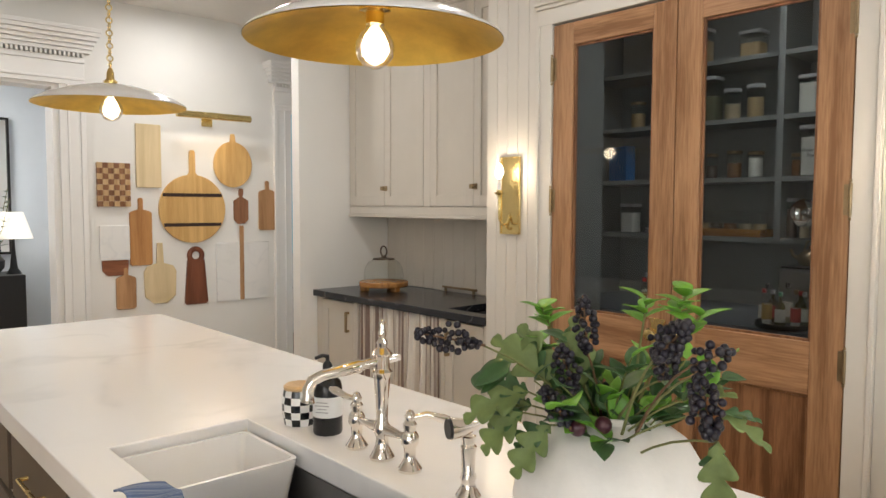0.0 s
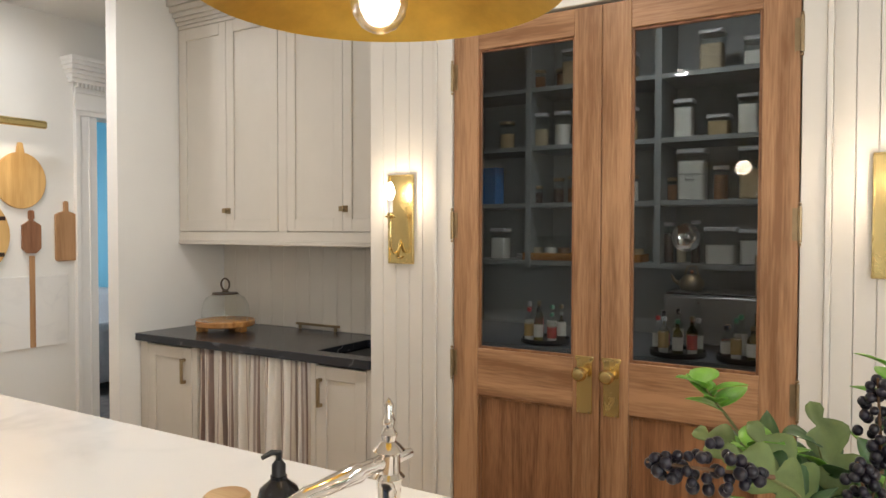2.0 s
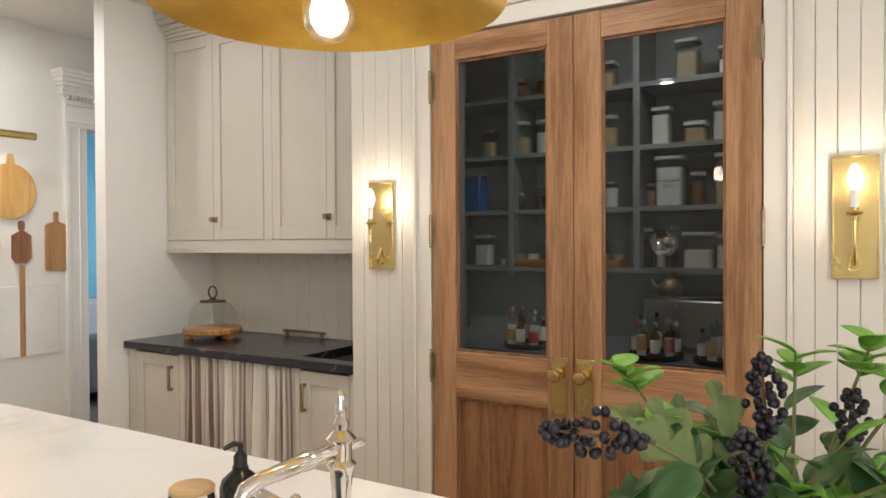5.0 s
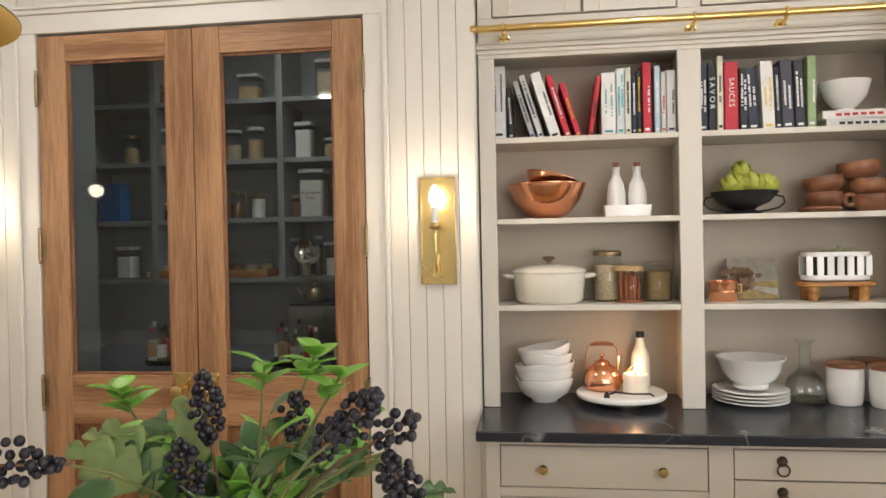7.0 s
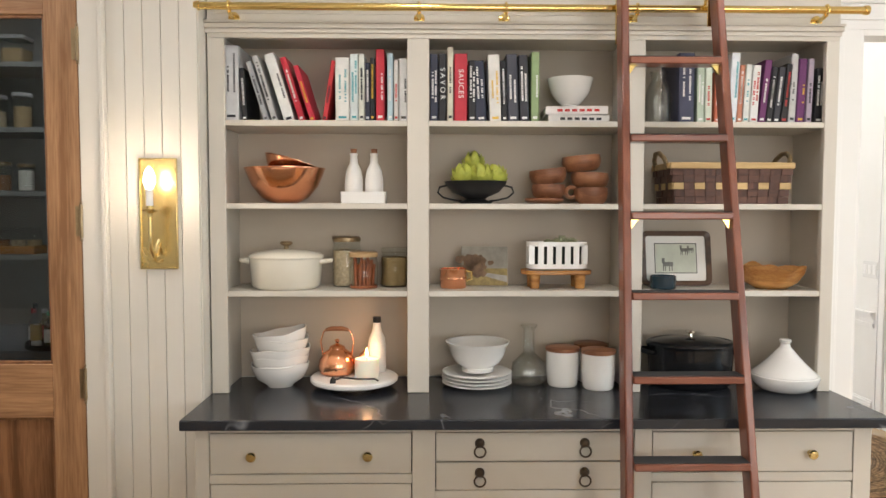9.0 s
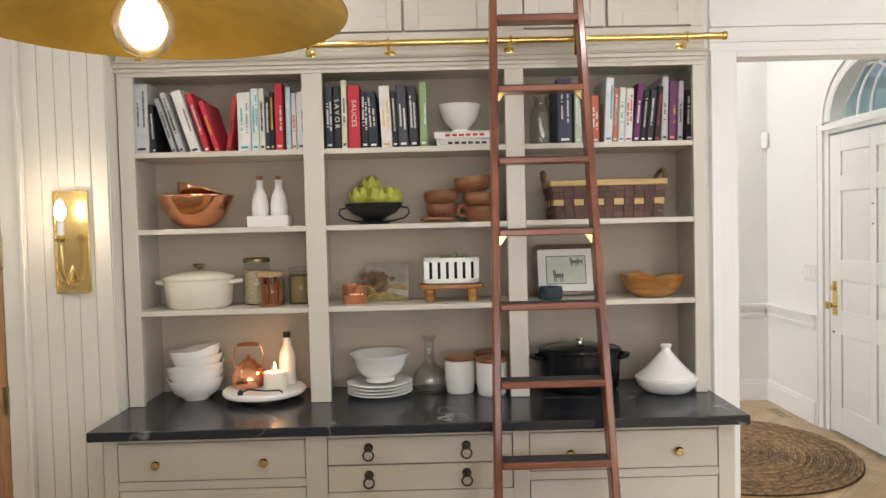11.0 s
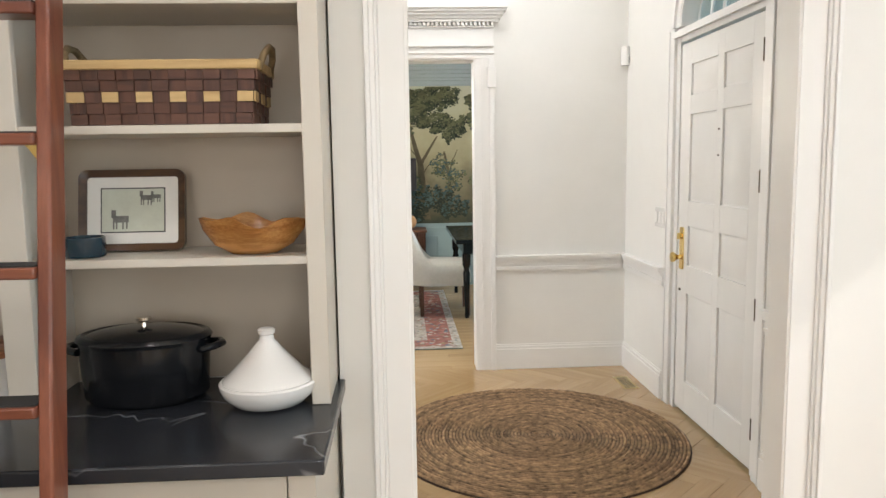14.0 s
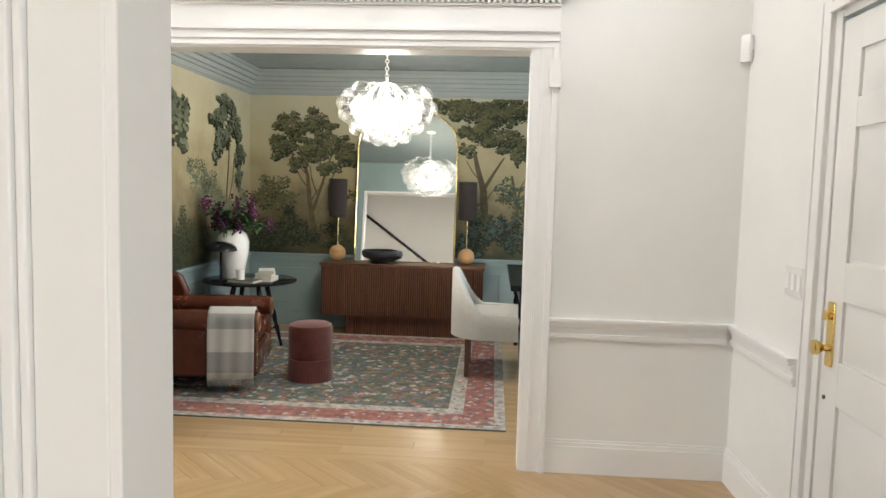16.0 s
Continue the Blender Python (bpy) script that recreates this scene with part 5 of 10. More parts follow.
# upper cupboards above the rail
part("upper_carcass", box(B(), BX + 0.022, 3.05, BY0 + 0.002, BY1 - 0.002, 2.20, CEIL - 0.002), GREIGE, bk)
part("upper_frame", box(box(box(B(), BX, BX + 0.022, BY0, BY1, 2.20, 2.262), BX, BX + 0.022, BY0, BY0 + 0.05, 2.262, CEIL), BX, BX + 0.022, BY1 - 0.05, BY1, 2.262, CEIL), GREIGE, bk, bevel=0.002)
for y0, y1 in ((0.235, 0.54), (-0.085, 0.225), (-0.465, -0.17), (-0.80, -0.475), (-1.22, -0.92), (-1.545, -1.23)):
    dr = part("upper_door", box(box(box(box(B(), BX - 0.001, BX + 0.019, y0, y0 + 0.055, 2.268, 2.74), BX - 0.001, BX + 0.019, y1 - 0.055, y1, 2.268, 2.74), BX - 0.001, BX + 0.019, y0 + 0.055, y1 - 0.055, 2.268, 2.323), BX - 0.001, BX + 0.019, y0 + 0.055, y1 - 0.055, 2.685, 2.74), GREIGE, bk, bevel=0.002)
    part("door_panel", box(B(), BX + 0.008, BX + 0.018, y0 + 0.055, y1 - 0.055, 2.323, 2.685), GREIGE, dr)
for y0, y1 in ((-0.16, -0.09), (-0.915, -0.805)):
    part("upper_stile", box(B(), BX, BX + 0.022, y0, y1, 2.262, CEIL), GREIGE, bk)
# base cabinet
base = thing("bookcase_base_cabinet", "greige painted base cabinet with inset drawers under the bookcase", "cabinet", (2.53, -0.504, 0))
def by(y):
    return y + 0.504
# near-black carcass: the shade round the drawers is in its colour
part("carcass", box(B(), 0.024, 0.53, by(-1.575), by(0.565), 0.10, 0.855), GAP_SHADE, base)
part("toe_kick", box(B(), 0.06, 0.53, by(-1.56), by(0.55), 0, 0.10), GREIGE, base)
for y0, y1 in ((0.528, 0.572), (-0.184, -0.111), (-0.874, -0.818), (-1.580, -1.523)):
    part("stile", box(B(), -0.002, 0.022, by(y0), by(y1), 0.10, 0.856), GREIGE, base, bevel=0.002)
part("side_panel", box(B(), 0.022, 0.535, by(0.550), by(0.571), 0.10, 0.856), GREIGE, base)
part("side_panel", box(B(), 0.022, 0.535, by(-1.579), by(-1.558), 0.10, 0.856), GREIGE, base)
part("filler_strip", box(B(), 0.165, 0.188, by(0.5722), by(0.6012), 0, 0.856), GREIGE, base)
COLS = (("wide", -0.108, 0.525), ("multi", -0.815, -0.187), ("wide", -1.520, -0.877))
for kind_, y0, y1 in COLS:
    rows_ = ((0.700, 0.829), (0.50, 0.665), (0.13, 0.465)) if kind_ == "wide" else ((0.738, 0.829), (0.645, 0.733), (0.13, 0.60))
    part("rail", box(B(), 0.0, 0.022, by(y0) - 0.003, by(y1) + 0.003, 0.832, 0.856), GREIGE, base, bevel=0.0015)
    for i, (z0, z1) in enumerate(rows_):
        below = rows_[i + 1][1] if i + 1 < len(rows_) else 0.10
        if z0 - below > 0.01:
            part("rail", box(B(), 0.0, 0.022, by(y0) - 0.003, by(y1) + 0.003, below + 0.003, z0 - 0.003), GREIGE, base, bevel=0.0015)
        if kind_ == "multi" and i == 2:
            ym = (y0 + y1) / 2
            for a, b in ((y0, ym - 0.0015), (ym + 0.0015, y1)):
                dr = part("door", box(box(box(box(B(), 0.0, 0.02, by(a), by(a) + 0.05, z0, z1), 0.0, 0.02, by(b) - 0.05, by(b), z0, z1), 0.0, 0.02, by(a) + 0.05, by(b) - 0.05, z0, z0 + 0.05), 0.0, 0.02, by(a) + 0.05, by(b) - 0.05, z1 - 0.05, z1), GREIGE, base, bevel=0.0015)
                part("door_panel", box(B(), 0.008, 0.018, by(a) + 0.05, by(b) - 0.05, z0 + 0.05, z1 - 0.05), GREIGE, dr)
            continue
        dr = part("drawer", box(B(), 0.0, 0.02, by(y0), by(y1), z0, z1), GREIGE, base, bevel=0.0015)
        zc = (z0 + z1) / 2 - (0.004 if kind_ == "wide" else 0)
        for q in (0.21, 0.785):
            yk = by(y1 - q * (y1 - y0)) if kind_ == "wide" else by(y1 - (0.22 if q < 0.5 else 0.752) * (y1 - y0))
            if kind_ == "wide":
                part("knob", lathe(B(), [(0, 0), (0.008, 0), (0.006, 0.008), (0.007, 0.014), (0.0145, 0.019), (0.016, 0.025), (0.012, 0.031), (0, 0.033)], 20), AGED_BRASS, dr, "round brass knob", at=pose(0.0, yk, zc, 0, -90, 0))
            else:
                part("ring_pull", ring(lathe(B(), [(0, 0), (0.016, 0), (0.016, 0.004), (0.010, 0.012), (0, 0.014)], 16), (-0.024, 0, 0.014), 0.0175, 0.003, "z", 20, 6), BRONZE, dr, "dark bronze ring pull", at=pose(0.0, yk, zc + 0.012, 0, -90, 0))
solo("bookcase_countertop", prism(B(), [(2.462, -1.606), (2.996, -1.606), (2.996, -1.590), (3.048, -1.586), (3.048, BY1 + 0.004), (2.462, BY1 + 0.004)], 0.858, 0.8905, "z"), SOAPSTONE, "honed black soapstone counter with pale veins", "countertop", (0, 0, 0), bevel=0.004)
# rail and ladder
rail = thing("ladder_rail", "polished brass ladder rail across the bookcase", "rail", (2.722, 0, 2.207))
part("bar", tube(B(), [(0, -1.63, 0), (0, 0.600, 0)], 0.0125, 16), BRASS, rail)
for y in (0.50, -0.13, -0.42, -0.86, -1.50):
    bm = B()
    tube(bm, [(0.067, y, -0.022), (0.02, y, -0.022), (0, y, -0.016)], 0.007, 10)
    ring(bm, (0, y, 0), 0.015, 0.005, "y", 18, 8)
    lathe(bm, [(0, 0), (0.019, 0), (0.019, 0.005), (0.010, 0.008), (0, 0.008)], 18, (0, 0, 0))
    for v in bm.verts[-18 * 3 - 2:]:
        v.co = Vector((0.067 - v.co.z, y + v.co.x, -0.022 + v.co.y))
    part("bracket", bm, BRASS, rail, "brass rail bracket")
for y in (-1.635, 0.605):
    part("end_cap", lathe(B(), [(0, -0.008), (0.015, -0.008), (0.016, 0.0), (0.015, 0.008), (0, 0.008)], 16), BRASS, rail, at=pose(0, y, 0, 90, 0, 0))
lad = thing("library_ladder", "mahogany library ladder with brass fittings leaning on the rail", "ladder", (2.245, -0.93, 0))
SL = 0.1825


def lad_x(z):
    return SL * z


def stringer(y_bot, y_top, w=0.026, d=0.062):
    bm = B()
    zt = 2.335
    lo = [(lad_x(0) - d / 2, y_bot - w / 2, 0), (lad_x(0) + d / 2, y_bot - w / 2, 0), (lad_x(0) + d / 2, y_bot + w / 2, 0), (lad_x(0) - d / 2, y_bot + w / 2, 0)]
    hi = [(x - lad_x(0) + lad_x(zt), y - y_bot + y_top, zt) for x, y, _ in lo]
    a = [bm.verts.new(p) for p in lo]
    b = [bm.verts.new(p) for p in hi]
    bm.faces.new(a[::-1])
    bm.faces.new(b)
    for k in range(4):
        bm.faces.new((a[k], a[(k + 1) % 4], b[(k + 1) % 4], b[k]))
    return part("stringer", bm, MAHOGANY, lad, bevel=0.005)


YLb, YLt, YRb, YRt = 0.196, 0.136, -0.206, -0.166
stringer(YLb, YLt)
stringer(YRb, YRt)
for z in (0.29, 0.535, 0.778, 1.026, 1.272, 1.515, 1.757, 2.006, 2.257):
    f = z / 2.335
    yl, yr = YLb + (YLt - YLb) * f - 0.012, YRb + (YRt - YRb) * f + 0.012
    rg = part("rung", box(B(), lad_x(z) - 0.042, lad_x(z) + 0.028, yr, yl, z - 0.010, z + 0.012), MAHOGANY_Y, lad, bevel=0.004)
    part("tread", box(B(), lad_x(z) - 0.036, lad_x(z) + 0.024, yr + 0.002, yl - 0.002, z + 0.0125, z + 0.015), mat("black_rubber_tread", (0.03, 0.03, 0.032), 0.7) if z < 0.3 else bpy.data.materials["black_rubber_tread"], rg, "black ribbed tread")
    if 1.4 < z < 1.6 or 1.9 < z < 2.1:
        for yy, s in ((yl, -1), (yr, 1)):
            part("brace", prism(B(), [(yy, z - 0.010), (yy + s * 0.026, z - 0.010), (yy + s * 0.020, z - 0.017), (yy + s * 0.007, z - 0.036), (yy, z - 0.040)], lad_x(z) - 0.02, lad_x(z) - 0.008, "x"), BRASS, rg, "small brass corner brace")
for yy in (YLt - 0.002, YRt + 0.002):
    bm = B()
    s = 1 if yy > 0 else -1
    box(bm, lad_x(2.2) + 0.034, lad_x(2.2) + 0.040, yy - 0.012, yy + 0.012, 2.14, 2.30)
    tube(bm, [(lad_x(2.2) + 0.036, yy, 2.25), (lad_x(2.2) + 0.060, yy, 2.255), (lad_x(2.2) + 0.082, yy, 2.245), (lad_x(2.2) + 0.096, yy, 2.215)], 0.006, 10)
    box(bm, lad_x(2.2) + 0.03, lad_x(2.2) + 0.045, yy + s * 0.014, yy + s * 0.018, 2.08, 2.24)
    part("hook", bm, BRASS, lad, "brass rail hook", bevel=0.001)
for yy in (YLb, YRb):
    part("foot_cap", box(B(), -0.034, 0.034, yy - 0.015, yy + 0.015, 0.0, 0.03), BLACK_METAL, lad)

# ---- books ----
BOOKCOL = {}


def cloth_mat(col):
    key = tuple(round(c, 3) for c in col)
    if key not in BOOKCOL:
        BOOKCOL[key] = mat("book_cover", col, 0.5, var=0.10, scale=25, bump=0.02, bscale=300, coat=0.04)
    return BOOKCOL[key]


PRINT_W, PRINT_K = mat("white_print", (0.72, 0.72, 0.70), 0.6, var=0, bump=0), mat("dark_print", (0.03, 0.03, 0.035), 0.6, var=0, bump=0)
PRINT_Y, PRINT_R, PRINT_T = mat("yellow_print", (0.70, 0.45, 0.06), 0.6, var=0, bump=0), mat("red_print", (0.50, 0.04, 0.04), 0.6, var=0, bump=0), mat("teal_print", (0.05, 0.30, 0.34), 0.6, var=0, bump=0)
brng = random.Random(11)


def book(y, z, w, h, col, tilt=0.0, text="", bars=PRINT_W, d=0.20, x=2.838, label=""):
    """A standing book with boards, spine and pages; tilt in degrees leans its top towards +y when positive. y is the foot's middle."""
    t = thing("book", label or "upright hardback cookbook standing on the shelf", "book", pose(x, y, z + 0.001, 0, 0, 0) @ pose(0, -w / 2 if tilt > 0 else w / 2, 0, -tilt, 0, 0) @ pose(0, w / 2 if tilt > 0 else -w / 2, 0), "cookbooks")
    m = cloth_mat(col)
    bt = 0.0028
    bm = B()
    box(bm, 0, d, -w / 2, -w / 2 + bt, 0, h)
    box(bm, 0, d, w / 2 - bt, w / 2, 0, h)
    box(bm, 0, bt, -w / 2 + bt, w / 2 - bt, 0, h)
    part("cover", bm, m, t, bevel=0.0012)
    part("pages", box(B(), 0.004, d - 0.005, -w / 2 + bt + 0.0003, w / 2 - bt - 0.0003, 0.004, h - 0.005), PAPER, t)
    if text:
        words(text, 0.026, bars, t, pose(-0.0008, 0, h * 0.56, 90, 90, -90), "title").data.space_character = 1.55 if len(text) < 6 else 1.15
    elif w > 0.014:
        bm = B()
        for k in range(brng.choice((1, 2, 2))):
            c = -0.22 * w + k * 0.40 * w if w > 0.024 else 0
            l = h * brng.uniform(0.28, 0.55)
            c0 = h * brng.uniform(0.28, 0.4)
            n = int(l / 0.0056)
            bw = min(0.0034, w * (0.13 if w > 0.024 else 0.22))
            for q in range(n):
                if brng.random() < 0.88:
                    box(bm, -0.0006, 0.0001, c - bw, c + bw, c0 + q * l / n, c0 + (q + brng.uniform(0.6, 0.85)) * l / n)
        box(bm, -0.0006, 0.0001, -w * 0.28, w * 0.28, h * 0.05, h * 0.085)
        tagged(part("title_print", bm, bars, t, "illegible spine printing"), kind="stuff")
    return t


W_, K_, NV, RD, TL, GN, PU = (0.70, 0.69, 0.66), (0.014, 0.014, 0.017), (0.022, 0.026, 0.05), (0.48, 0.025, 0.045), (0.09, 0.27, 0.30), (0.25, 0.34, 0.17), (0.14, 0.025, 0.12)
Z1 = 1.842
book(0.528, Z1, 0.054, 0.262, (0.62, 0.62, 0.63), 0, "", PRINT_K, label="thick white hardback cookbook")
book(0.481, Z1, 0.018, 0.185, K_, 3)
for y, w, h, c, b in ((0.404, 0.018, 0.218, (0.40, 0.41, 0.43), PRINT_K), (0.375, 0.020, 0.240, (0.50, 0.50, 0.50), PRINT_K), (0.324, 0.036, 0.250, (0.72, 0.72, 0.70), PRINT_K), (0.280, 0.021, 0.235, RD, PRINT_W), (0.243, 0.018, 0.205, (0.52, 0.03, 0.06), PRINT_Y)):
    book(y, Z1, w, h, c, 17, "", b, label="hardback cookbook leaning against its neighbours")
book(0.204, Z1, 0.015, 0.215, (0.52, 0.04, 0.05), -9, "", PRINT_K, label="thin red cookbook leaning on its neighbours")
for y, w, h, c, b in ((0.140, 0.049, 0.222, W_, PRINT_T), (0.099, 0.027, 0.235, (0.60, 0.66, 0.66), PRINT_T), (0.073, 0.020, 0.236, (0.62, 0.62, 0.55), PRINT_K), (0.052, 0.016, 0.205, NV, PRINT_W), (0.035, 0.015, 0.222, K_, PRINT_Y), (0.008, 0.029, 0.252, RD, PRINT_W), (-0.027, 0.019, 0.238, (0.42, 0.55, 0.62), PRINT_W), (-0.048, 0.016, 0.215, (0.66, 0.63, 0.60), PRINT_R), (-0.074, 0.030, 0.220, (0.70, 0.70, 0.69), PRINT_K)):
    book(y, Z1, w, h, c, 0, "", b)
for y, w, h, c, b, tx in ((-0.181, 0.028, 0.236, NV, PRINT_W, ""), (-0.211, 0.026, 0.238, K_, PRINT_W, "SAVOR"), (-0.238, 0.020, 0.260, (0.68, 0.64, 0.52), PRINT_K, ""), (-0.275, 0.045, 0.238, RD, PRINT_W, "SAUCES"), (-0.315, 0.026, 0.215, K_, PRINT_W, ""), (-0.348, 0.036, 0.215, NV, PRINT_W, "")):
    book(y, Z1, w, h, c, 0 if tx or w < 0.03 else 3, tx, b)
for y, w, h, c, b in ((-0.398, 0.040, 0.236, (0.70, 0.68, 0.64), PRINT_Y), (-0.430, 0.020, 0.215, K_, PRINT_W), (-0.461, 0.038, 0.238, (0.05, 0.052, 0.07), PRINT_W), (-0.501, 0.032, 0.235, (0.025, 0.026, 0.035), PRINT_W)):
    book(y, Z1, w, h, c, 2, "", b)
book(-0.537, Z1, 0.028, 0.245, GN, 0, "", PRINT_W, label="light green hardback cookbook")
for k, (zz, c) in enumerate(((0.0, (0.62, 0.60, 0.58)), (0.030, (0.70, 0.66, 0.64)))):
    tb = thing("book", "white and red cookbook lying flat under a bowl", "book", pose(2.95, -0.692, Z1 + zz + 0.001, 0, 0, 2 - 5 * k), "cookbooks")
    part("cover", box(box(box(B(), -0.10, 0.10, -0.11, 0.11, 0, 0.003), -0.10, 0.10, -0.11, 0.11, 0.026, 0.029), -0.10, -0.097, -0.11, 0.11, 0.003, 0.026), cloth_mat(c), tb, bevel=0.001)
    part("pages", box(B(), -0.096, 0.096, -0.107, 0.107, 0.0032, 0.0258), PAPER, tb)
    bm = B()
    for q in range(6):
        box(bm, -0.1006, -0.0999, -0.08 + q * 0.026, -0.062 + q * 0.026, 0.010, 0.019)
    tagged(part("title_print", bm, PRINT_R if k else PRINT_K, tb, "illegible spine printing"), kind="stuff")
for y, w, h, c, b, tl in ((-1.073, 0.055, 0.245, (0.05, 0.055, 0.10), PRINT_W, 0), (-1.124, 0.026, 0.195, (0.42, 0.50, 0.40), PRINT_W, 0), (-1.152, 0.024, 0.20, (0.55, 0.60, 0.50), PRINT_R, 0), (-1.188, 0.030, 0.18, (0.45, 0.12, 0.06), PRINT_W, 0)):
    book(y, Z1, w, h, c, tl, "", b)
for y, w, h, c, b in ((-1.236, 0.030, 0.248, (0.68, 0.70, 0.74), PRINT_T), (-1.262, 0.018, 0.205, (0.50, 0.20, 0.12), PRINT_W), (-1.285, 0.022, 0.208, (0.66, 0.68, 0.64), PRINT_T), (-1.313, 0.028, 0.205, (0.70, 0.70, 0.68), PRINT_R), (-1.342, 0.024, 0.225, PU, PRINT_W), (-1.368, 0.022, 0.20, K_, PRINT_W), (-1.394, 0.024, 0.20, (0.03, 0.03, 0.04), PRINT_W), (-1.421, 0.024, 0.212, K_, PRINT_R), (-1.450, 0.024, 0.245, (0.50, 0.50, 0.50), PRINT_K), (-1.480, 0.028, 0.228, (0.13, 0.03, 0.13), PRINT_Y), (-1.510, 0.020, 0.228, (0.42, 0.36, 0.45), PRINT_K), (-1.545, 0.030, 0.195, K_, PRINT_W)):
    book(y, Z1, w, h, c, -6 if -1.44 < y < -1.33 else (-3 if y > -1.33 else -2), "", b)

# ---- shelf things ----
solo("footed_bowl", lathe(B(), [(0, 0), (0.034, 0), (0.036, 0.004), (0.030, 0.014), (0.045, 0.026), (0.068, 0.055), (0.080, 0.095), (0.083, 0.108), (0.080, 0.109), (0.066, 0.06), (0.04, 0.03), (0, 0.024)], 44), CERAMIC, "white footed bowl on two lying books", "bowl", (2.93, -0.678, Z1 + 0.0605))
solo("ribbed_glass_bottle", lathe(B(), [(0, 0), (0.044, 0), (0.047, 0.006), (0.047, 0.11), (0.040, 0.135), (0.026, 0.155), (0.025, 0.175), (0.032, 0.182), (0.032, 0.190), (0.022, 0.19), (0.021, 0.16), (0.036, 0.13), (0.042, 0.11), (0.042, 0.01), (0, 0.008)], 36), CARAFE_GLASS, "clear glass jug with a short neck beside the books", "bottle", (2.90, -0.993, Z1 + 0.001))
Z2, Z3, Z4 = 1.557, 1.251, 0.8915
mb = [(0, 0), (0.045, 0.0), (0.085, 0.022), (0.118, 0.062), (0.138, 0.108), (0.142, 0.122), (0.146, 0.124), (0.146, 0.127), (0.139, 0.126), (0.133, 0.108), (0.112, 0.064), (0.08, 0.027), (0.04, 0.006), (0, 0.005)]
solo("copper_mixing_bowl", lathe(B(), mb, 56), COPPER, "large polished copper mixing bowl on the shelf", "bowl", (2.925, 0.360, Z2), "copper bowls")
solo("copper_mixing_bowl", lathe(B(), [(r * 0.74, z * 0.62) for r, z in mb], 48), COPPER, "smaller copper bowl tilted inside a larger one", "bowl", pose(2.935, 0.352, Z2 + 0.075, 16, 6, 0), "copper bowls")
tr_ = solo("ceramic_trough", loft(B(), [(rounded(0.085, 0.160, 0.006), 0), (rounded(0.090, 0.164, 0.006), 0.042), (rounded(0.078, 0.152, 0.005), 0.042), (rounded(0.074, 0.148, 0.005), 0.01)]), CERAMIC, "white ceramic caddy holding two bottles", "tray", (2.92, 0.073, Z2))
for y in (0.110, 0.036):
    t = thing("oil_bottle", "white ceramic oil bottle with a cork", "bottle", (2.92, y, Z2 + 0.011), "white oil bottles")
    part("bottle_body", lathe(B(), [(0, 0), (0.031, 0), (0.033, 0.004), (0.033, 0.075), (0.027, 0.11), (0.015, 0.135), (0.013, 0.16), (0.015, 0.166), (0.015, 0.170), (0, 0.17)], 32), MATTE_CERAMIC, t)
    part("cork", lathe(B(), [(0, 0.170), (0.010, 0.170), (0.012, 0.186), (0, 0.187)], 16), TEAK, t, "brown cork")
# dutch oven
do = thing("dutch_oven", "cream enamelled cast iron pot with lid", "pot", (2.92, 0.357, Z3))
part("pot_body", lathe(B(), [(0, 0), (0.112, 0), (0.124, 0.012), (0.131, 0.085), (0.133, 0.108), (0, 0.108)], 52), ENAMEL_CREAM, do)
part("lid", lathe(B(), [(0.1355, 0.109), (0.137, 0.114), (0.130, 0.122), (0.09, 0.133), (0.04, 0.139), (0, 0.141)], 52), ENAMEL_CREAM, do)
part("lid_knob", lathe(B(), [(0, 0.140), (0.010, 0.140), (0.008, 0.15), (0.022, 0.158), (0.023, 0.163), (0.018, 0.167), (0, 0.168)], 24), OLD_BRASS, do, "bronze lid knob")
for s in (1, -1):
    part("loop_handle", tube(B(), [(-0.035, 0.125 * s, 0.095), (-0.03, 0.150 * s, 0.098), (-0.012, 0.162 * s, 0.099), (0.012, 0.162 * s, 0.099), (0.03, 0.150 * s, 0.098), (0.035, 0.125 * s, 0.095)], 0.0085, 12), ENAMEL_CREAM, do)


def clip_jar(x, y, z, r, h, fill, level, lid, label):
    t = thing("glass_jar", label, "jar", (x, y, z + 0.001), "jars on the shelf")
    part("jar_body", lathe(B(), [(0, 0), (r * 0.94, 0), (r, 0.006), (r, h * 0.86), (r * 0.92, h * 0.91), (r * 0.92, h)], 36), GLASS, t, "clear glass")
    part("contents", lathe(B(), [(0, 0.004), (r * 0.9, 0.004), (r * 0.95, 0.01), (r * 0.95, h * level), (0, h * level + 0.006)], 30), fill, t)
    part("lid", lathe(B(), [(0, h), (r * 0.98, h), (r * 1.0, h + 0.004), (r * 1.0, h + 0.014), (r * 0.9, h + 0.018), (0, h + 0.018)], 36), lid, t)
    return t


clip_jar(2.96, 0.142, Z3, 0.052, 0.165, JARFILL[3], 0.80, OLD_BRASS, "tall glass jar of grain with a brown lid")
cj = clip_jar(2.90, 0.074, Z3, 0.052, 0.112, mat("rust_spice", (0.30, 0.09, 0.035), 0.8, var=0.3, scale=60), 0.0, PINE, "glass jar of cinnamon sticks with a wooden lid")
for i in range(16):
    a = i * 2.4
    r_ = 0.034 * math.sqrt((i + 0.5) / 16)
    part("cinnamon_stick", tube(B(), [(r_ * math.cos(a), r_ * math.sin(a), 0.008), (r_ * math.cos(a) * 1.15 + 0.004, r_ * math.sin(a) * 1.15, 0.085 + 0.015 * (i % 3))], 0.0052, 8), bpy.data.materials["rust_spice"], cj)
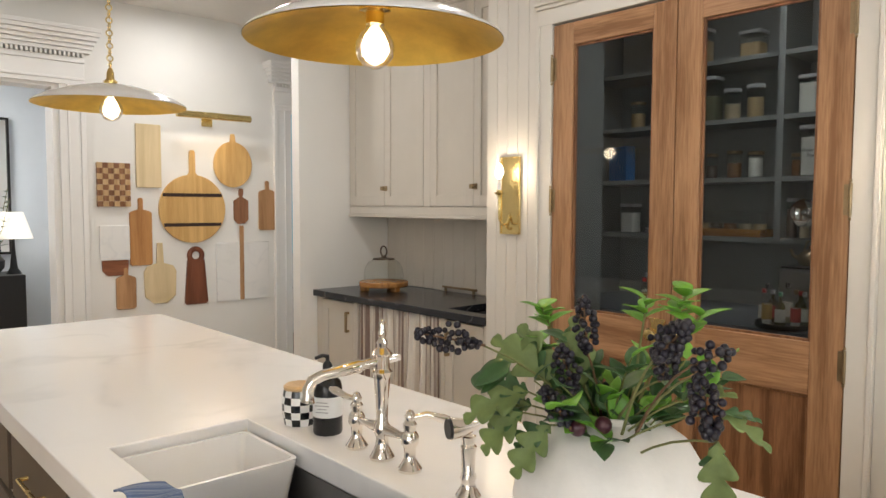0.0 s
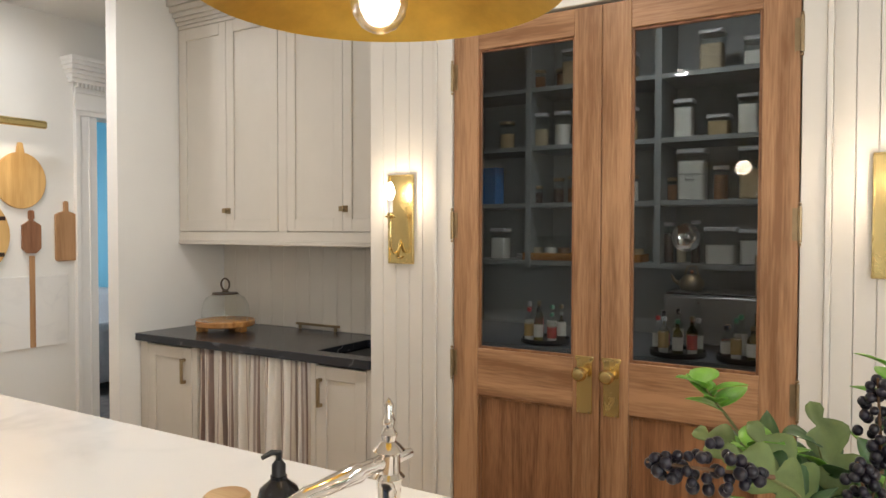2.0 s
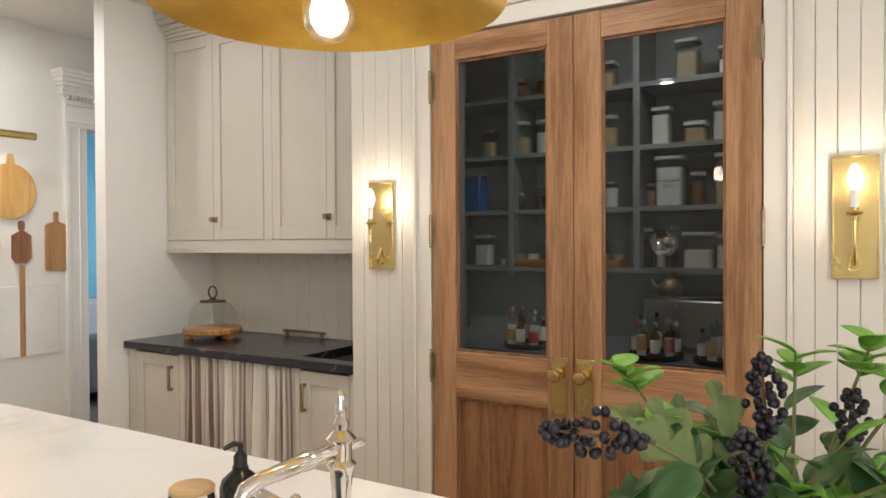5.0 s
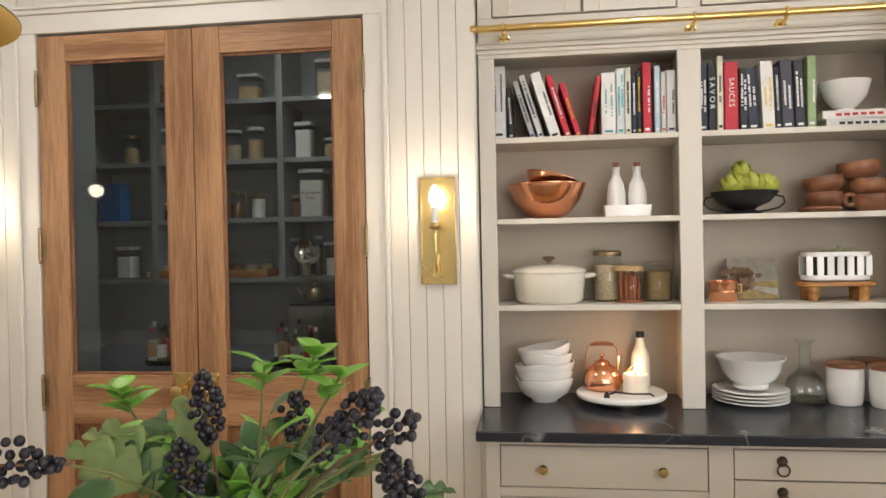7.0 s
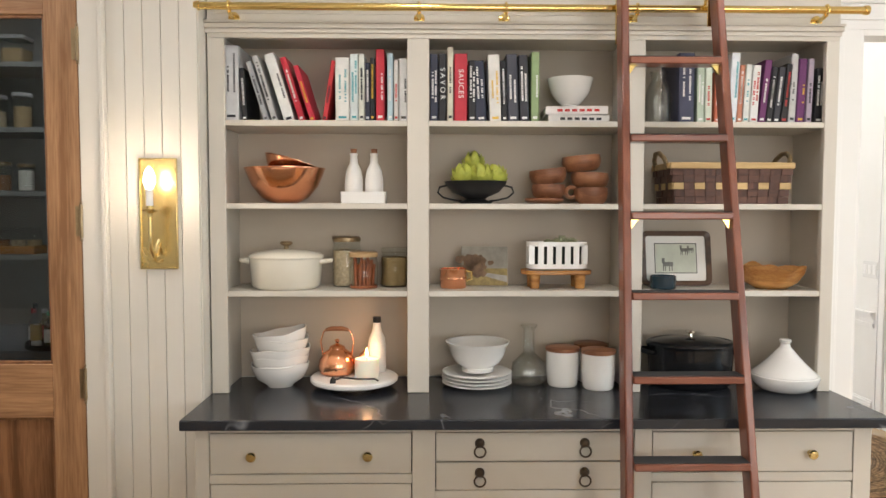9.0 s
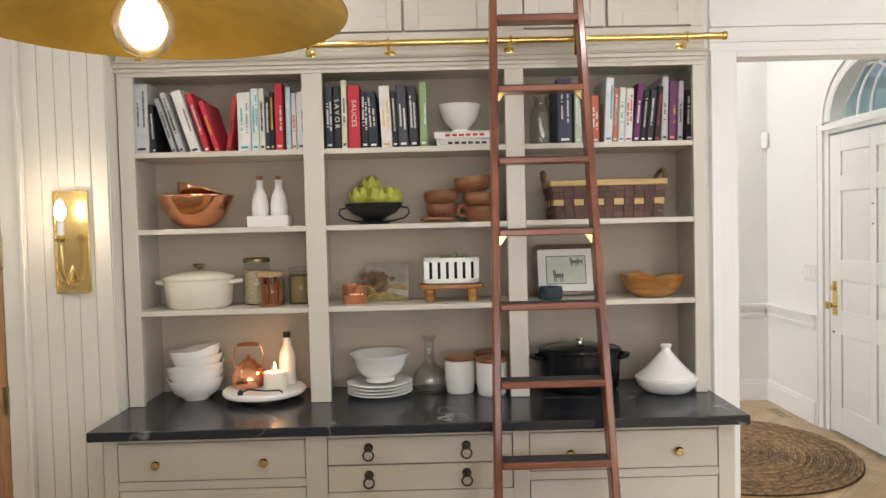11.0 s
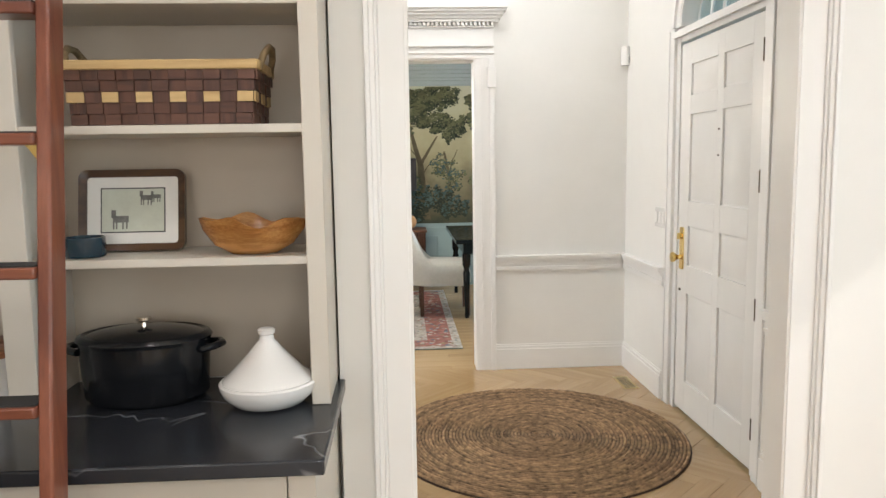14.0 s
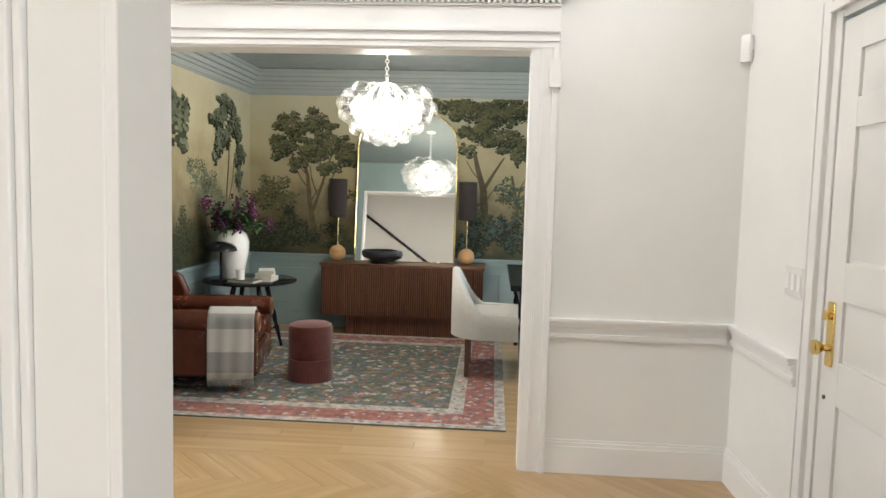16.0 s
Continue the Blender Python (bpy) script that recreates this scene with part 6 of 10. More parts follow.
clip_jar(2.95, -0.036, Z3, 0.050, 0.125, mat("brown_rice", (0.26, 0.18, 0.08), 0.9, var=0.35, scale=110), 0.85, GLASS, "glass jar of dried grain with a clear lid")
# bottom shelf, first bay
bp_ = [(0, 0), (0.046, 0), (0.048, 0.006), (0.086, 0.032), (0.101, 0.066), (0.105, 0.085), (0.101, 0.086), (0.080, 0.038), (0, 0.012)]
for i, (tl, sw, up_) in enumerate(((0, 1.0, 0.0), (-1, 0.98, 0.030), (-4, 1.04, 0.056), (-2, 0.93, 0.092), (-9, 0.93, 0.116))):
    bm = lathe(B(), [(r * sw, z) for r, z in bp_], 40)
    for v in bm.verts:
        a = math.atan2(v.co.y, v.co.x)
        k = max(0.0, v.co.z / 0.087) ** 2
        v.co.z += k * (0.004 * math.sin(2 * a + i) + 0.002 * math.sin(5 * a))
        v.co.x *= 1 + 0.02 * k * math.sin(3 * a + i)
    solo("white_bowl", bm, CERAMIC, "white ceramic bowl in a leaning stack", "bowl", pose(2.905, 0.380 - 0.003 * i, Z4 + up_, tl, 0, 0), "stacked white bowls")
st = thing("marble_cake_stand", "round white marble stand carrying a kettle and candle", "stand", (2.885, 0.108, Z4))
part("foot", lathe(B(), [(0, 0), (0.09, 0), (0.09, 0.012), (0.05, 0.02), (0, 0.02)], 36), BRONZE, st, "dark round foot")
part("plate", lathe(B(), [(0, 0.0205), (0.152, 0.0205), (0.158, 0.026), (0.158, 0.036), (0.153, 0.041), (0, 0.041)], 56), STONE_WHITE, st)
ZP = Z4 + 0.0415
ke = thing("copper_kettle", "polished copper kettle with a bowed handle", "kettle", (2.905, 0.172, ZP))
part("kettle_body", lathe(B(), [(0, 0), (0.052, 0), (0.064, 0.008), (0.069, 0.03), (0.064, 0.055), (0.048, 0.08), (0.030, 0.092), (0.028, 0.096), (0, 0.097)], 44), COPPER, ke)
part("kettle_lid", lathe(B(), [(0.030, 0.096), (0.026, 0.103), (0.012, 0.109), (0.006, 0.113), (0.006, 0.117), (0.009, 0.123), (0.005, 0.129), (0, 0.130)], 24), COPPER, ke)
part("spout", tube(B(), [(0, -0.055, 0.028), (0, -0.082, 0.045), (0, -0.093, 0.072), (0, -0.106, 0.086)], [0.015, 0.011, 0.008, 0.007], 12), COPPER, ke)
part("handle_arms", tube(B(), [(0, -0.052, 0.066), (0, -0.060, 0.12), (0, -0.05, 0.155), (0, -0.038, 0.163)], 0.0028, 8), COPPER, ke)
part("handle_arms", tube(B(), [(0, 0.052, 0.066), (0, 0.060, 0.12), (0, 0.05, 0.155), (0, 0.038, 0.163)], 0.0028, 8), COPPER, ke)
part("wooden_grip", tube(B(), [(0, -0.042, 0.162), (0, -0.02, 0.167), (0, 0.02, 0.167), (0, 0.042, 0.162)], [0.006, 0.0085, 0.0085, 0.006], 12), TEAK, ke, "dark wooden grip")
ca = thing("pillar_candle", "lit white candle on the marble stand", "candle", (2.86, 0.060, ZP))
WAX = mat("candle_wax", (0.80, 0.76, 0.66), 0.5, var=0.02)
WAX.node_tree.nodes["Principled BSDF"].inputs["Subsurface Weight"].default_value = 0.3
part("wax", lathe(B(), [(0, 0), (0.043, 0), (0.044, 0.004), (0.044, 0.060), (0.042, 0.066), (0.036, 0.064), (0, 0.058)], 36), WAX, ca)
part("wick", tube(B(), [(0, 0, 0.056), (0.001, 0, 0.072)], 0.0012, 6), BLACK_METAL, ca)
fl_ = part("flame", lathe(B(), [(0, 0.070), (0.004, 0.075), (0.0055, 0.082), (0.003, 0.094), (0, 0.104)], 12), mat("flame", (1, 0.7, 0.3), 0.5, var=0, bump=0, emit=(1.0, 0.62, 0.25), strength=25), ca, "small candle flame")
fl_.visible_shadow = False
ob_ = thing("ceramic_bottle", "cream ceramic bottle with a dark stopper", "bottle", (2.95, 0.030, ZP))
part("bottle_body", lathe(B(), [(0, 0), (0.032, 0), (0.034, 0.004), (0.033, 0.10), (0.030, 0.125), (0.018, 0.150), (0.014, 0.178), (0.015, 0.182), (0, 0.183)], 32), MATTE_CERAMIC, ob_)
part("stopper", lathe(B(), [(0, 0.183), (0.015, 0.183), (0.015, 0.204), (0, 0.205)], 18), BLACK_METAL, ob_)
sn = thing("candle_snuffer", "black metal candle snuffer lying on the stand", "snuffer", (2.765, 0.10, ZP))
part("rod", tube(B(), [(0.0, 0.065, 0.010), (0.005, 0.04, 0.018), (0.004, -0.02, 0.012), (0.0, -0.075, 0.014), (0.0, -0.088, 0.006)], 0.0032, 8), BLACK_METAL, sn)
part("bell", lathe(B(), [(0.011, 0), (0.009, 0.012), (0.003, 0.02), (0, 0.021)], 16, (0, 0.070, 0)), BLACK_METAL, sn)
# second bay
ab = thing("footed_iron_bowl", "black iron bowl with wire handles", "bowl", (2.92, -0.334, Z2))
part("bowl", lathe(B(), [(0, 0.0), (0.058, 0.0), (0.060, 0.006), (0.035, 0.016), (0.045, 0.024), (0.085, 0.042), (0.108, 0.068), (0.114, 0.080), (0.110, 0.081), (0.08, 0.048), (0, 0.030)], 44), BLACK_METAL, ab)
for s in (1, -1):
    part("wire_handle", tube(B(), [(0, 0.105 * s, 0.066), (0, 0.132 * s, 0.060), (0, 0.138 * s, 0.040), (0, 0.118 * s, 0.022), (0, 0.075 * s, 0.012), (0, 0.05 * s, 0.010)], 0.0035, 8), BLACK_METAL, ab)
ARTI = mat("artichoke_green", (0.42, 0.45, 0.075), 0.5, var=0.25, scale=30)


def artichoke(x, y, z, r, tilt):
    bm = B()
    for ringi in range(6):
        ph = radians(-35 + 24 * ringi)
        n = 9 - ringi
        for k in range(n):
            a = 2 * math.pi * (k + 0.5 * (ringi % 2)) / n
            c = Vector((math.cos(ph) * math.cos(a), math.cos(ph) * math.sin(a), math.sin(ph))) * r * 0.86
            nrm = c.normalized()
            upv = Vector((-math.sin(ph) * math.cos(a), -math.sin(ph) * math.sin(a), math.cos(ph)))
            sd = nrm.cross(upv)
            w = r * 0.46
            p = [c - upv * w * 0.8 - sd * w * 0.6, c - upv * w * 0.8 + sd * w * 0.6, c + sd * w * 0.7 + nrm * r * 0.10, c + upv * w * 0.95 + nrm * r * 0.34, c - sd * w * 0.7 + nrm * r * 0.10, c + nrm * r * 0.2]
            v = [bm.verts.new(q) for q in p]
            for f in ((0, 1, 5), (1, 2, 5), (2, 3, 5), (3, 4, 5), (4, 0, 5)):
                bm.faces.new([v[i] for i in f])
    ball(bm, (0, 0, 0), r * 0.88, 12)
    return solo("artichoke", bm, ARTI, "fresh green artichoke piled in an iron bowl", "vegetable", pose(x, y, z, tilt, tilt * 0.6, tilt * 3), "artichokes in the bowl")


for x, y, z, r, tl in ((2.875, -0.285, 0.098, 0.039, 20), (2.87, -0.35, 0.100, 0.040, -25), (2.90, -0.405, 0.098, 0.039, 30), (2.955, -0.385, 0.098, 0.040, -15), (2.96, -0.30, 0.098, 0.040, 10), (2.915, -0.325, 0.146, 0.038, 12)):
    artichoke(x, y, Z2 + z, r, tl)


def wooden_bowl(x, y, z, r, h, tilt, label="rough wooden bowl in a stack", handle=False):
    t = thing("wooden_bowl", label, "bowl", pose(x, y, z, tilt, 0, 0), "stacked wooden bowls")
    part("bowl", lathe(B(), [(0, 0), (r * 0.72, 0), (r * 0.92, h * 0.25), (r, h * 0.62), (r * 0.97, h), (r * 0.88, h), (r * 0.85, h * 0.5), (0, h * 0.2)], 36), TEAK, t)
    if handle:
        part("handle", ring(B(), (0, r + 0.010, h * 0.72), 0.019, 0.0075, "x", 20, 8), TEAK, t)
    return t


wooden_bowl(2.92, -0.585, Z2, 0.072, 0.020, 0, "flat wooden dish under a stack")
wooden_bowl(2.92, -0.600, Z2 + 0.0205, 0.062, 0.050, 0)
wooden_bowl(2.92, -0.602, Z2 + 0.071, 0.068, 0.055, -7)
wooden_bowl(2.90, -0.752, Z2, 0.062, 0.058, 0, "wooden cup with a round handle", True)
wooden_bowl(2.93, -0.752, Z2 + 0.0585, 0.070, 0.055, 3)
wooden_bowl(2.93, -0.725, Z2 + 0.119, 0.072, 0.056, -5)
cm = thing("copper_mug", "small hammered copper pot with a handle", "pot", (2.90, -0.252, Z3))
part("pot_body", lathe(B(), [(0, 0), (0.045, 0), (0.048, 0.004), (0.048, 0.066), (0.051, 0.070), (0.046, 0.071), (0.044, 0.01), (0, 0.008)], 36), COPPER, cm)
part("band", lathe(B(), [(0.0482, 0.03), (0.0495, 0.033), (0.0495, 0.038), (0.0482, 0.041)], 36), COPPER, cm)
part("handle", tube(B(), [(0.02, -0.046, 0.06), (0.02, -0.068, 0.055), (0.02, -0.068, 0.03), (0.02, -0.046, 0.022)], 0.004, 8), BRASS, cm)
# small unframed landscape painting
SKYP, FIELD, BUSH, PATHP = mat("painted_sky", (0.30, 0.28, 0.24), 0.6, var=0.2, scale=30), mat("painted_field", (0.26, 0.19, 0.07), 0.6, var=0.35, scale=50), mat("painted_bushes", (0.17, 0.10, 0.055), 0.6, var=0.4, scale=60), mat("painted_path", (0.32, 0.30, 0.27), 0.6, var=0.2, scale=40)
pa = thing("landscape_painting", "small unframed landscape painting leaning on the shelf back", "painting", pose(2.955, -0.372, Z3 + 0.001, 0, 12, 0))
part("canvas", box(B(), 0, 0.015, -0.086, 0.086, 0, 0.148), SKYP, pa)
part("painted_ground", box(B(), -0.0006, -0.0001, -0.085, 0.085, 0.001, 0.065), FIELD, pa)
def blob_patch(seed, y0, z0, ry, rz, n):
    g = random.Random(seed)
    bm = B()
    for k in range(n):
        c = (g.gauss(y0, ry * 0.5), g.gauss(z0, rz * 0.5))
        r = min(ry, rz) * g.uniform(0.25, 0.5)
        vs = [bm.verts.new((-0.0012 - 0.0002 * (k % 4), c[0] + r * g.uniform(0.7, 1.2) * math.cos(a * math.pi / 4), c[1] + r * g.uniform(0.6, 1.1) * math.sin(a * math.pi / 4))) for a in range(8)]
        bm.faces.new(vs)
    return bm
part("painted_trees", blob_patch(3, 0.035, 0.075, 0.05, 0.04, 40), BUSH, pa)
part("painted_river", prism(B(), [(-0.084, 0.012), (-0.02, 0.03), (0.02, 0.045), (0.0, 0.05), (-0.05, 0.042), (-0.084, 0.038)], -0.0012, -0.0008, "x"), PATHP, pa)
# slotted white planter on a wooden riser
ri = thing("wooden_riser", "small oblong wooden riser under a planter", "stand", (2.91, -0.628, Z3))
part("top", prism(B(), rounded(0.13, 0.255, 0.05), 0.050, 0.066, "z"), OLIVE_WOOD, ri, bevel=0.004)
for dx in (-0.035, 0.035):
    for dy in (-0.082, 0.082):
        part("leg", lathe(B(), [(0, 0), (0.017, 0), (0.021, 0.05), (0, 0.05)], 16, (dx, dy, 0)), OLIVE_WOOD, ri)
pl_ = thing("slotted_planter", "white ceramic planter with tall slots, holding a succulent", "planter", (2.91, -0.630, Z3 + 0.0665))
L_, D_ = 0.222, 0.11
part("base", loft(B(), [(rounded(D_ - 0.02, L_ - 0.02, 0.04), 0), (rounded(D_, L_, 0.05), 0.006), (rounded(D_, L_, 0.05), 0.014)]), CERAMIC, pl_)
bm = B()
def band(bm, z0, z1, t=0.007):
    o = rounded(D_, L_, 0.05, 6)
    i = rounded(D_ - 2 * t, L_ - 2 * t, 0.05 - t, 6)
    vo = [[bm.verts.new((a, b, z)) for a, b in o] for z in (z0, z1)]
    vi = [[bm.verts.new((a, b, z)) for a, b in i] for z in (z0, z1)]
    n = len(o)
    for k in range(n):
        j = (k + 1) % n
        bm.faces.new((vo[0][k], vo[0][j], vo[1][j], vo[1][k]))
        bm.faces.new((vi[0][j], vi[0][k], vi[1][k], vi[1][j]))
        bm.faces.new((vo[1][k], vo[1][j], vi[1][j], vi[1][k]))
        bm.faces.new((vo[0][j], vo[0][k], vi[0][k], vi[0][j]))
band(bm, 0.014, 0.022)
band(bm, 0.086, 0.102)
part("rim", bm, CERAMIC, pl_)
for i in range(7):
    y = -0.096 + 0.032 * i
    for x in (-D_ / 2 + 0.0035, D_ / 2 - 0.0035):
        xx = x * (0.72 if abs(y) > 0.09 else (0.93 if abs(y) > 0.06 else 1))
        part("slat", box(B(), xx - 0.0035, xx + 0.0035, y - 0.0105, y + 0.0105, 0.020, 0.090), CERAMIC, pl_, bevel=0.001)
part("dark_pot", loft(B(), [(rounded(0.07, 0.175, 0.03), 0.015), (rounded(0.075, 0.18, 0.03), 0.088)]), mat("dark_soil", (0.03, 0.035, 0.03), 0.9), pl_)
SUCC = mat("succulent_green", (0.38, 0.40, 0.26), 0.6, var=0.3, scale=40)
bm = B()
for cx, cy, rr in ((0, -0.02, 0.034), (-0.01, -0.055, 0.026), (0.01, 0.03, 0.02), (-0.015, 0.005, 0.022)):
    for q in range(3):
        for k in range(8):
            a = k * math.pi / 4 + q * 0.4
            el = radians(20 + 25 * q)
            d = Vector((math.cos(a) * math.cos(el), math.sin(a) * math.cos(el), math.sin(el)))
            tube(bm, [Vector((cx, cy, 0.092)), Vector((cx, cy, 0.092)) + d * rr * 0.6, Vector((cx, cy, 0.092)) + d * rr], [0.004, 0.006, 0.001], 5)
part("succulent", bm, SUCC, pl_, "grey-green succulent rosettes")
# bottom shelf, second bay
for i in range(4):
    solo("dinner_plate", lathe(B(), [(0, 0), (0.070, 0), (0.074, 0.003), (0.124, 0.012), (0.128, 0.015), (0.124, 0.017), (0.07, 0.008), (0, 0.006)], 48), CERAMIC, "white plate in a short stack", "plate", (2.90, -0.340, Z4 + 0.0125 * i), "stacked plates")
solo("serving_bowl", lathe(B(), [(0, 0), (0.058, 0), (0.060, 0.010), (0.056, 0.016), (0.082, 0.034), (0.098, 0.062), (0.105, 0.092), (0.116, 0.104), (0.117, 0.109), (0.109, 0.107), (0.099, 0.09), (0.09, 0.058), (0.07, 0.036), (0, 0.026)], 52), CERAMIC, "pale footed serving bowl on the plates", "bowl", (2.90, -0.342, Z4 + 0.0545))
solo("glass_carafe", lathe(B(), [(0, 0.004), (0.054, 0.004), (0.064, 0.016), (0.068, 0.045), (0.060, 0.080), (0.034, 0.106), (0.021, 0.118), (0.020, 0.205), (0.031, 0.216), (0.031, 0.222), (0.018, 0.205), (0.018, 0.118), (0.032, 0.106), (0.057, 0.079), (0.065, 0.044), (0.060, 0.018), (0, 0.014)], 40), CARAFE_GLASS, "clear glass carafe with a long neck", "carafe", (2.93, -0.535, Z4 - 0.003))


def lidded(x, y):
    t = thing("ceramic_canister", "white ceramic canister with a dark wooden lid", "canister", (x, y, Z4), "white canisters")
    part("canister_body", lathe(B(), [(0, 0), (0.050, 0), (0.055, 0.008), (0.060, 0.06), (0.060, 0.128), (0, 0.128)], 40), CERAMIC, t)
    part("lid", lathe(B(), [(0, 0.1285), (0.062, 0.1285), (0.063, 0.133), (0.062, 0.141), (0.05, 0.144), (0, 0.145)], 40), TEAK, t)
    return t


lidded(2.90, -0.655)
lidded(2.85, -0.775)
lidded(2.975, -0.775)
# third bay: basket
bs = thing("woven_basket", "brown woven splint basket with pale checks and rope handles", "basket", (2.905, -1.228, Z2))
SPLINT, SPLINT2 = wood("dark_splint", (0.055, 0.022, 0.014), (0.12, 0.05, 0.032), "Z", 0.5, 20), wood("dark_splint_flat", (0.06, 0.025, 0.016), (0.13, 0.055, 0.035), "Y", 0.5, 20)
PALE_SPLINT = wood("pale_splint", (0.45, 0.30, 0.13), (0.62, 0.45, 0.22), "Y", 0.55, 18)
BL, BD, BH = 0.215, 0.10, 0.125
part("inner", loft(B(), [(rounded(2 * BD - 0.03, 2 * BL - 0.05, 0.02), 0.002), (rounded(2 * BD - 0.012, 2 * BL - 0.012, 0.02), BH - 0.004), (rounded(2 * BD - 0.022, 2 * BL - 0.022, 0.02), BH - 0.004), (rounded(2 * BD - 0.04, 2 * BL - 0.06, 0.02), 0.01)]), SPLINT, bs)
NCOL, NROW = 11, 5
def weave(face):
    length = 2 * BL if face in "fb" else 2 * BD
    nc = NCOL if face in "fb" else 5
    for r in range(NROW):
        for c in range(nc):
            over = (r + c) % 2 == 0
            z0, z1 = BH * r / NROW + 0.001, BH * (r + 1) / NROW - 0.001
            f = 0.93 + 0.07 * (r + 0.5) / NROW
            a = (-length / 2 + length * c / nc) * f + 0.001
            b = (-length / 2 + length * (c + 1) / nc) * f - 0.001
            dd = (0.004 if over else 0.0015)
            m = SPLINT if not over else SPLINT2
            if r == 2 and over:
                m = PALE_SPLINT
            half = (BD if face in "fb" else BL) * f
            bm = B()
            if face == "f":
                box(bm, -half - dd, -half, a, b, z0, z1)
            elif face == "b":
                box(bm, half, half + dd, a, b, z0, z1)
            elif face == "l":
                box(bm, a, b, half, half + dd, z0, z1)
            else:
                box(bm, a, b, -half - dd, -half, z0, z1)
            part("splint", bm, m, bs)
for face in "fblr":
    weave(face)
bm = B()
for a in ((-BD - 0.008, -BD + 0.004, -BL - 0.006, BL + 0.006), (BD - 0.004, BD + 0.008, -BL - 0.006, BL + 0.006), (-BD + 0.004, BD - 0.004, BL - 0.004, BL + 0.008), (-BD + 0.004, BD - 0.004, -BL - 0.008, -BL + 0.004)):
    box(bm, *a, BH - 0.002, BH + 0.020)
part("rim", bm, PALE_SPLINT, bs, "pale wooden rim band", bevel=0.003)
ROPE = mat("seagrass_rope", (0.24, 0.17, 0.09), 0.8, var=0.3, scale=60, bump=0.1, bscale=200)
for s in (1, -1):
    part("rope_handle", tube(B(), [(-0.07, BL * s, BH), (-0.055, (BL + 0.012) * s, BH + 0.038), (-0.02, (BL + 0.018) * s, BH + 0.058), (0.02, (BL + 0.018) * s, BH + 0.058), (0.055, (BL + 0.012) * s, BH + 0.038), (0.07, BL * s, BH)], 0.0085, 10), ROPE, bs, "twisted rope handle")
# framed print with dogs, small dish
fr2 = thing("framed_print", "small framed dog print leaning on the shelf back", "picture frame", pose(2.955, -1.090, Z3 + 0.001, 0, 10, 0))
bm = B()
o_, i_ = rounded(0.262, 0.205, 0.022, 5, 0, 0.1025), rounded(0.226, 0.169, 0.010, 5, 0, 0.1025)
vo = [[bm.verts.new((x, a, b)) for a, b in o_] for x in (-0.016, 0.0)]
vi = [[bm.verts.new((x, a, b)) for a, b in i_] for x in (-0.010, 0.0)]
n = len(o_)
for k in range(n):
    j = (k + 1) % n
    bm.faces.new((vo[0][k], vo[0][j], vo[1][j], vo[1][k]))
    bm.faces.new((vo[0][j], vo[0][k], vi[0][k], vi[0][j]))
    bm.faces.new((vi[0][j], vi[0][k], vi[1][k], vi[1][j]))
    bm.faces.new((vo[1][k], vo[1][j], vi[1][j], vi[1][k]))
bmesh.ops.recalc_face_normals(bm, faces=bm.faces[:])
part("frame", bm, wood("dark_frame_wood", (0.03, 0.016, 0.010), (0.09, 0.045, 0.022), "Y", 0.3, 20), fr2, "dark brown frame with rounded corners")
part("mat_board", box(B(), -0.005, -0.001, -0.113, 0.113, 0.018, 0.187), mat("white_mat_board", (0.76, 0.75, 0.72), 0.8), fr2, "white mat board")
part("print_border", box(B(), -0.0056, -0.005, -0.080, 0.080, 0.046, 0.160), PRINT_K, fr2)
part("print_paper", box(B(), -0.0062, -0.0056, -0.077, 0.077, 0.049, 0.157), mat("print_paper", (0.55, 0.58, 0.50), 0.8, var=0.06, scale=30), fr2)
GREY_INK = mat("grey_ink", (0.16, 0.16, 0.15), 0.8, var=0.3, scale=90)
def dog(bm, y, z, s):
    box(bm, -0.0068, -0.0063, y - 0.020 * s, y + 0.012 * s, z, z + 0.014 * s)
    box(bm, -0.0068, -0.0063, y + 0.006 * s, y + 0.015 * s, z + 0.010 * s, z + 0.026 * s)
    for q in (-0.018, -0.010, 0.003, 0.009):
        box(bm, -0.0068, -0.0063, y + q * s, y + (q + 0.003) * s, z - 0.014 * s, z)
bm = B()
dog(bm, 0.035, 0.072, 1.2)
part("drawn_dog", bm, GREY_INK, fr2)
bm = B()
dog(bm, -0.030, 0.128, 0.9)
dog(bm, -0.055, 0.132, 0.7)
part("drawn_dog", bm, GREY_INK, fr2)
gd = thing("dark_glass_votive", "small dark blue glass dish in front of the print", "dish", (2.865, -1.010, Z3 + 0.001))
part("dish", lathe(B(), [(0, 0), (0.044, 0), (0.046, 0.004), (0.046, 0.046), (0.043, 0.047), (0.041, 0.008), (0, 0.006)], 30), mat("dark_blue_glass", (0.012, 0.035, 0.055), 0.08, var=0.05, coat=0.5), gd)
# live-edge wooden bowl
bm = B()
lathe(bm, [(0, 0), (0.05, 0.0), (0.085, 0.022), (0.106, 0.055), (0.112, 0.078), (0.105, 0.079), (0.09, 0.04), (0.05, 0.016), (0, 0.012)], 48, sx=0.72)
for v in bm.verts:
    a = math.atan2(v.co.y, v.co.x)
    k = v.co.z / 0.08
    v.co.z += k * k * (0.007 * math.sin(3 * a + 0.5) + 0.006 * math.sin(5 * a) + 0.010 * max(0, math.sin(a)))
    s = 1 + 0.05 * k * math.sin(4 * a + 1)
    v.co.x *= s * 1.1
    v.co.y *= s * 1.1
solo("root_wood_bowl", bm, OLIVE_WOOD, "wavy-edged polished root wood bowl", "bowl", (2.872, -1.408, Z3))
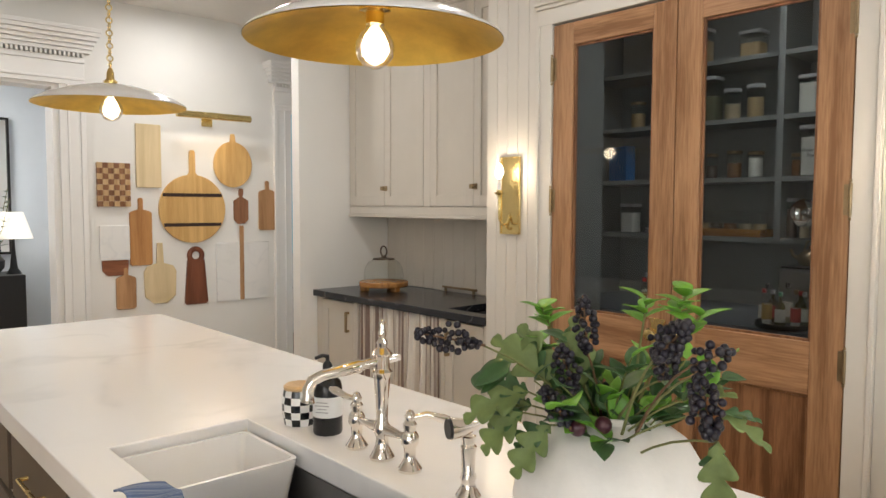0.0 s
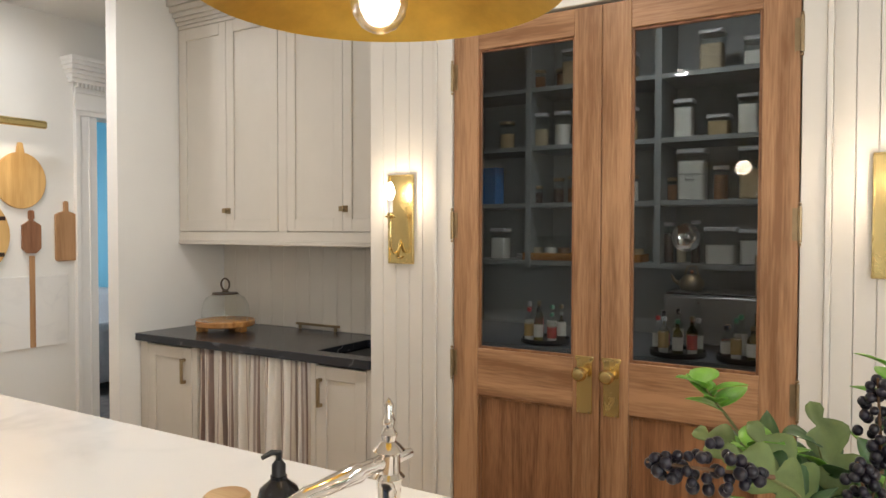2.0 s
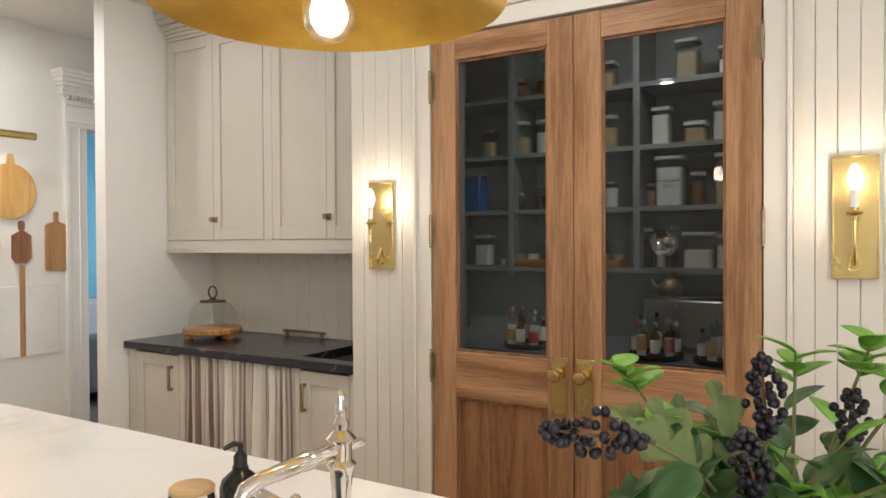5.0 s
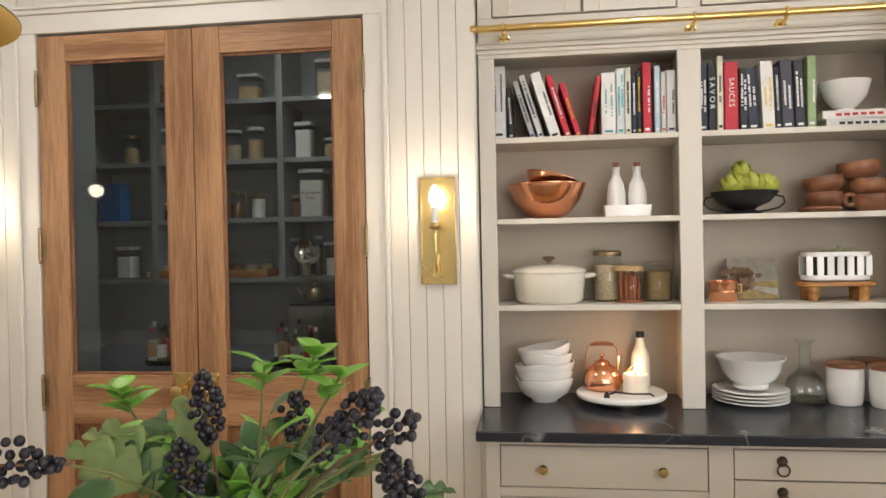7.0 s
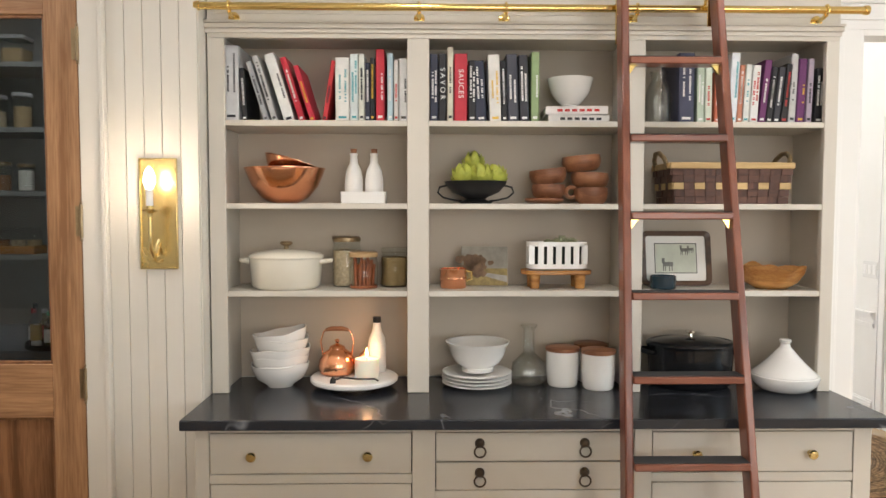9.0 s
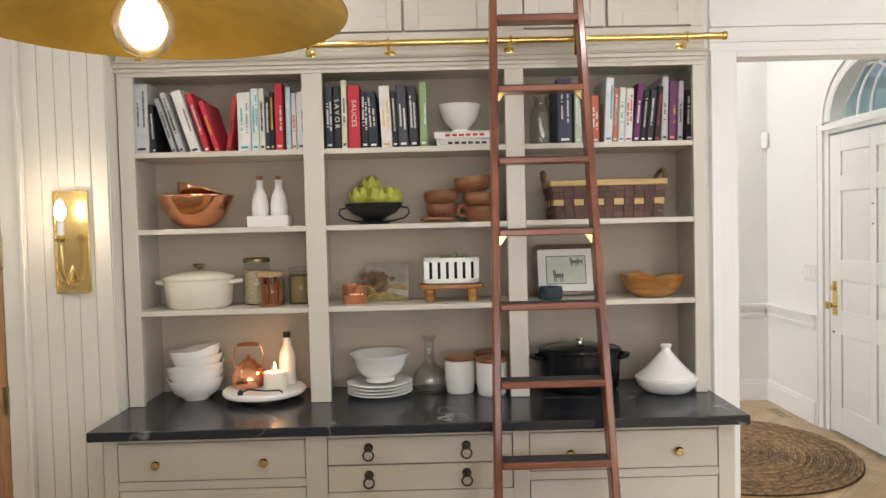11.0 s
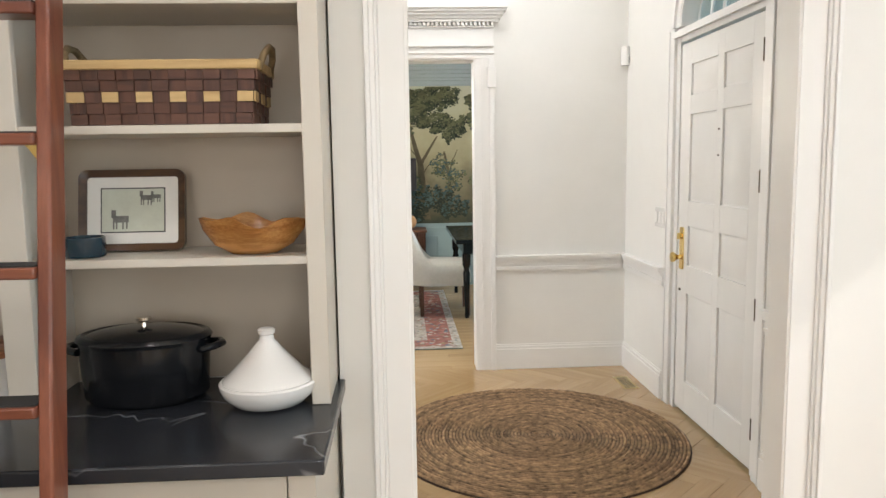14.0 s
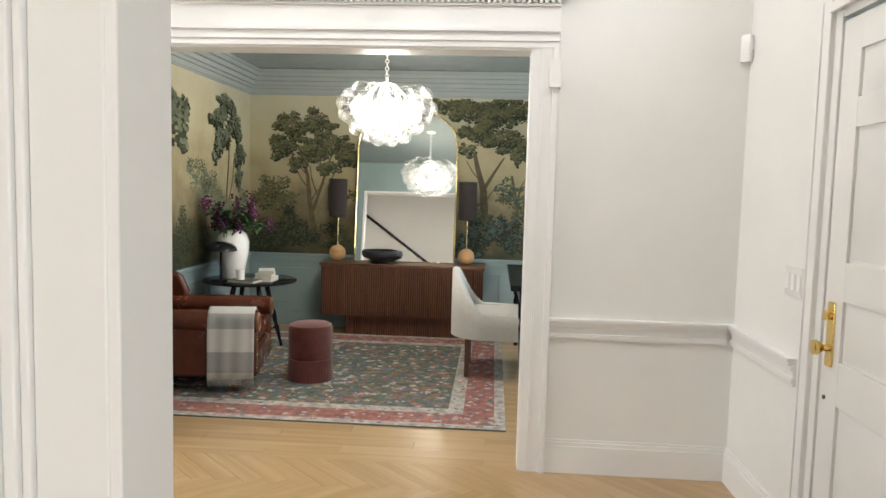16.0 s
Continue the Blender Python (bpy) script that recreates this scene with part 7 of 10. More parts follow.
# black oval pot
bp2 = thing("cast_iron_pot", "black oval enamelled cast iron pot with lid", "pot", (2.893, -1.125, Z4))
part("pot_body", lathe(B(), [(0, 0), (0.132, 0), (0.148, 0.014), (0.155, 0.11), (0.157, 0.146), (0, 0.146)], 56, sx=0.74), ENAMEL_BLACK, bp2)
part("lid", lathe(B(), [(0.160, 0.147), (0.163, 0.155), (0.157, 0.164), (0.148, 0.167), (0.142, 0.164), (0.10, 0.174), (0.05, 0.179), (0, 0.180)], 56, sx=0.74), ENAMEL_BLACK, bp2)
part("lid_knob", lathe(B(), [(0, 0.179), (0.008, 0.179), (0.007, 0.190), (0.018, 0.196), (0.018, 0.203), (0, 0.205)], 20), NICKEL, bp2, "steel lid knob")
for s in (1, -1):
    part("loop_handle", tube(B(), [(-0.045, 0.146 * s, 0.128), (-0.03, 0.176 * s, 0.132), (0, 0.189 * s, 0.133), (0.03, 0.176 * s, 0.132), (0.045, 0.146 * s, 0.128)], 0.009, 12), ENAMEL_BLACK, bp2)
tg = thing("tagine", "white glazed tagine with a conical lid", "tagine", (2.815, -1.438, Z4))
part("dish", lathe(B(), [(0, 0), (0.062, 0), (0.084, 0.007), (0.107, 0.028), (0.115, 0.047), (0.116, 0.056), (0.112, 0.060), (0, 0.060)], 48), CERAMIC, tg)
part("conical_lid", lathe(B(), [(0.108, 0.0605), (0.105, 0.066), (0.088, 0.080), (0.066, 0.102), (0.043, 0.127), (0.025, 0.149), (0.018, 0.156), (0.016, 0.169), (0.020, 0.172), (0.021, 0.181), (0.016, 0.184), (0, 0.183)], 48), CERAMIC, tg)

# ---- kitchen: cutting boards on the north wall ----
def board(name, outline, material, label, x, z, t=0.018, hole=None):
    """A flat board hung on the wall; outline in (x, z) round its middle."""
    ob = solo(name, prism(B(), outline, -t, -0.002, "y"), material, label, "cutting board", (x, 5.15, z), "boards on the wall", 0.003)
    return ob


def paddle(w, h, hw, hh, r=0.012):
    """Outline of a board with a handle on top, round its middle."""
    b = -(h + hh) / 2
    return [(-w / 2, b + r), (-w / 2 + r, b), (w / 2 - r, b), (w / 2, b + r), (w / 2, b + h - r), (w / 2 - r * 1.6, b + h), (hw / 2, b + h + 0.012), (hw / 2, b + h + hh - 0.008), (hw / 4, b + h + hh), (-hw / 4, b + h + hh), (-hw / 2, b + h + hh - 0.008), (-hw / 2, b + h + 0.012), (-w / 2 + r * 1.6, b + h), (-w / 2, b + h - r)]


chk = thing("checked_cutting_board", "end-grain cutting board in a two-tone check", "cutting board", (1.735, 5.15, 1.60), "boards on the wall")
q_light = wood("light_end_grain", (0.42, 0.26, 0.12), (0.58, 0.40, 0.22), "Z", 0.5, 30)
q_dark = wood("dark_end_grain", (0.16, 0.07, 0.03), (0.28, 0.13, 0.06), "Z", 0.5, 30)
for i in range(6):
    for j in range(8):
        x0, z0 = -0.105 + 0.035 * i, -0.145 + 0.0362 * j
        part("block", box(B(), x0 + 0.0004, x0 + 0.0346, -0.024, -0.002, z0 + 0.0004, z0 + 0.0358), q_light if (i + j) % 2 else q_dark, chk)
board("tall_pale_board", [(-0.084, -0.215), (0.084, -0.215), (0.084, 0.215), (-0.084, 0.215)], PALE_MAPLE, "tall plain pale maple board", 1.966, 1.80)
cb = thing("round_striped_board", "large round maple board with two dark bands and a handle", "cutting board", (2.268, 5.15, 1.44), "boards on the wall")
R_ = 0.242
circ = [(R_ * math.sin(a), R_ * math.cos(a)) for a in [radians(8 + i * 344 / 46) for i in range(47)]]
part("disc", prism(B(), circ + [(-0.022, 0.26), (-0.020, 0.40), (-0.012, 0.415), (0.012, 0.415), (0.020, 0.40), (0.022, 0.26)], -0.022, -0.002, "y"), MAPLE, cb, bevel=0.003)
for z in (0.098, -0.112):
    hw_ = math.sqrt(R_ * R_ - (z + (0.012 if z > 0 else -0.012)) ** 2)
    part("dark_band", box(B(), -hw_, hw_, -0.0235, -0.0222, z - 0.012, z + 0.012), mat("dark_walnut_inlay", (0.035, 0.016, 0.012), 0.45) if z > 0 else bpy.data.materials["dark_walnut_inlay"], cb, "dark inlaid band")
rb = 0.150
board("round_board", [(rb * math.sin(a), rb * 1.12 * math.cos(a)) for a in [radians(9 + i * 342 / 40) for i in range(41)]] + [(-0.018, 0.20), (-0.014, 0.225), (0.014, 0.225), (0.018, 0.20)], MAPLE, "round golden maple board with a short handle", 2.578, 1.765)
board("oblong_brown_board", paddle(0.140, 0.30, 0.030, 0.075), MID_WOOD, "oblong mid-brown board with a handle", 2.853, 1.465)
board("small_dark_board", paddle(0.115, 0.20, 0.035, 0.060, 0.03), wood("dark_small_board", (0.18, 0.075, 0.035), (0.32, 0.15, 0.075), "Z", 0.45, 14), "small dark board with a shaped neck", 2.638, 1.46)
board("amber_board", paddle(0.148, 0.37, 0.032, 0.09), wood("amber_board_wood", (0.36, 0.16, 0.05), (0.55, 0.28, 0.10), "Z", 0.45, 10), "oblong amber board with a handle", 1.905, 1.285)
board("small_brown_board", paddle(0.130, 0.22, 0.030, 0.06), MID_WOOD, "small brown board with a handle", 1.800, 0.905)
board("pizza_peel", [(-0.045, -0.20), (0.045, -0.20), (0.105, -0.15), (0.112, 0.02), (0.09, 0.06), (0.025, 0.08), (0.018, 0.22), (-0.018, 0.22), (-0.025, 0.08), (-0.09, 0.06), (-0.112, 0.02), (-0.105, -0.15)], PALE_MAPLE, "pale maple pizza peel", 2.030, 0.985)
dk_ = thing("mezzaluna_board", "dark red-brown tapered board with a round hole", "cutting board", (2.285, 5.15, 0.957), "boards on the wall")
bm = B()
prism(bm, [(-0.085, -0.185), (-0.07, -0.20), (0.07, -0.20), (0.085, -0.185), (0.062, 0.118), (-0.062, 0.118)], -0.018, -0.002, "y")
part("blade", bm, RED_WOOD, dk_)
ob = part("grip_ring", ring(B(), (0, -0.010, 0.152), 0.040, 0.0165, "y", 24, 8), RED_WOOD, dk_)
ob.scale = (1.15, 0.5, 1.15)
ob.location = (0, -0.005, -0.0235)
wm = thing("white_marble_board", "white marble board with a wooden strip through it", "cutting board", (2.650, 5.15, 0.975), "boards on the wall")
part("slab", box(B(), -0.21, 0.21, -0.016, -0.002, -0.215, 0.215), STONE_WHITE, wm, bevel=0.002)
part("wood_strip", box(B(), -0.030, 0.004, -0.0185, -0.0162, -0.215, 0.34), MID_WOOD, wm, "brown wooden strip")
hm = thing("half_marble_board", "white marble board with a rounded wooden end", "cutting board", (1.735, 5.15, 1.14), "boards on the wall")
part("slab", box(B(), -0.095, 0.095, -0.016, -0.002, -0.04, 0.19), STONE_WHITE, hm, bevel=0.002)
part("wooden_end", prism(B(), [(-0.085, -0.042), (-0.082, -0.11), (-0.05, -0.145), (0.05, -0.145), (0.082, -0.11), (0.085, -0.042)], -0.016, -0.002, "y"), wood("cherry_end", (0.20, 0.07, 0.03), (0.34, 0.13, 0.06), "X", 0.45, 14), hm, bevel=0.002)
pcl = thing("picture_light", "slim brass picture light on the wall, lit", "wall light", (2.385, 5.15, 2.08))
part("tube_shade", tube(B(), [(-0.27, -0.14, 0.012), (0.27, -0.14, 0.012)], 0.024, 20), AGED_BRASS, pcl)
part("arm", tube(B(), [(0, 0, -0.01), (0, -0.08, 0.03), (0, -0.13, 0.02)], 0.007, 10), AGED_BRASS, pcl)
part("wall_plate", box(B(), -0.04, 0.04, -0.012, 0, -0.05, 0.03), AGED_BRASS, pcl, bevel=0.003)

# ---- vase with berries and foliage ----
VX, VY = 1.09, 0.775
bm = lathe(B(), [(r_, z_ * 1.09) for r_, z_ in [(0, 0.001), (0.062, 0.001), (0.105, 0.018), (0.140, 0.062), (0.150, 0.105), (0.142, 0.150), (0.115, 0.190), (0.078, 0.214), (0.060, 0.222), (0.058, 0.230), (0.052, 0.230), (0.052, 0.220), (0.070, 0.208), (0.105, 0.185), (0.132, 0.148), (0.138, 0.105), (0.10, 0.03), (0, 0.02)]], 64)
solo("round_vase", bm, mat("mottled_white_ceramic", (0.70, 0.69, 0.67), 0.5, var=0.12, scale=7, bump=0.08, bscale=60), "round mottled white ceramic vase on the island", "vase", (VX, VY, 0.9105))
bq = thing("branch_bouquet", "bouquet of dark berry branches and green leaves in a vase", "bouquet", (VX, VY, 1.10))
BERRY = mat("dark_purple_berry", (0.010, 0.008, 0.016), 0.36, var=0.6, scale=60, bump=0.02, coat=0.1)
FRUIT = mat("plum_fruit", (0.05, 0.012, 0.020), 0.3, var=0.4, scale=30, bump=0.01, coat=0.2)
LEAF_D = mat("dark_green_leaf", (0.038, 0.095, 0.028), 0.42, var=0.3, scale=25, bump=0.04, bscale=90)
LEAF_B = mat("bright_green_leaf", (0.15, 0.35, 0.04), 0.38, var=0.25, scale=25, bump=0.03, bscale=90)
LEAF_F = mat("pale_fig_leaf", (0.135, 0.185, 0.060), 0.6, var=0.3, scale=18, bump=0.05, bscale=80)
TWIG = mat("brown_twig", (0.15, 0.085, 0.045), 0.8, var=0.3, scale=50)
TWIG_G = mat("green_twig", (0.16, 0.17, 0.06), 0.7, var=0.2, scale=50)
prng = random.Random(7)


def loc(p):
    return Vector(p) - Vector((VX, VY, 1.10))


def stem(p0, p1, r0=0.004, r1=0.002, sag=0.03, m=TWIG, name="stem"):
    a, b = Vector(p0), Vector(p1)
    mid = (a + b) / 2 + Vector((0, 0, sag))
    q = [(1 - t) ** 2 * a + 2 * t * (1 - t) * mid + t * t * b for t in (0, 0.2, 0.4, 0.6, 0.8, 1)]
    part(name, tube(B(), q, [r0 + (r1 - r0) * k / 5 for k in range(6)], 7), m, bq)
    return q


def leaf_bm(bm, base, direction, length, width, normal, curl=0.15, lobes=0):
    """A leaf with a midrib fold, curl and, for lobed kinds, deep bays."""
    d = Vector(direction).normalized()
    n = Vector(normal)
    n = (n - d * n.dot(d)).normalized()
    s = d.cross(n)
    N = 18 if lobes else 8
    rows = []
    for i in range(N + 1):
        t = i / N
        w = width * (math.sin(math.pi * min(1, t ** 0.8)) ** 0.8 if not lobes else math.sin(math.pi * t ** 0.75) ** 0.6 * (0.30 + 0.70 * abs(math.cos(lobes * math.pi * t)) ** 0.8))
        c = Vector(base) + d * length * t + n * (-curl * length * t * t)
        lift = 0.22 * w
        wl = w
        if lobes:
            wl = width * math.sin(math.pi * t ** 0.75) ** 0.6 * (0.26 + 0.74 * abs(math.cos(lobes * math.pi * t + 0.5)) ** 0.9)
        f = d * (0.55 * w if lobes else 0.0)
        fl = d * (0.55 * wl if lobes else 0.0)
        rows.append([bm.verts.new(c - s * wl + n * lift + fl), bm.verts.new(c - s * wl * 0.5 + n * lift * 0.35 + fl * 0.4), bm.verts.new(c), bm.verts.new(c + s * w * 0.5 + n * lift * 0.35 + f * 0.4), bm.verts.new(c + s * w + n * lift + f)])
    for a, b in zip(rows, rows[1:]):
        for k in range(4):
            bm.faces.new((a[k], a[k + 1], b[k + 1], b[k]))


def leaf(base, direction, length, width, m, normal=(0, 0, 1), curl=0.15, lobes=0):
    bm = B()
    leaf_bm(bm, base, direction, length, width, normal, curl, lobes)
    ob = part("leaf", bm, m, bq, angle=180)
    so_ = ob.modifiers.new("thick", "SOLIDIFY")
    so_.thickness = 0.0006
    return ob


def cluster(c, axis, length, n, fat=1.0, r=0.0050):
    """A hanging bunch of berries round a little stalk."""
    c, ax = loc(c), Vector(axis).normalized()
    u = ax.orthogonal().normalized()
    w = ax.cross(u)
    st_ = stem(c - ax * length * 0.55, c + ax * length * 0.5, 0.002, 0.001, 0, TWIG, "stalk")
    length *= 0.9
    n = int(n * 1.45)
    for k in range(n):
        t = (k + 0.5) / n - 0.5
        a = k * 2.4 + prng.random() * 0.6
        rr = (0.004 + 0.0135 * fat * math.cos(math.pi * t)) * prng.uniform(0.45, 1.1)
        p = c + ax * length * t * 1.05 + (u * math.cos(a) + w * math.sin(a)) * rr
        bm = B()
        ball(bm, p, r * prng.uniform(0.8, 1.15), 10, prng.uniform(0.95, 1.15))
        part("berry", bm, BERRY, bq)


mouth = lambda k: Vector((0.02 * math.cos(k), 0.02 * math.sin(k), -0.02))
CL = [((0.852, 0.888, 1.284), (-0.5, 0.75, 0.12), 0.100, 32), ((1.015, 0.771, 1.300), (-0.1, 0.05, 1), 0.085, 28), ((0.985, 0.78, 1.238), (-0.3, 0.2, 1), 0.075, 26), ((0.955, 0.775, 1.190), (-0.4, 0.3, 0.7), 0.07, 24), ((0.91, 0.572, 1.318), (-0.1, -0.6, 0.6), 0.070, 30), ((0.94, 0.540, 1.300), (0.3, -0.7, 0.4), 0.05, 14), ((0.915, 0.532, 1.250), (-0.1, -0.35, -0.9), 0.072, 34), ((1.10, 0.70, 1.27), (0.2, -0.1, 1), 0.06, 18), ((1.0, 0.63, 1.27), (0.1, -0.3, 0.8), 0.05, 16)]
for k, (c, ax, L, n) in enumerate(CL):
    q = loc(c) - Vector(ax).normalized() * L * 0.5
    stem(mouth(k), q, 0.0028, 0.0014, 0.05, TWIG if k % 2 else TWIG_G)
    cluster(c, ax, L, n, 1.25 if n > 31 else 1.0)
# two large dark fruits on the vase lip
for p in ((0.985, 0.760, 1.158), (1.012, 0.735, 1.162)):
    part("berry", ball(B(), loc(p), 0.0125, 16), FRUIT, bq, "large dark fruit")
# bright sprigs
for k, (p, n) in enumerate((((1.13, 0.95, 1.295), 7), ((1.136, 0.681, 1.345), 8), ((1.149, 0.755, 1.325), 6), ((1.10, 0.64, 1.32), 5), ((1.02, 0.88, 1.26), 5))):
    q = stem(mouth(k + 3), loc(p), 0.003, 0.0015, 0.02, TWIG_G)
    for i in range(n):
        a = i * 2.4 + k
        b = q[-1] + (q[-2] - q[-1]) * (0.9 * i / n)
        d = Vector((math.cos(a), math.sin(a), 0.55 + 0.3 * prng.random()))
        leaf(b, d, prng.uniform(0.036, 0.052), prng.uniform(0.013, 0.0175), LEAF_B, (0, 0, 1), 0.25)
# dark mid foliage
for k in range(26):
    a = k * 2.4
    e = prng.uniform(0.04, 0.17)
    tip = Vector((e * math.cos(a), e * math.sin(a), prng.uniform(0.05, 0.17)))
    q = stem(mouth(k), tip, 0.0018, 0.0010, 0.03, TWIG_G)
    for i in range(7):
        b = q[2 + min(3, i // 2)] + (q[1] - q[2]) * 0.2 * (i % 2)
        d = (tip.normalized() * 0.8 + Vector((prng.uniform(-1, 1), prng.uniform(-1, 1), prng.uniform(-0.2, 0.6)))).normalized()
        leaf(b, d, prng.uniform(0.036, 0.060), prng.uniform(0.011, 0.019), (LEAF_D, LEAF_D, LEAF_B)[(k + i) % 3], (prng.uniform(-0.6, 0.2), prng.uniform(-0.6, 0.4), 1), 0.3)
# large lobed leaves, drooping at the sides
for p, d, L, w, nrm in (((0.96, 0.83, 1.20), (-0.45, 0.35, -0.15), 0.15, 0.048, (-0.6, -0.5, 0.7)), ((1.00, 0.82, 1.20), (-0.2, 0.25, 0.7), 0.15, 0.045, (-0.7, -0.6, 0.3)), ((0.912, 0.515, 1.215), (-0.15, -0.1, -0.9), 0.12, 0.036, (-0.8, -0.4, 0.2)), ((0.92, 0.520, 1.245), (0.1, -0.75, -0.2), 0.09, 0.022, (-0.4, -0.1, 1)), ((1.03, 0.86, 1.22), (0.0, 0.6, 0.5), 0.13, 0.042, (-0.7, -0.4, 0.5)), ((0.99, 0.85, 1.17), (-0.3, 0.55, -0.25), 0.13, 0.042, (-0.6, -0.4, 0.7)), ((1.05, 0.80, 1.20), (-0.1, 0.1, 0.9), 0.15, 0.045, (-0.8, -0.5, 0.2)), ((1.02, 0.62, 1.22), (0.0, -0.5, 0.3), 0.10, 0.030, (-0.4, 0.1, 1)), ((0.965, 0.845, 1.165), (-0.5, 0.45, -0.55), 0.13, 0.046, (-0.6, -0.5, 0.6)), ((0.975, 0.80, 1.155), (-0.6, 0.2, -0.55), 0.13, 0.046, (-0.6, -0.4, 0.6)), ((0.985, 0.82, 1.215), (-0.35, 0.35, 0.45), 0.14, 0.048, (-0.7, -0.6, 0.4))):
    q = loc(p)
    stem(mouth(L * 90), q, 0.002, 0.0014, 0.03, TWIG_G)
    leaf(q, d, L * 0.68, w * 0.60, LEAF_F, nrm, 0.36, 3)
    leaf(q, Vector(d) + Vector((0.25, 0.2, 0.25)), L * 0.5, w * 0.5, LEAF_D, nrm, 0.3, 3)
for p in ((0.90, 0.81, 1.255), (0.92, 0.83, 1.24), (0.885, 0.84, 1.245)):
    leaf(loc(p), (prng.uniform(-0.6, 0.2), 0.4, -0.3), 0.06, 0.019, LEAF_D, (-0.4, -0.4, 1), 0.2)

# ---- entry hall ----
DOOR_WHITE = mat("satin_white_door_paint", (0.80, 0.79, 0.765), 0.22, var=0.015, bump=0.01, bscale=60)
fd = thing("front_door", "closed white eight-panel entrance door with brass handle", "door", (4.68, -3.357, 0.02))
DWI = 0.466
part("slab", box(B(), -DWI, DWI, -0.04, -0.012, 0, 2.075), DOOR_WHITE, fd)
XS = (-DWI, -0.360, -0.066, 0.002, 0.332, DWI)
ROWS_Z = ((0.18, 0.69), (0.85, 1.07), (1.21, 1.685), (1.79, 1.955))
for x0, x1 in ((XS[0], XS[1]), (XS[2], XS[3]), (XS[4], XS[5])):
    part("stile", box(B(), x0, x1, -0.012, 0.0, 0, 2.075), DOOR_WHITE, fd, bevel=0.0015)
zz = [0.0] + [z for r in ROWS_Z for z in r] + [2.075]
for i in range(0, len(zz), 2):
    for x0, x1 in ((XS[1], XS[2]), (XS[3], XS[4])):
        part("rail", box(B(), x0, x1, -0.012, 0.0, zz[i], zz[i + 1]), DOOR_WHITE, fd, bevel=0.0015)
for z0, z1 in ROWS_Z:
    for x0, x1 in ((XS[1], XS[2]), (XS[3], XS[4])):
        bm = B()
        lo = [(x0 + 0.012, z0 + 0.012), (x1 - 0.012, z0 + 0.012), (x1 - 0.012, z1 - 0.012), (x0 + 0.012, z1 - 0.012)]
        hi = [(x0 + 0.045, z0 + 0.045), (x1 - 0.045, z0 + 0.045), (x1 - 0.045, z1 - 0.045), (x0 + 0.045, z1 - 0.045)]
        a = [bm.verts.new((x, -0.0118, z)) for x, z in lo]
        b = [bm.verts.new((x, -0.002, z)) for x, z in hi]
        bm.faces.new(b[::-1])
        for k in range(4):
            bm.faces.new((a[k], b[k], b[(k + 1) % 4], a[(k + 1) % 4]))
        bmesh.ops.recalc_face_normals(bm, faces=bm.faces[:])
        part("raised_panel", bm, DOOR_WHITE, fd)
lk = part("handle_plate", prism(B(), rounded(0.052, 0.24, 0.010, 3, 0.40, 0.94), 0.0, 0.008, "y"), BRASS, fd, "polished brass handle plate", bevel=0.002)
part("door_knob", lathe(B(), [(0, 0), (0.014, 0), (0.012, 0.02), (0.02, 0.03), (0.029, 0.042), (0.027, 0.055), (0, 0.062)], 28), BRASS, lk, "round brass knob", at=pose(0.40, 0.008, 0.89, -90, 0, 0))
part("thumb_turn", box(lathe(B(), [(0, 0), (0.017, 0), (0.017, 0.008), (0, 0.009)], 20), -0.005, 0.005, -0.018, 0.018, 0.008, 0.024), BRASS, lk, at=pose(0.40, 0.008, 1.01, -90, 0, 0))
for z in (0.20, 0.76, 1.34, 1.91):
    part("hinge", tube(B(), [(-DWI - 0.005, 0.006, z - 0.05), (-DWI - 0.005, 0.006, z + 0.05)], 0.006, 10), BRONZE, fd, "dark hinge")
for z in (1.46, 1.59):
    part("peephole", tube(B(), [(-0.032, -0.002, z), (-0.032, 0.004, z)], 0.006, 12), BRONZE, fd)
part("lower_bolt", tube(B(), [(0.42, -0.002, 0.70), (0.42, 0.006, 0.70)], 0.008, 12), BRONZE, fd)
bm = B()
for s, x in ((1, 5.15), (-1, 4.21)):
    for w0, w1, y in ((0.0, 0.05, -3.349), (0.05, 0.11, -3.330), (0.11, 0.12, -3.324)):
        a, b = sorted((x + s * w0, x + s * w1))
        box(bm, a, b, -3.46, y if w0 == 0.0 else y, 0 , 2.19) if w0 == 0.0 else box(bm, a, b, -3.335, y, 0, 2.19)
struct("front_door_frame", bm, TRIM, "white moulded casing of the entrance door", "trim", 0.002)
bm = B()
box(bm, 4.21, 5.15, -3.47, -3.352, 2.11, 2.19)
box(bm, 4.17, 5.19, -3.335, -3.318, 2.135, 2.17)
struct("door_transom", bm, TRIM, "white transom bar under the fanlight", "trim", 0.002)
bm = B()
for r0, r1, d in ((0.46, 0.475, 0.010), (0.475, 0.525, 0.014), (0.525, 0.55, 0.028)):
    N = 28
    ra = [(4.63 + r1 * math.cos(math.pi * k / N), 2.19 + (r1 - 0.10) * math.sin(math.pi * k / N)) for k in range(N + 1)]
    rb_ = [(4.63 + r0 * math.cos(math.pi * k / N), 2.19 + (r0 - 0.10) * math.sin(math.pi * k / N)) for k in range(N + 1)]
    for k in range(N):
        prism(bm, [ra[k], ra[k + 1], rb_[k + 1], rb_[k]], -3.335, -3.335 + d, "y")
struct("fanlight_casing", bm, TRIM, "white arched moulding round the fanlight", "trim")
fan = thing("fanlight", "arched fanlight with interlaced white bars over the door", "window", (4.63, -3.43, 2.19), kind="structure")
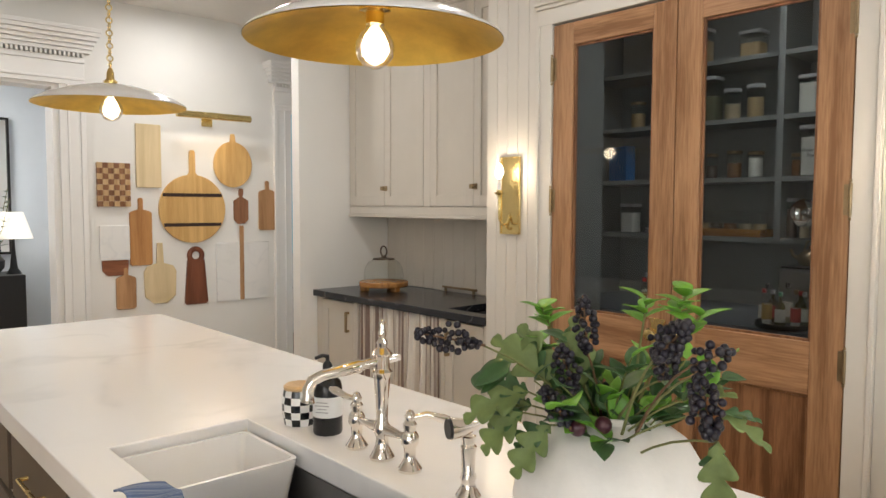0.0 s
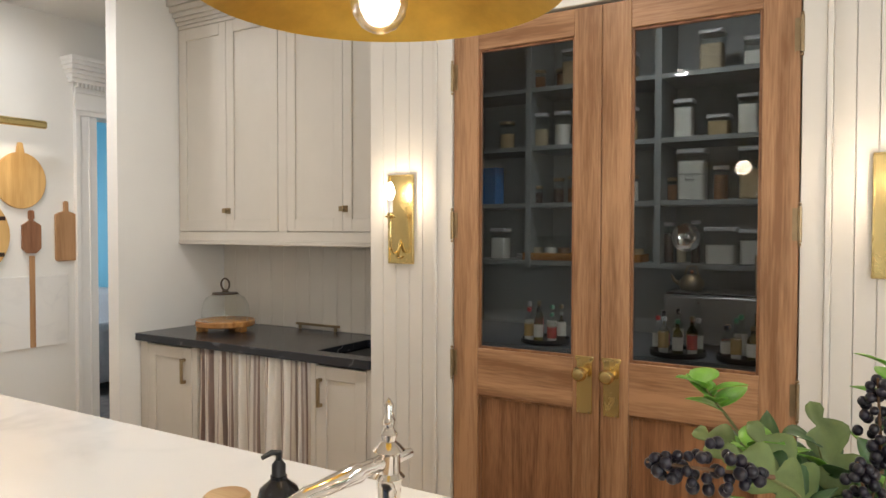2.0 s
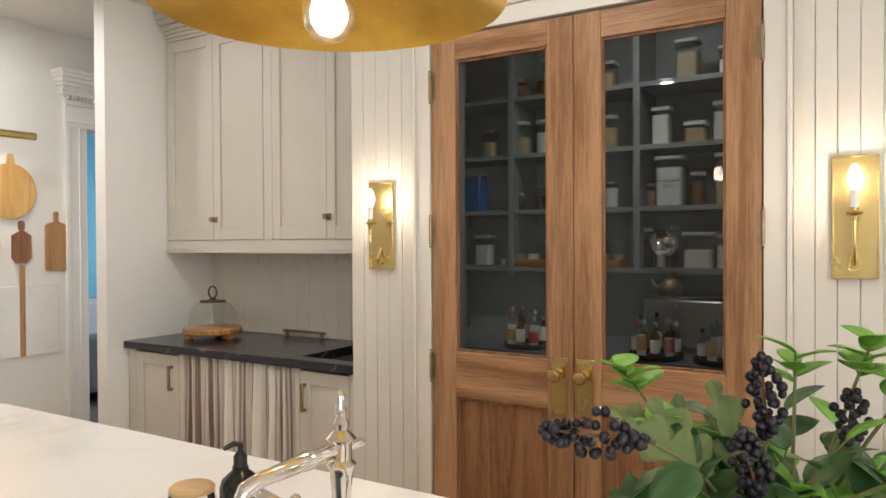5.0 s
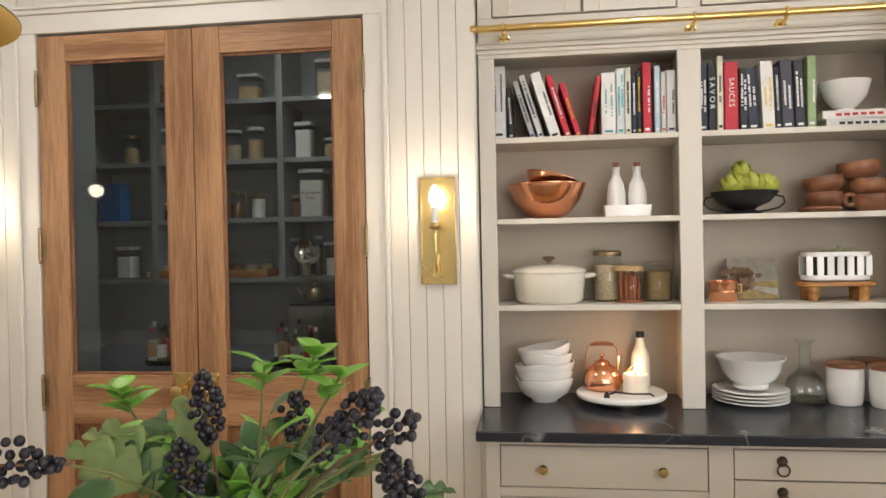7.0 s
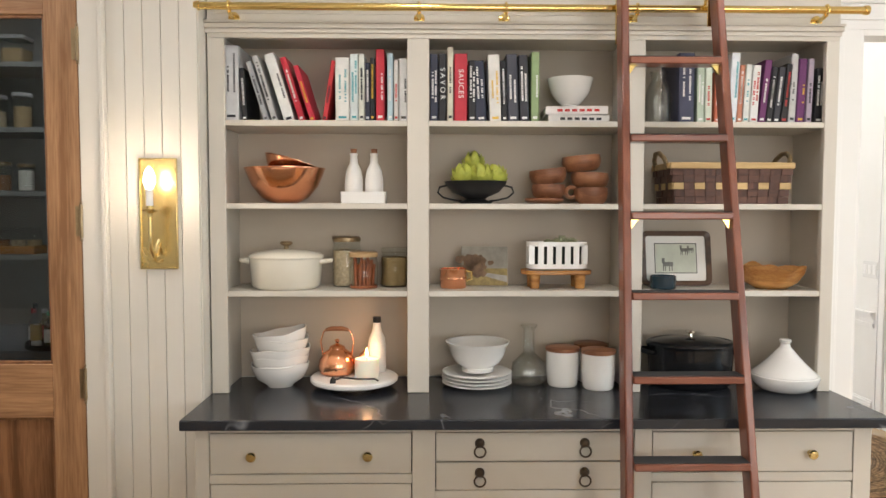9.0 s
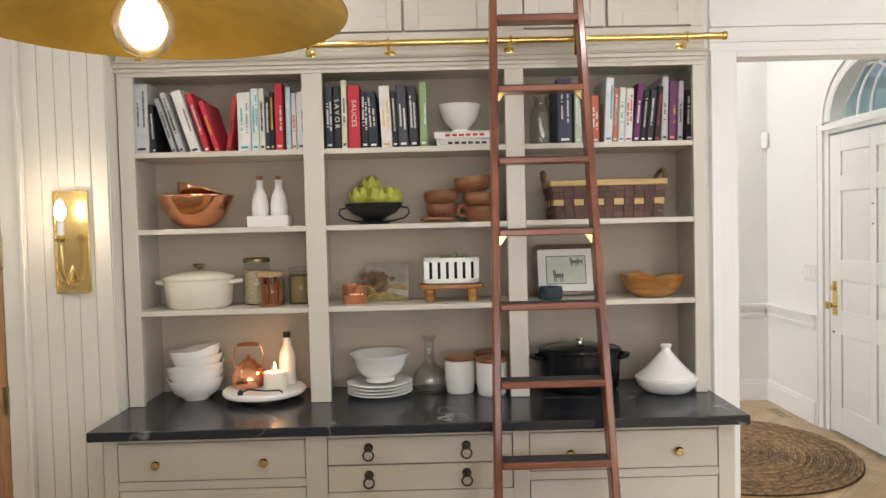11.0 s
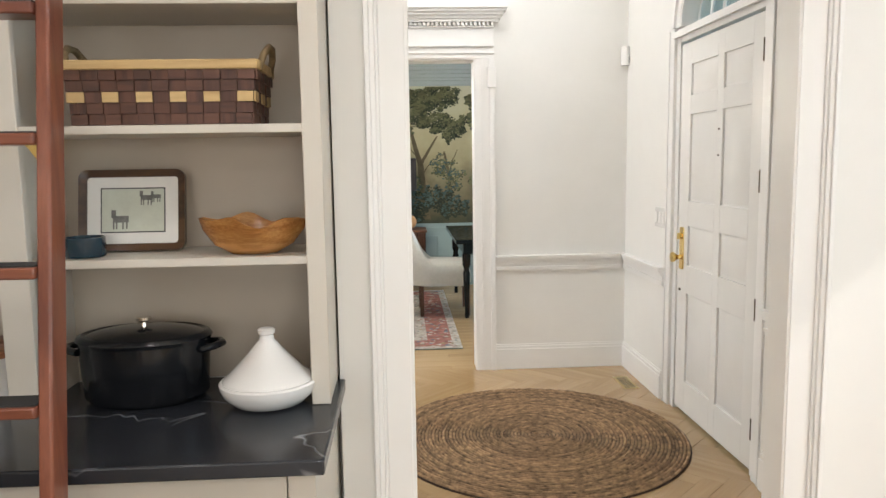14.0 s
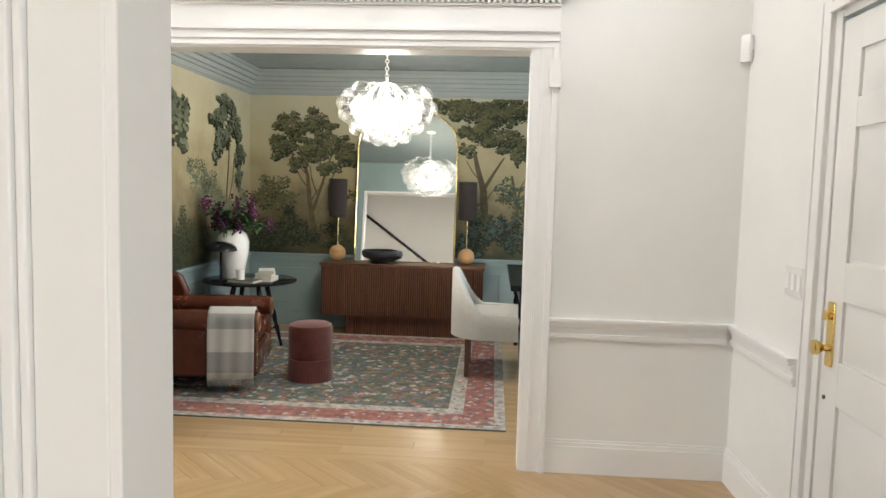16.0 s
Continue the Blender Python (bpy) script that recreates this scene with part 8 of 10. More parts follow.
pn = part("pane", prism(B(), [(0.46 * math.cos(radians(a)), 0.36 * math.sin(radians(a))) for a in range(0, 181, 6)], -0.004, 0.0, "y"), GLASS, fan)
pn.visible_shadow = False
for x0, x1, k in ((-0.46, 0.15, 1), (-0.15, 0.46, 1), (-0.30, 0.30, 1)):
    pts = [((x0 + x1) / 2 + (x1 - x0) / 2 * math.cos(radians(a)), 0.005, 0.36 * (x1 - x0) / 0.66 * math.sin(radians(a))) for a in range(0, 181, 10)]
    pts = [p for p in pts if (p[0] / 0.46) ** 2 + (p[2] / 0.36) ** 2 < 1.04]
    part("glazing_bar", tube(B(), pts, 0.009, 8), TRIM, fan)
part("sill_bar", box(B(), -0.46, 0.46, -0.02, 0.02, -0.002, 0.018), TRIM, fan)
bm = B()
box(bm, -2.0, 12.0, -9.05, -9.0, 0.5, 4.6)
struct("backdrop", bm, mat("open_sky", (0.2, 0.4, 0.5), 1.0, var=0, bump=0, emit=(0.40, 0.80, 0.98), strength=2.6), "pale blue sky beyond the fanlight", "backdrop")
wn_ = thing("window_high", "tall plain window above the entrance door", "window", (4.68, -3.43, 3.75), kind="structure")
part("window_frame", box(box(box(box(box(B(), -0.52, -0.47, -0.03, 0.03, -0.65, 0.65), 0.47, 0.52, -0.03, 0.03, -0.65, 0.65), -0.47, 0.47, -0.03, 0.03, 0.60, 0.65), -0.47, 0.47, -0.03, 0.03, -0.65, -0.60), -0.47, 0.47, -0.02, 0.02, -0.02, 0.02), TRIM, wn_)
bm = B()
box(bm, 4.16, 5.20, -3.56, -3.50, 0.0, 0.02)
struct("door_sill", bm, TRIM, "entrance door sill", "trim")
# motion sensor in the corner, switches, floor vent
ms = thing("alarm_sensor", "small white alarm sensor fixed in the wall corner", "sensor", pose(6.040, -3.318, 2.165, 0, 0, 45))
part("housing", loft(B(), [(rounded(0.05, 0.062, 0.012), -0.062), (rounded(0.056, 0.068, 0.014), -0.02), (rounded(0.056, 0.068, 0.014), 0.055), (rounded(0.046, 0.056, 0.012), 0.066)]), CERAMIC, ms)
part("lens", box(B(), -0.034, -0.027, -0.022, 0.022, -0.045, -0.005), mat("grey_lens", (0.5, 0.5, 0.5), 0.4), ms)


def switch_plate(at, w, n, label):
    s = thing("light_switch", label, "light switch", at)
    part("plate", prism(B(), rounded(w, 0.118, 0.006, 3), 0, 0.006, "z"), CERAMIC, s, bevel=0.001)
    for k in range(n):
        part("rocker", box(B(), -w / 2 + w * (k + 0.5) / n - 0.016, -w / 2 + w * (k + 0.5) / n + 0.016, -0.033, 0.033, 0.006, 0.010), TRIM, s, bevel=0.001)
    return s


switch_plate(pose(5.37, -3.335, 1.115, -90, 0, 0) , 0.165, 3, "white triple rocker switch by the entrance door")
switch_plate(pose(3.0, -3.19, 1.12, 90, 0, -90), 0.118, 2, "white double rocker switch beside the opening")
ve = thing("floor_vent", "brown metal floor vent near the wall", "vent", (5.64, -3.22, 0.0005))
part("frame", box(B(), -0.13, 0.13, -0.05, 0.05, 0, 0.003), AGED_BRASS, ve)
for k in range(9):
    part("slot", box(B(), -0.11 + k * 0.025, -0.098 + k * 0.025, -0.035, 0.035, 0.0031, 0.0036), BRONZE, ve)
# round jute rug, coils joined
JUTE = mat("jute_braid", (0.30, 0.19, 0.105), 0.9, var=0.7, scale=26, bump=0.15, bscale=180)
jn = JUTE.node_tree
oi = jn.nodes.new("ShaderNodeObjectInfo")
hv = jn.nodes.new("ShaderNodeHueSaturation")
mr = jn.nodes.new("ShaderNodeMapRange")
mr.inputs[3].default_value, mr.inputs[4].default_value = 0.62, 1.05
bs_ = jn.nodes["Principled BSDF"]
src = bs_.inputs["Base Color"].links[0].from_socket
jn.links.new(oi.outputs["Random"], mr.inputs[0])
jn.links.new(mr.outputs[0], hv.inputs["Value"])
jn.links.new(src, hv.inputs["Color"])
jn.links.new(hv.outputs[0], bs_.inputs["Base Color"])
rug = thing("round_jute_rug", "round coiled jute rug on the hall floor", "rug", (4.775, -2.46, 0.0))
RC = 42
for k in range(RC):
    r0 = 0.012 + 0.772 * k / RC
    bm = B()
    n = max(16, int(2 * math.pi * r0 / 0.030))
    ring(bm, (0, 0, 0.008), r0 + 0.0085, 0.0080, "z", n, 6)
    for v in bm.verts:
        a = math.atan2(v.co.y, v.co.x)
        v.co.z = max(0.001, 0.001 + (v.co.z - 0.008) * 0.9 + 0.009 + 0.0012 * math.sin(a * n / 2.0 + k))
    part("coil", bm, JUTE, rug)
part("backing", lathe(B(), [(0, 0.001), (0.79, 0.001), (0.79, 0.005), (0, 0.005)], 64), mat("rug_backing", (0.045, 0.026, 0.015), 0.95), rug)
# stair handrail on the hall wall, seen in the mirror
hr = thing("stair_handrail", "dark wooden stair handrail on the hall wall", "handrail", (0, 0, 0))
part("rail", tube(B(), [(3.27, -0.90, 1.50), (3.27, 0.52, 2.53)], 0.025, 12), BLACK_METAL, hr)
for yy in (-0.7, -0.2, 0.3):
    zz_ = 1.50 + (yy + 0.90) * 1.03 / 1.42
    part("bracket", tube(B(), [(3.19, yy, zz_ - 0.05), (3.25, yy, zz_ - 0.05), (3.27, yy, zz_ - 0.02)], 0.007, 8), BRASS, hr)

# ---- dining room ----
# painted wall covering: a plain ground with flat painted shapes a hair's breadth proud of it
MURAL = mat("mural_ground", (0.42, 0.36, 0.19), 0.7, var=0.2, scale=3.0, bump=0.02)
nt = MURAL.node_tree
mp = next(n for n in nt.nodes if n.type == "TEX_COORD")
sep = nt.nodes.new("ShaderNodeSeparateXYZ")
nt.links.new(mp.outputs["Object"], sep.inputs[0])
ramp2 = nt.nodes.new("ShaderNodeValToRGB")
e = ramp2.color_ramp.elements
e[0].position, e[0].color = 0.0, (0.035, 0.037, 0.020, 1)
e[1].position, e[1].color = 1.0, (0.46, 0.43, 0.31, 1)
for p_, c_ in ((0.10, (0.07, 0.060, 0.028, 1)), (0.26, (0.15, 0.118, 0.062, 1)), (0.5, (0.33, 0.275, 0.155, 1)), (0.75, (0.43, 0.375, 0.235, 1))):
    e.new(p_).color = c_
mr = nt.nodes.new("ShaderNodeMapRange")
mr.inputs[1].default_value, mr.inputs[2].default_value = 0.75, 2.36
nz = nt.nodes.new("ShaderNodeTexNoise")
nz.inputs["Scale"].default_value = 3.5
nz.inputs["Detail"].default_value = 7
ad = nt.nodes.new("ShaderNodeMath")
ad.operation = "MULTIPLY_ADD"
ad.inputs[1].default_value = 0.9
nt.links.new(mp.outputs["Object"], nz.inputs["Vector"])
nt.links.new(nz.outputs["Fac"], ad.inputs[0])
nt.links.new(sep.outputs["Z"], ad.inputs[2])
sb_ = nt.nodes.new("ShaderNodeMath")
sb_.operation = "SUBTRACT"
sb_.inputs[1].default_value = 0.45
nt.links.new(ad.outputs[0], sb_.inputs[0])
nt.links.new(sb_.outputs[0], mr.inputs[0])
nt.links.new(mr.outputs[0], ramp2.inputs[0])
nt.links.new(ramp2.outputs[0], nt.nodes["Principled BSDF"].inputs["Base Color"])
LEAFP = [mat("painted_foliage_" + n_, c_, 0.75, var=0.35, scale=12, bump=0.01) for n_, c_ in (("dark", (0.024, 0.030, 0.016)), ("mid", (0.058, 0.064, 0.030)), ("light", (0.13, 0.125, 0.058)), ("grey", (0.16, 0.18, 0.115)), ("blue", (0.055, 0.085, 0.075)))]
TRUNKP = mat("painted_trunk", (0.10, 0.075, 0.038), 0.75, var=0.3, scale=14)
mur = thing("mural_wallpaper", "wallpaper mural of tall trees in olive and cream", "wallpaper", (0, 0, 0), kind="structure")
part("east_sheet", box(B(), 9.654, 9.6595, -4.35, 0.405, 0.752, 2.36), MURAL, mur)
part("north_sheet", box(B(), 6.22, 9.654, 0.4045, 0.409, 0.752, 2.36), MURAL, mur)


class Wall:
    """Maps flat (u, z, layer) onto one of the two papered walls."""
    def __init__(self, east):
        self.east = east

    def at(self, u, z, k):
        z = min(2.355, max(0.755, z))
        if self.east:
            return (9.6535 - 0.0006 * k, min(0.40, u), z)
        return (min(9.65, u), 0.404 - 0.0006 * k, z)


def dab(bm, wall, u, z, r, k, g, flat=0.7):
    n = 7
    a0 = g.random() * 6
    vs = [bm.verts.new(wall.at(u + r * g.uniform(0.65, 1.25) * math.cos(a0 + 2 * math.pi * i / n), z + flat * r * g.uniform(0.6, 1.25) * math.sin(a0 + 2 * math.pi * i / n), k)) for i in range(n)]
    bm.faces.new(vs)


def foliage(wall, clumps, seed, tones, size=0.0145, density=2.1):
    """Dabs of paint in soft clumps, dark underneath and lighter towards the upper left."""
    g = random.Random(seed)
    bms = [B() for _ in tones]
    loose = []
    for u, z, ru, rz in clumps:
        loose.append((u, z, ru * 0.80, rz * 0.80))
        for k in range(5):
            a = g.random() * 6.283
            loose.append((u + ru * 0.95 * math.cos(a), z + rz * 0.95 * math.sin(a), ru * g.uniform(0.22, 0.45), rz * g.uniform(0.22, 0.5)))
    for u, z, ru, rz in loose:
        n = int(density * 620 * (ru * rz) / 0.04)
        for i in range(n):
            a, q = g.random() * 6.283, math.sqrt(g.random()) * g.uniform(0.7, 1.18)
            du, dz = math.cos(a) * q, math.sin(a) * q
            s = 0.5 * dz + 0.25 * du + g.gauss(0, 0.33)
            t = 0 if s < -0.05 else (1 if s < 0.38 else 2)
            t = min(t, len(tones) - 1)
            dab(bms[t], wall, u + ru * du, z + rz * dz, size * g.uniform(0.5, 1.2), 3 + t * 2 + (i % 2), g)
    for b, t in zip(bms, tones):
        tagged(part("painted_leaves", b, LEAFP[t], mur, angle=180), kind="stuff")


def trunk(wall, pts, w0, w1, k=2):
    bm = B()
    n = len(pts)
    left, right = [], []
    for i, (u, z) in enumerate(pts):
        w = w0 + (w1 - w0) * i / (n - 1)
        left.append(bm.verts.new(wall.at(u - w, z, k)))
        right.append(bm.verts.new(wall.at(u + w, z, k)))
    for i in range(n - 1):
        bm.faces.new((left[i], right[i], right[i + 1], left[i + 1]))
    part("painted_trunk", bm, TRUNKP, mur)


E_, N_ = Wall(True), Wall(False)
# tree left of the mirror
trunk(E_, [(-0.28, 0.95), (-0.22, 1.3), (-0.20, 1.55), (-0.12, 1.8)], 0.030, 0.012)
trunk(E_, [(-0.26, 1.2), (-0.36, 1.5), (-0.44, 1.75)], 0.018, 0.008)
trunk(E_, [(-0.42, 1.2), (-0.42, 1.45), (-0.50, 1.65)], 0.010, 0.006)
for u0, z0, u1, z1 in ((-0.20, 1.55, -0.02, 1.78), (-0.21, 1.42, -0.08, 1.62), (-0.30, 1.36, -0.22, 1.66), (-0.40, 1.55, -0.30, 1.78), (-0.24, 1.30, -0.38, 1.48), (-2.01, 1.30, -2.16, 1.52), (-1.98, 1.52, -1.82, 1.74), (-2.34, 1.35, -2.44, 1.62), (-2.04, 1.12, -1.90, 1.34)):
    trunk(E_, [(u0, z0), ((u0 + u1) / 2 + 0.015, (z0 + z1) / 2), (u1, z1)], 0.009, 0.004)
foliage(E_, [(-0.05, 2.02, 0.16, 0.14), (-0.28, 2.08, 0.17, 0.13), (0.06, 1.82, 0.15, 0.11), (-0.22, 1.80, 0.16, 0.10), (-0.46, 1.86, 0.16, 0.13), (-0.60, 1.74, 0.10, 0.12), (-0.42, 1.64, 0.12, 0.07), (-0.08, 1.66, 0.10, 0.06)], 1, (0, 1, 2))
foliage(E_, [(0.14, 1.42, 0.14, 0.15), (0.26, 1.30, 0.10, 0.18), (0.02, 1.28, 0.12, 0.09)], 2, (1, 2, 2), density=0.8)
foliage(E_, [(-0.02, 1.02, 0.16, 0.17), (-0.12, 0.92, 0.16, 0.12), (0.22, 0.92, 0.16, 0.14)], 3, (0, 0, 1), density=1.1)
foliage(E_, [(-0.52, 0.88, 0.14, 0.08), (-0.45, 1.04, 0.16, 0.06), (-0.60, 1.36, 0.09, 0.08)], 4, (0, 1, 2), density=0.7)
# trees right of the mirror
trunk(E_, [(-2.06, 0.80), (-2.02, 1.15), (-2.00, 1.45), (-1.94, 1.65), (-1.90, 1.82)], 0.050, 0.018)
trunk(E_, [(-2.00, 1.45), (-2.10, 1.62), (-2.20, 1.78)], 0.024, 0.010)
trunk(E_, [(-2.36, 0.85), (-2.34, 1.3), (-2.28, 1.6)], 0.024, 0.012)
foliage(E_, [(-1.86, 2.22, 0.18, 0.12), (-2.10, 2.18, 0.20, 0.14), (-2.32, 2.22, 0.18, 0.12), (-1.96, 2.00, 0.18, 0.12), (-2.22, 1.96, 0.20, 0.12), (-2.42, 1.86, 0.14, 0.14), (-1.82, 1.84, 0.09, 0.07), (-1.80, 2.30, 0.14, 0.06), (-1.55, 2.28, 0.16, 0.07)], 5, (0, 1, 2))
foliage(E_, [(-2.22, 1.45, 0.16, 0.10), (-2.38, 1.30, 0.14, 0.14), (-1.90, 1.20, 0.10, 0.10)], 6, (1, 2, 4), density=0.8)
foliage(E_, [(-1.95, 0.95, 0.16, 0.18), (-2.20, 1.02, 0.16, 0.16), (-2.40, 0.95, 0.14, 0.17), (-1.85, 0.85, 0.10, 0.08)], 8, (0, 0, 4), density=1.1)
foliage(E_, [(-2.8, 2.0, 0.3, 0.25), (-3.4, 2.0, 0.3, 0.25), (-3.0, 1.1, 0.4, 0.25), (-3.8, 1.2, 0.3, 0.3)], 12, (0, 1, 2), density=0.5, size=0.035)
# pale tree on the north wall
trunk(N_, [(9.02, 0.95), (9.00, 1.35), (9.06, 1.7), (9.04, 2.0)], 0.022, 0.010)
trunk(N_, [(9.02, 1.2), (9.16, 1.5), (9.20, 1.75)], 0.014, 0.008)
foliage(N_, [(9.00, 2.18, 0.22, 0.12), (8.80, 2.02, 0.18, 0.13), (9.22, 2.00, 0.18, 0.15), (8.96, 1.86, 0.18, 0.12), (9.34, 1.74, 0.13, 0.15), (8.78, 1.76, 0.12, 0.12), (9.30, 1.50, 0.12, 0.10)], 9, (0, 1, 3))
foliage(N_, [(8.6, 1.35, 0.25, 0.16), (8.9, 1.25, 0.2, 0.12), (8.35, 1.5, 0.22, 0.2), (9.45, 1.25, 0.14, 0.2)], 10, (3, 3, 2), density=0.7)
foliage(N_, [(9.1, 0.92, 0.3, 0.14), (8.6, 0.95, 0.3, 0.16), (8.1, 1.0, 0.3, 0.2), (9.48, 0.95, 0.15, 0.16)], 11, (0, 1, 1), density=0.9)
foliage(N_, [(7.9, 1.9, 0.3, 0.2), (7.3, 1.8, 0.3, 0.25), (7.5, 1.1, 0.3, 0.2)], 13, (0, 1, 3), density=0.4, size=0.035)

# rug with a figured field and a red border, woven colours as flat patches
RUG_RED, RUG_BLUE, RUG_CREAM, RUG_GREEN, RUG_GOLD = [mat("rug_wool_" + n_, c_, 0.95, var=0.45, scale=16, bump=0.15, bscale=300) for n_, c_ in (("red", (0.29, 0.12, 0.10)), ("blue", (0.12, 0.145, 0.185)), ("cream", (0.40, 0.36, 0.32)), ("green", (0.105, 0.125, 0.105)), ("gold", (0.25, 0.18, 0.105)))]
dr_ = thing("patterned_wool_rug", "worn oriental wool rug with red borders", "rug", (6.63, -2.225, 0.0))
RL, RW = 2.62, 3.2
part("field", box(B(), 0, RL, 0, RW, 0.0005, 0.010), RUG_GREEN, dr_)
def frame_band(name, inset, w, z, m):
    bm = B()
    box(bm, inset, RL - inset, inset, inset + w, z - 0.001, z)
    box(bm, inset, RL - inset, RW - inset - w, RW - inset, z - 0.001, z)
    box(bm, inset, inset + w, inset + w, RW - inset - w, z - 0.001, z)
    box(bm, RL - inset - w, RL - inset, inset + w, RW - inset - w, z - 0.001, z)
    part(name, bm, m, dr_)
frame_band("outer_guard", 0.0, 0.07, 0.0112, RUG_CREAM)
frame_band("red_border", 0.07, 0.20, 0.0112, RUG_RED)
frame_band("inner_guard", 0.27, 0.10, 0.0112, RUG_CREAM)
g = random.Random(21)
motifs = {RUG_RED.name: B(), RUG_BLUE.name: B(), RUG_CREAM.name: B(), RUG_GOLD.name: B(), RUG_GREEN.name: B()}
def motif(bm, x, y, r, z, n):
    a0 = g.random() * 6
    lo_ = [bm.verts.new((x + r * (1 if i % 2 else 0.55) * math.cos(a0 + 2 * math.pi * i / (2 * n)), y + r * (1 if i % 2 else 0.5) * math.sin(a0 + 2 * math.pi * i / (2 * n)), z)) for i in range(2 * n)]
    bm.faces.new(lo_)
for i in range(3200):
    x, y = g.uniform(0.38, RL - 0.38), g.uniform(0.38, RW - 0.38)
    zone = math.hypot((x - RL / 2) / 1.0, (y - RW / 2) / 1.3)
    nm = g.choice((RUG_BLUE.name, RUG_CREAM.name, RUG_GOLD.name, RUG_BLUE.name) if zone < 0.55 else (RUG_BLUE.name, RUG_CREAM.name, RUG_GOLD.name, RUG_RED.name, RUG_GREEN.name))
    motif(motifs[nm], x, y, g.uniform(0.012, 0.042), 0.0105 + 0.0006 * g.random(), g.choice((4, 5, 6)))
for i in range(520):
    s = g.random() * 2 * (RL + RW)
    o = g.uniform(0.09, 0.26)
    if s < RL: x, y = s, o
    elif s < 2 * RL: x, y = s - RL, RW - o
    elif s < 2 * RL + RW: x, y = o, s - 2 * RL
    else: x, y = RL - o, s - 2 * RL - RW
    motif(motifs[g.choice((RUG_CREAM.name, RUG_CREAM.name, RUG_BLUE.name, RUG_GOLD.name))], min(RL - 0.08, max(0.08, x)), min(RW - 0.08, max(0.08, y)), g.uniform(0.012, 0.032), 0.0116 + 0.0004 * g.random(), 4)
for i in range(300):
    s = g.random() * 2 * (RL + RW)
    o = g.choice((g.uniform(0.015, 0.055), g.uniform(0.285, 0.355)))
    if s < RL: x, y = s, o
    elif s < 2 * RL: x, y = s - RL, RW - o
    elif s < 2 * RL + RW: x, y = o, s - 2 * RL
    else: x, y = RL - o, s - 2 * RL - RW
    motif(motifs[g.choice((RUG_BLUE.name, RUG_RED.name))], min(RL - 0.02, max(0.02, x)), min(RW - 0.02, max(0.02, y)), g.uniform(0.008, 0.02), 0.0116 + 0.0004 * g.random(), 4)
for nm, b in motifs.items():
    tagged(part("woven_pattern", b, bpy.data.materials[nm], dr_), kind="stuff")

# fluted walnut sideboard
SIDE_W = wood("dark_walnut_slat", (0.075, 0.030, 0.017), (0.155, 0.066, 0.036), "Z", 0.4, 16)
SIDE_WY = wood("dark_walnut_top", (0.085, 0.035, 0.02), (0.17, 0.075, 0.04), "Y", 0.35, 14)
sb = thing("sideboard", "low walnut sideboard with a fluted front", "sideboard", (9.20, -1.245, 0))
part("top", box(B(), -0.01, 0.44, -0.80, 0.80, 0.685, 0.712), SIDE_WY, sb, bevel=0.003)
part("carcass", box(B(), 0.012, 0.43, -0.785, 0.785, 0.20, 0.684), SIDE_W, sb)
part("plinth", box(B(), 0.09, 0.40, -0.56, 0.56, 0.0, 0.199), SIDE_W, sb)
ns = 74
for k in range(ns):
    y = -0.785 + 1.57 * (k + 0.5) / ns
    part("slat", prism(B(), [(0.012, y - 0.009), (-0.001, y - 0.006), (-0.004, y), (-0.001, y + 0.006), (0.012, y + 0.009)], 0.205, 0.683, "z"), SIDE_W, sb)
for k in range(48):
    y = -0.55 + 1.10 * (k + 0.5) / 48
    part("plinth_slat", prism(B(), [(0.09, y - 0.010), (0.080, y - 0.006), (0.080, y + 0.006), (0.09, y + 0.010)], 0.002, 0.197, "z"), SIDE_W, sb)
# arched leaning mirror
mi = thing("arched_mirror", "tall arched brass-framed mirror leaning over the sideboard", "mirror", pose(9.455, -1.232, 0.7135, 0, 6.6, 0))
arch = [(-0.50, 0.0), (0.50, 0.0), (0.50, 1.16)] + [(0.50 - 0.33 * (1 - math.cos(radians(a))), 1.16 + 0.33 * math.sin(radians(a))) for a in range(10, 91, 10)] + [(-0.50 + 0.33 * (1 - math.cos(radians(a))), 1.16 + 0.33 * math.sin(radians(a))) for a in range(90, 9, -10)] + [(-0.50, 1.16)]
part("mirror_glass", prism(B(), arch, 0.0, 0.006, "x"), mat("mirror_silver", (0.92, 0.93, 0.92), 0.01, 1.0, var=0, bump=0), mi, "silvered mirror glass")
part("brass_frame", tube(B(), [(0.0, a, b) for a, b in arch] + [(0.0, *arch[0])], 0.010, 8), AGED_BRASS, mi, "slim brass frame")


def table_lamp(y):
    t = thing("table_lamp", "table lamp with a wooden ball base and dark cylinder shade", "lamp", (9.40, y, 0.713), "sideboard lamps")
    part("ball_base", ball(B(), (0, 0, 0.080), 0.080, 32), wood("turned_oak_ball", (0.42, 0.22, 0.09), (0.60, 0.36, 0.17), "Y", 0.4, 12), t, "round pale wooden base")
    part("brass_stem", tube(B(), [(0, 0, 0.155), (0, 0, 0.52)], 0.007, 10), AGED_BRASS, t)
    part("shade", lathe(B(), [(0.088, 0.44), (0.088, 0.81), (0.085, 0.81), (0.085, 0.44)], 36), mat("sheer_dark_shade", (0.026, 0.019, 0.017), 0.8, var=0.15, scale=60) if y > -1 else bpy.data.materials["sheer_dark_shade"], t, "tall dark sheer shade")
    part("shade_trim", ring(ring(B(), (0, 0, 0.442), 0.0885, 0.004, "z", 32, 6), (0, 0, 0.808), 0.0885, 0.004, "z", 32, 6), BLACK_METAL, t)
    return t


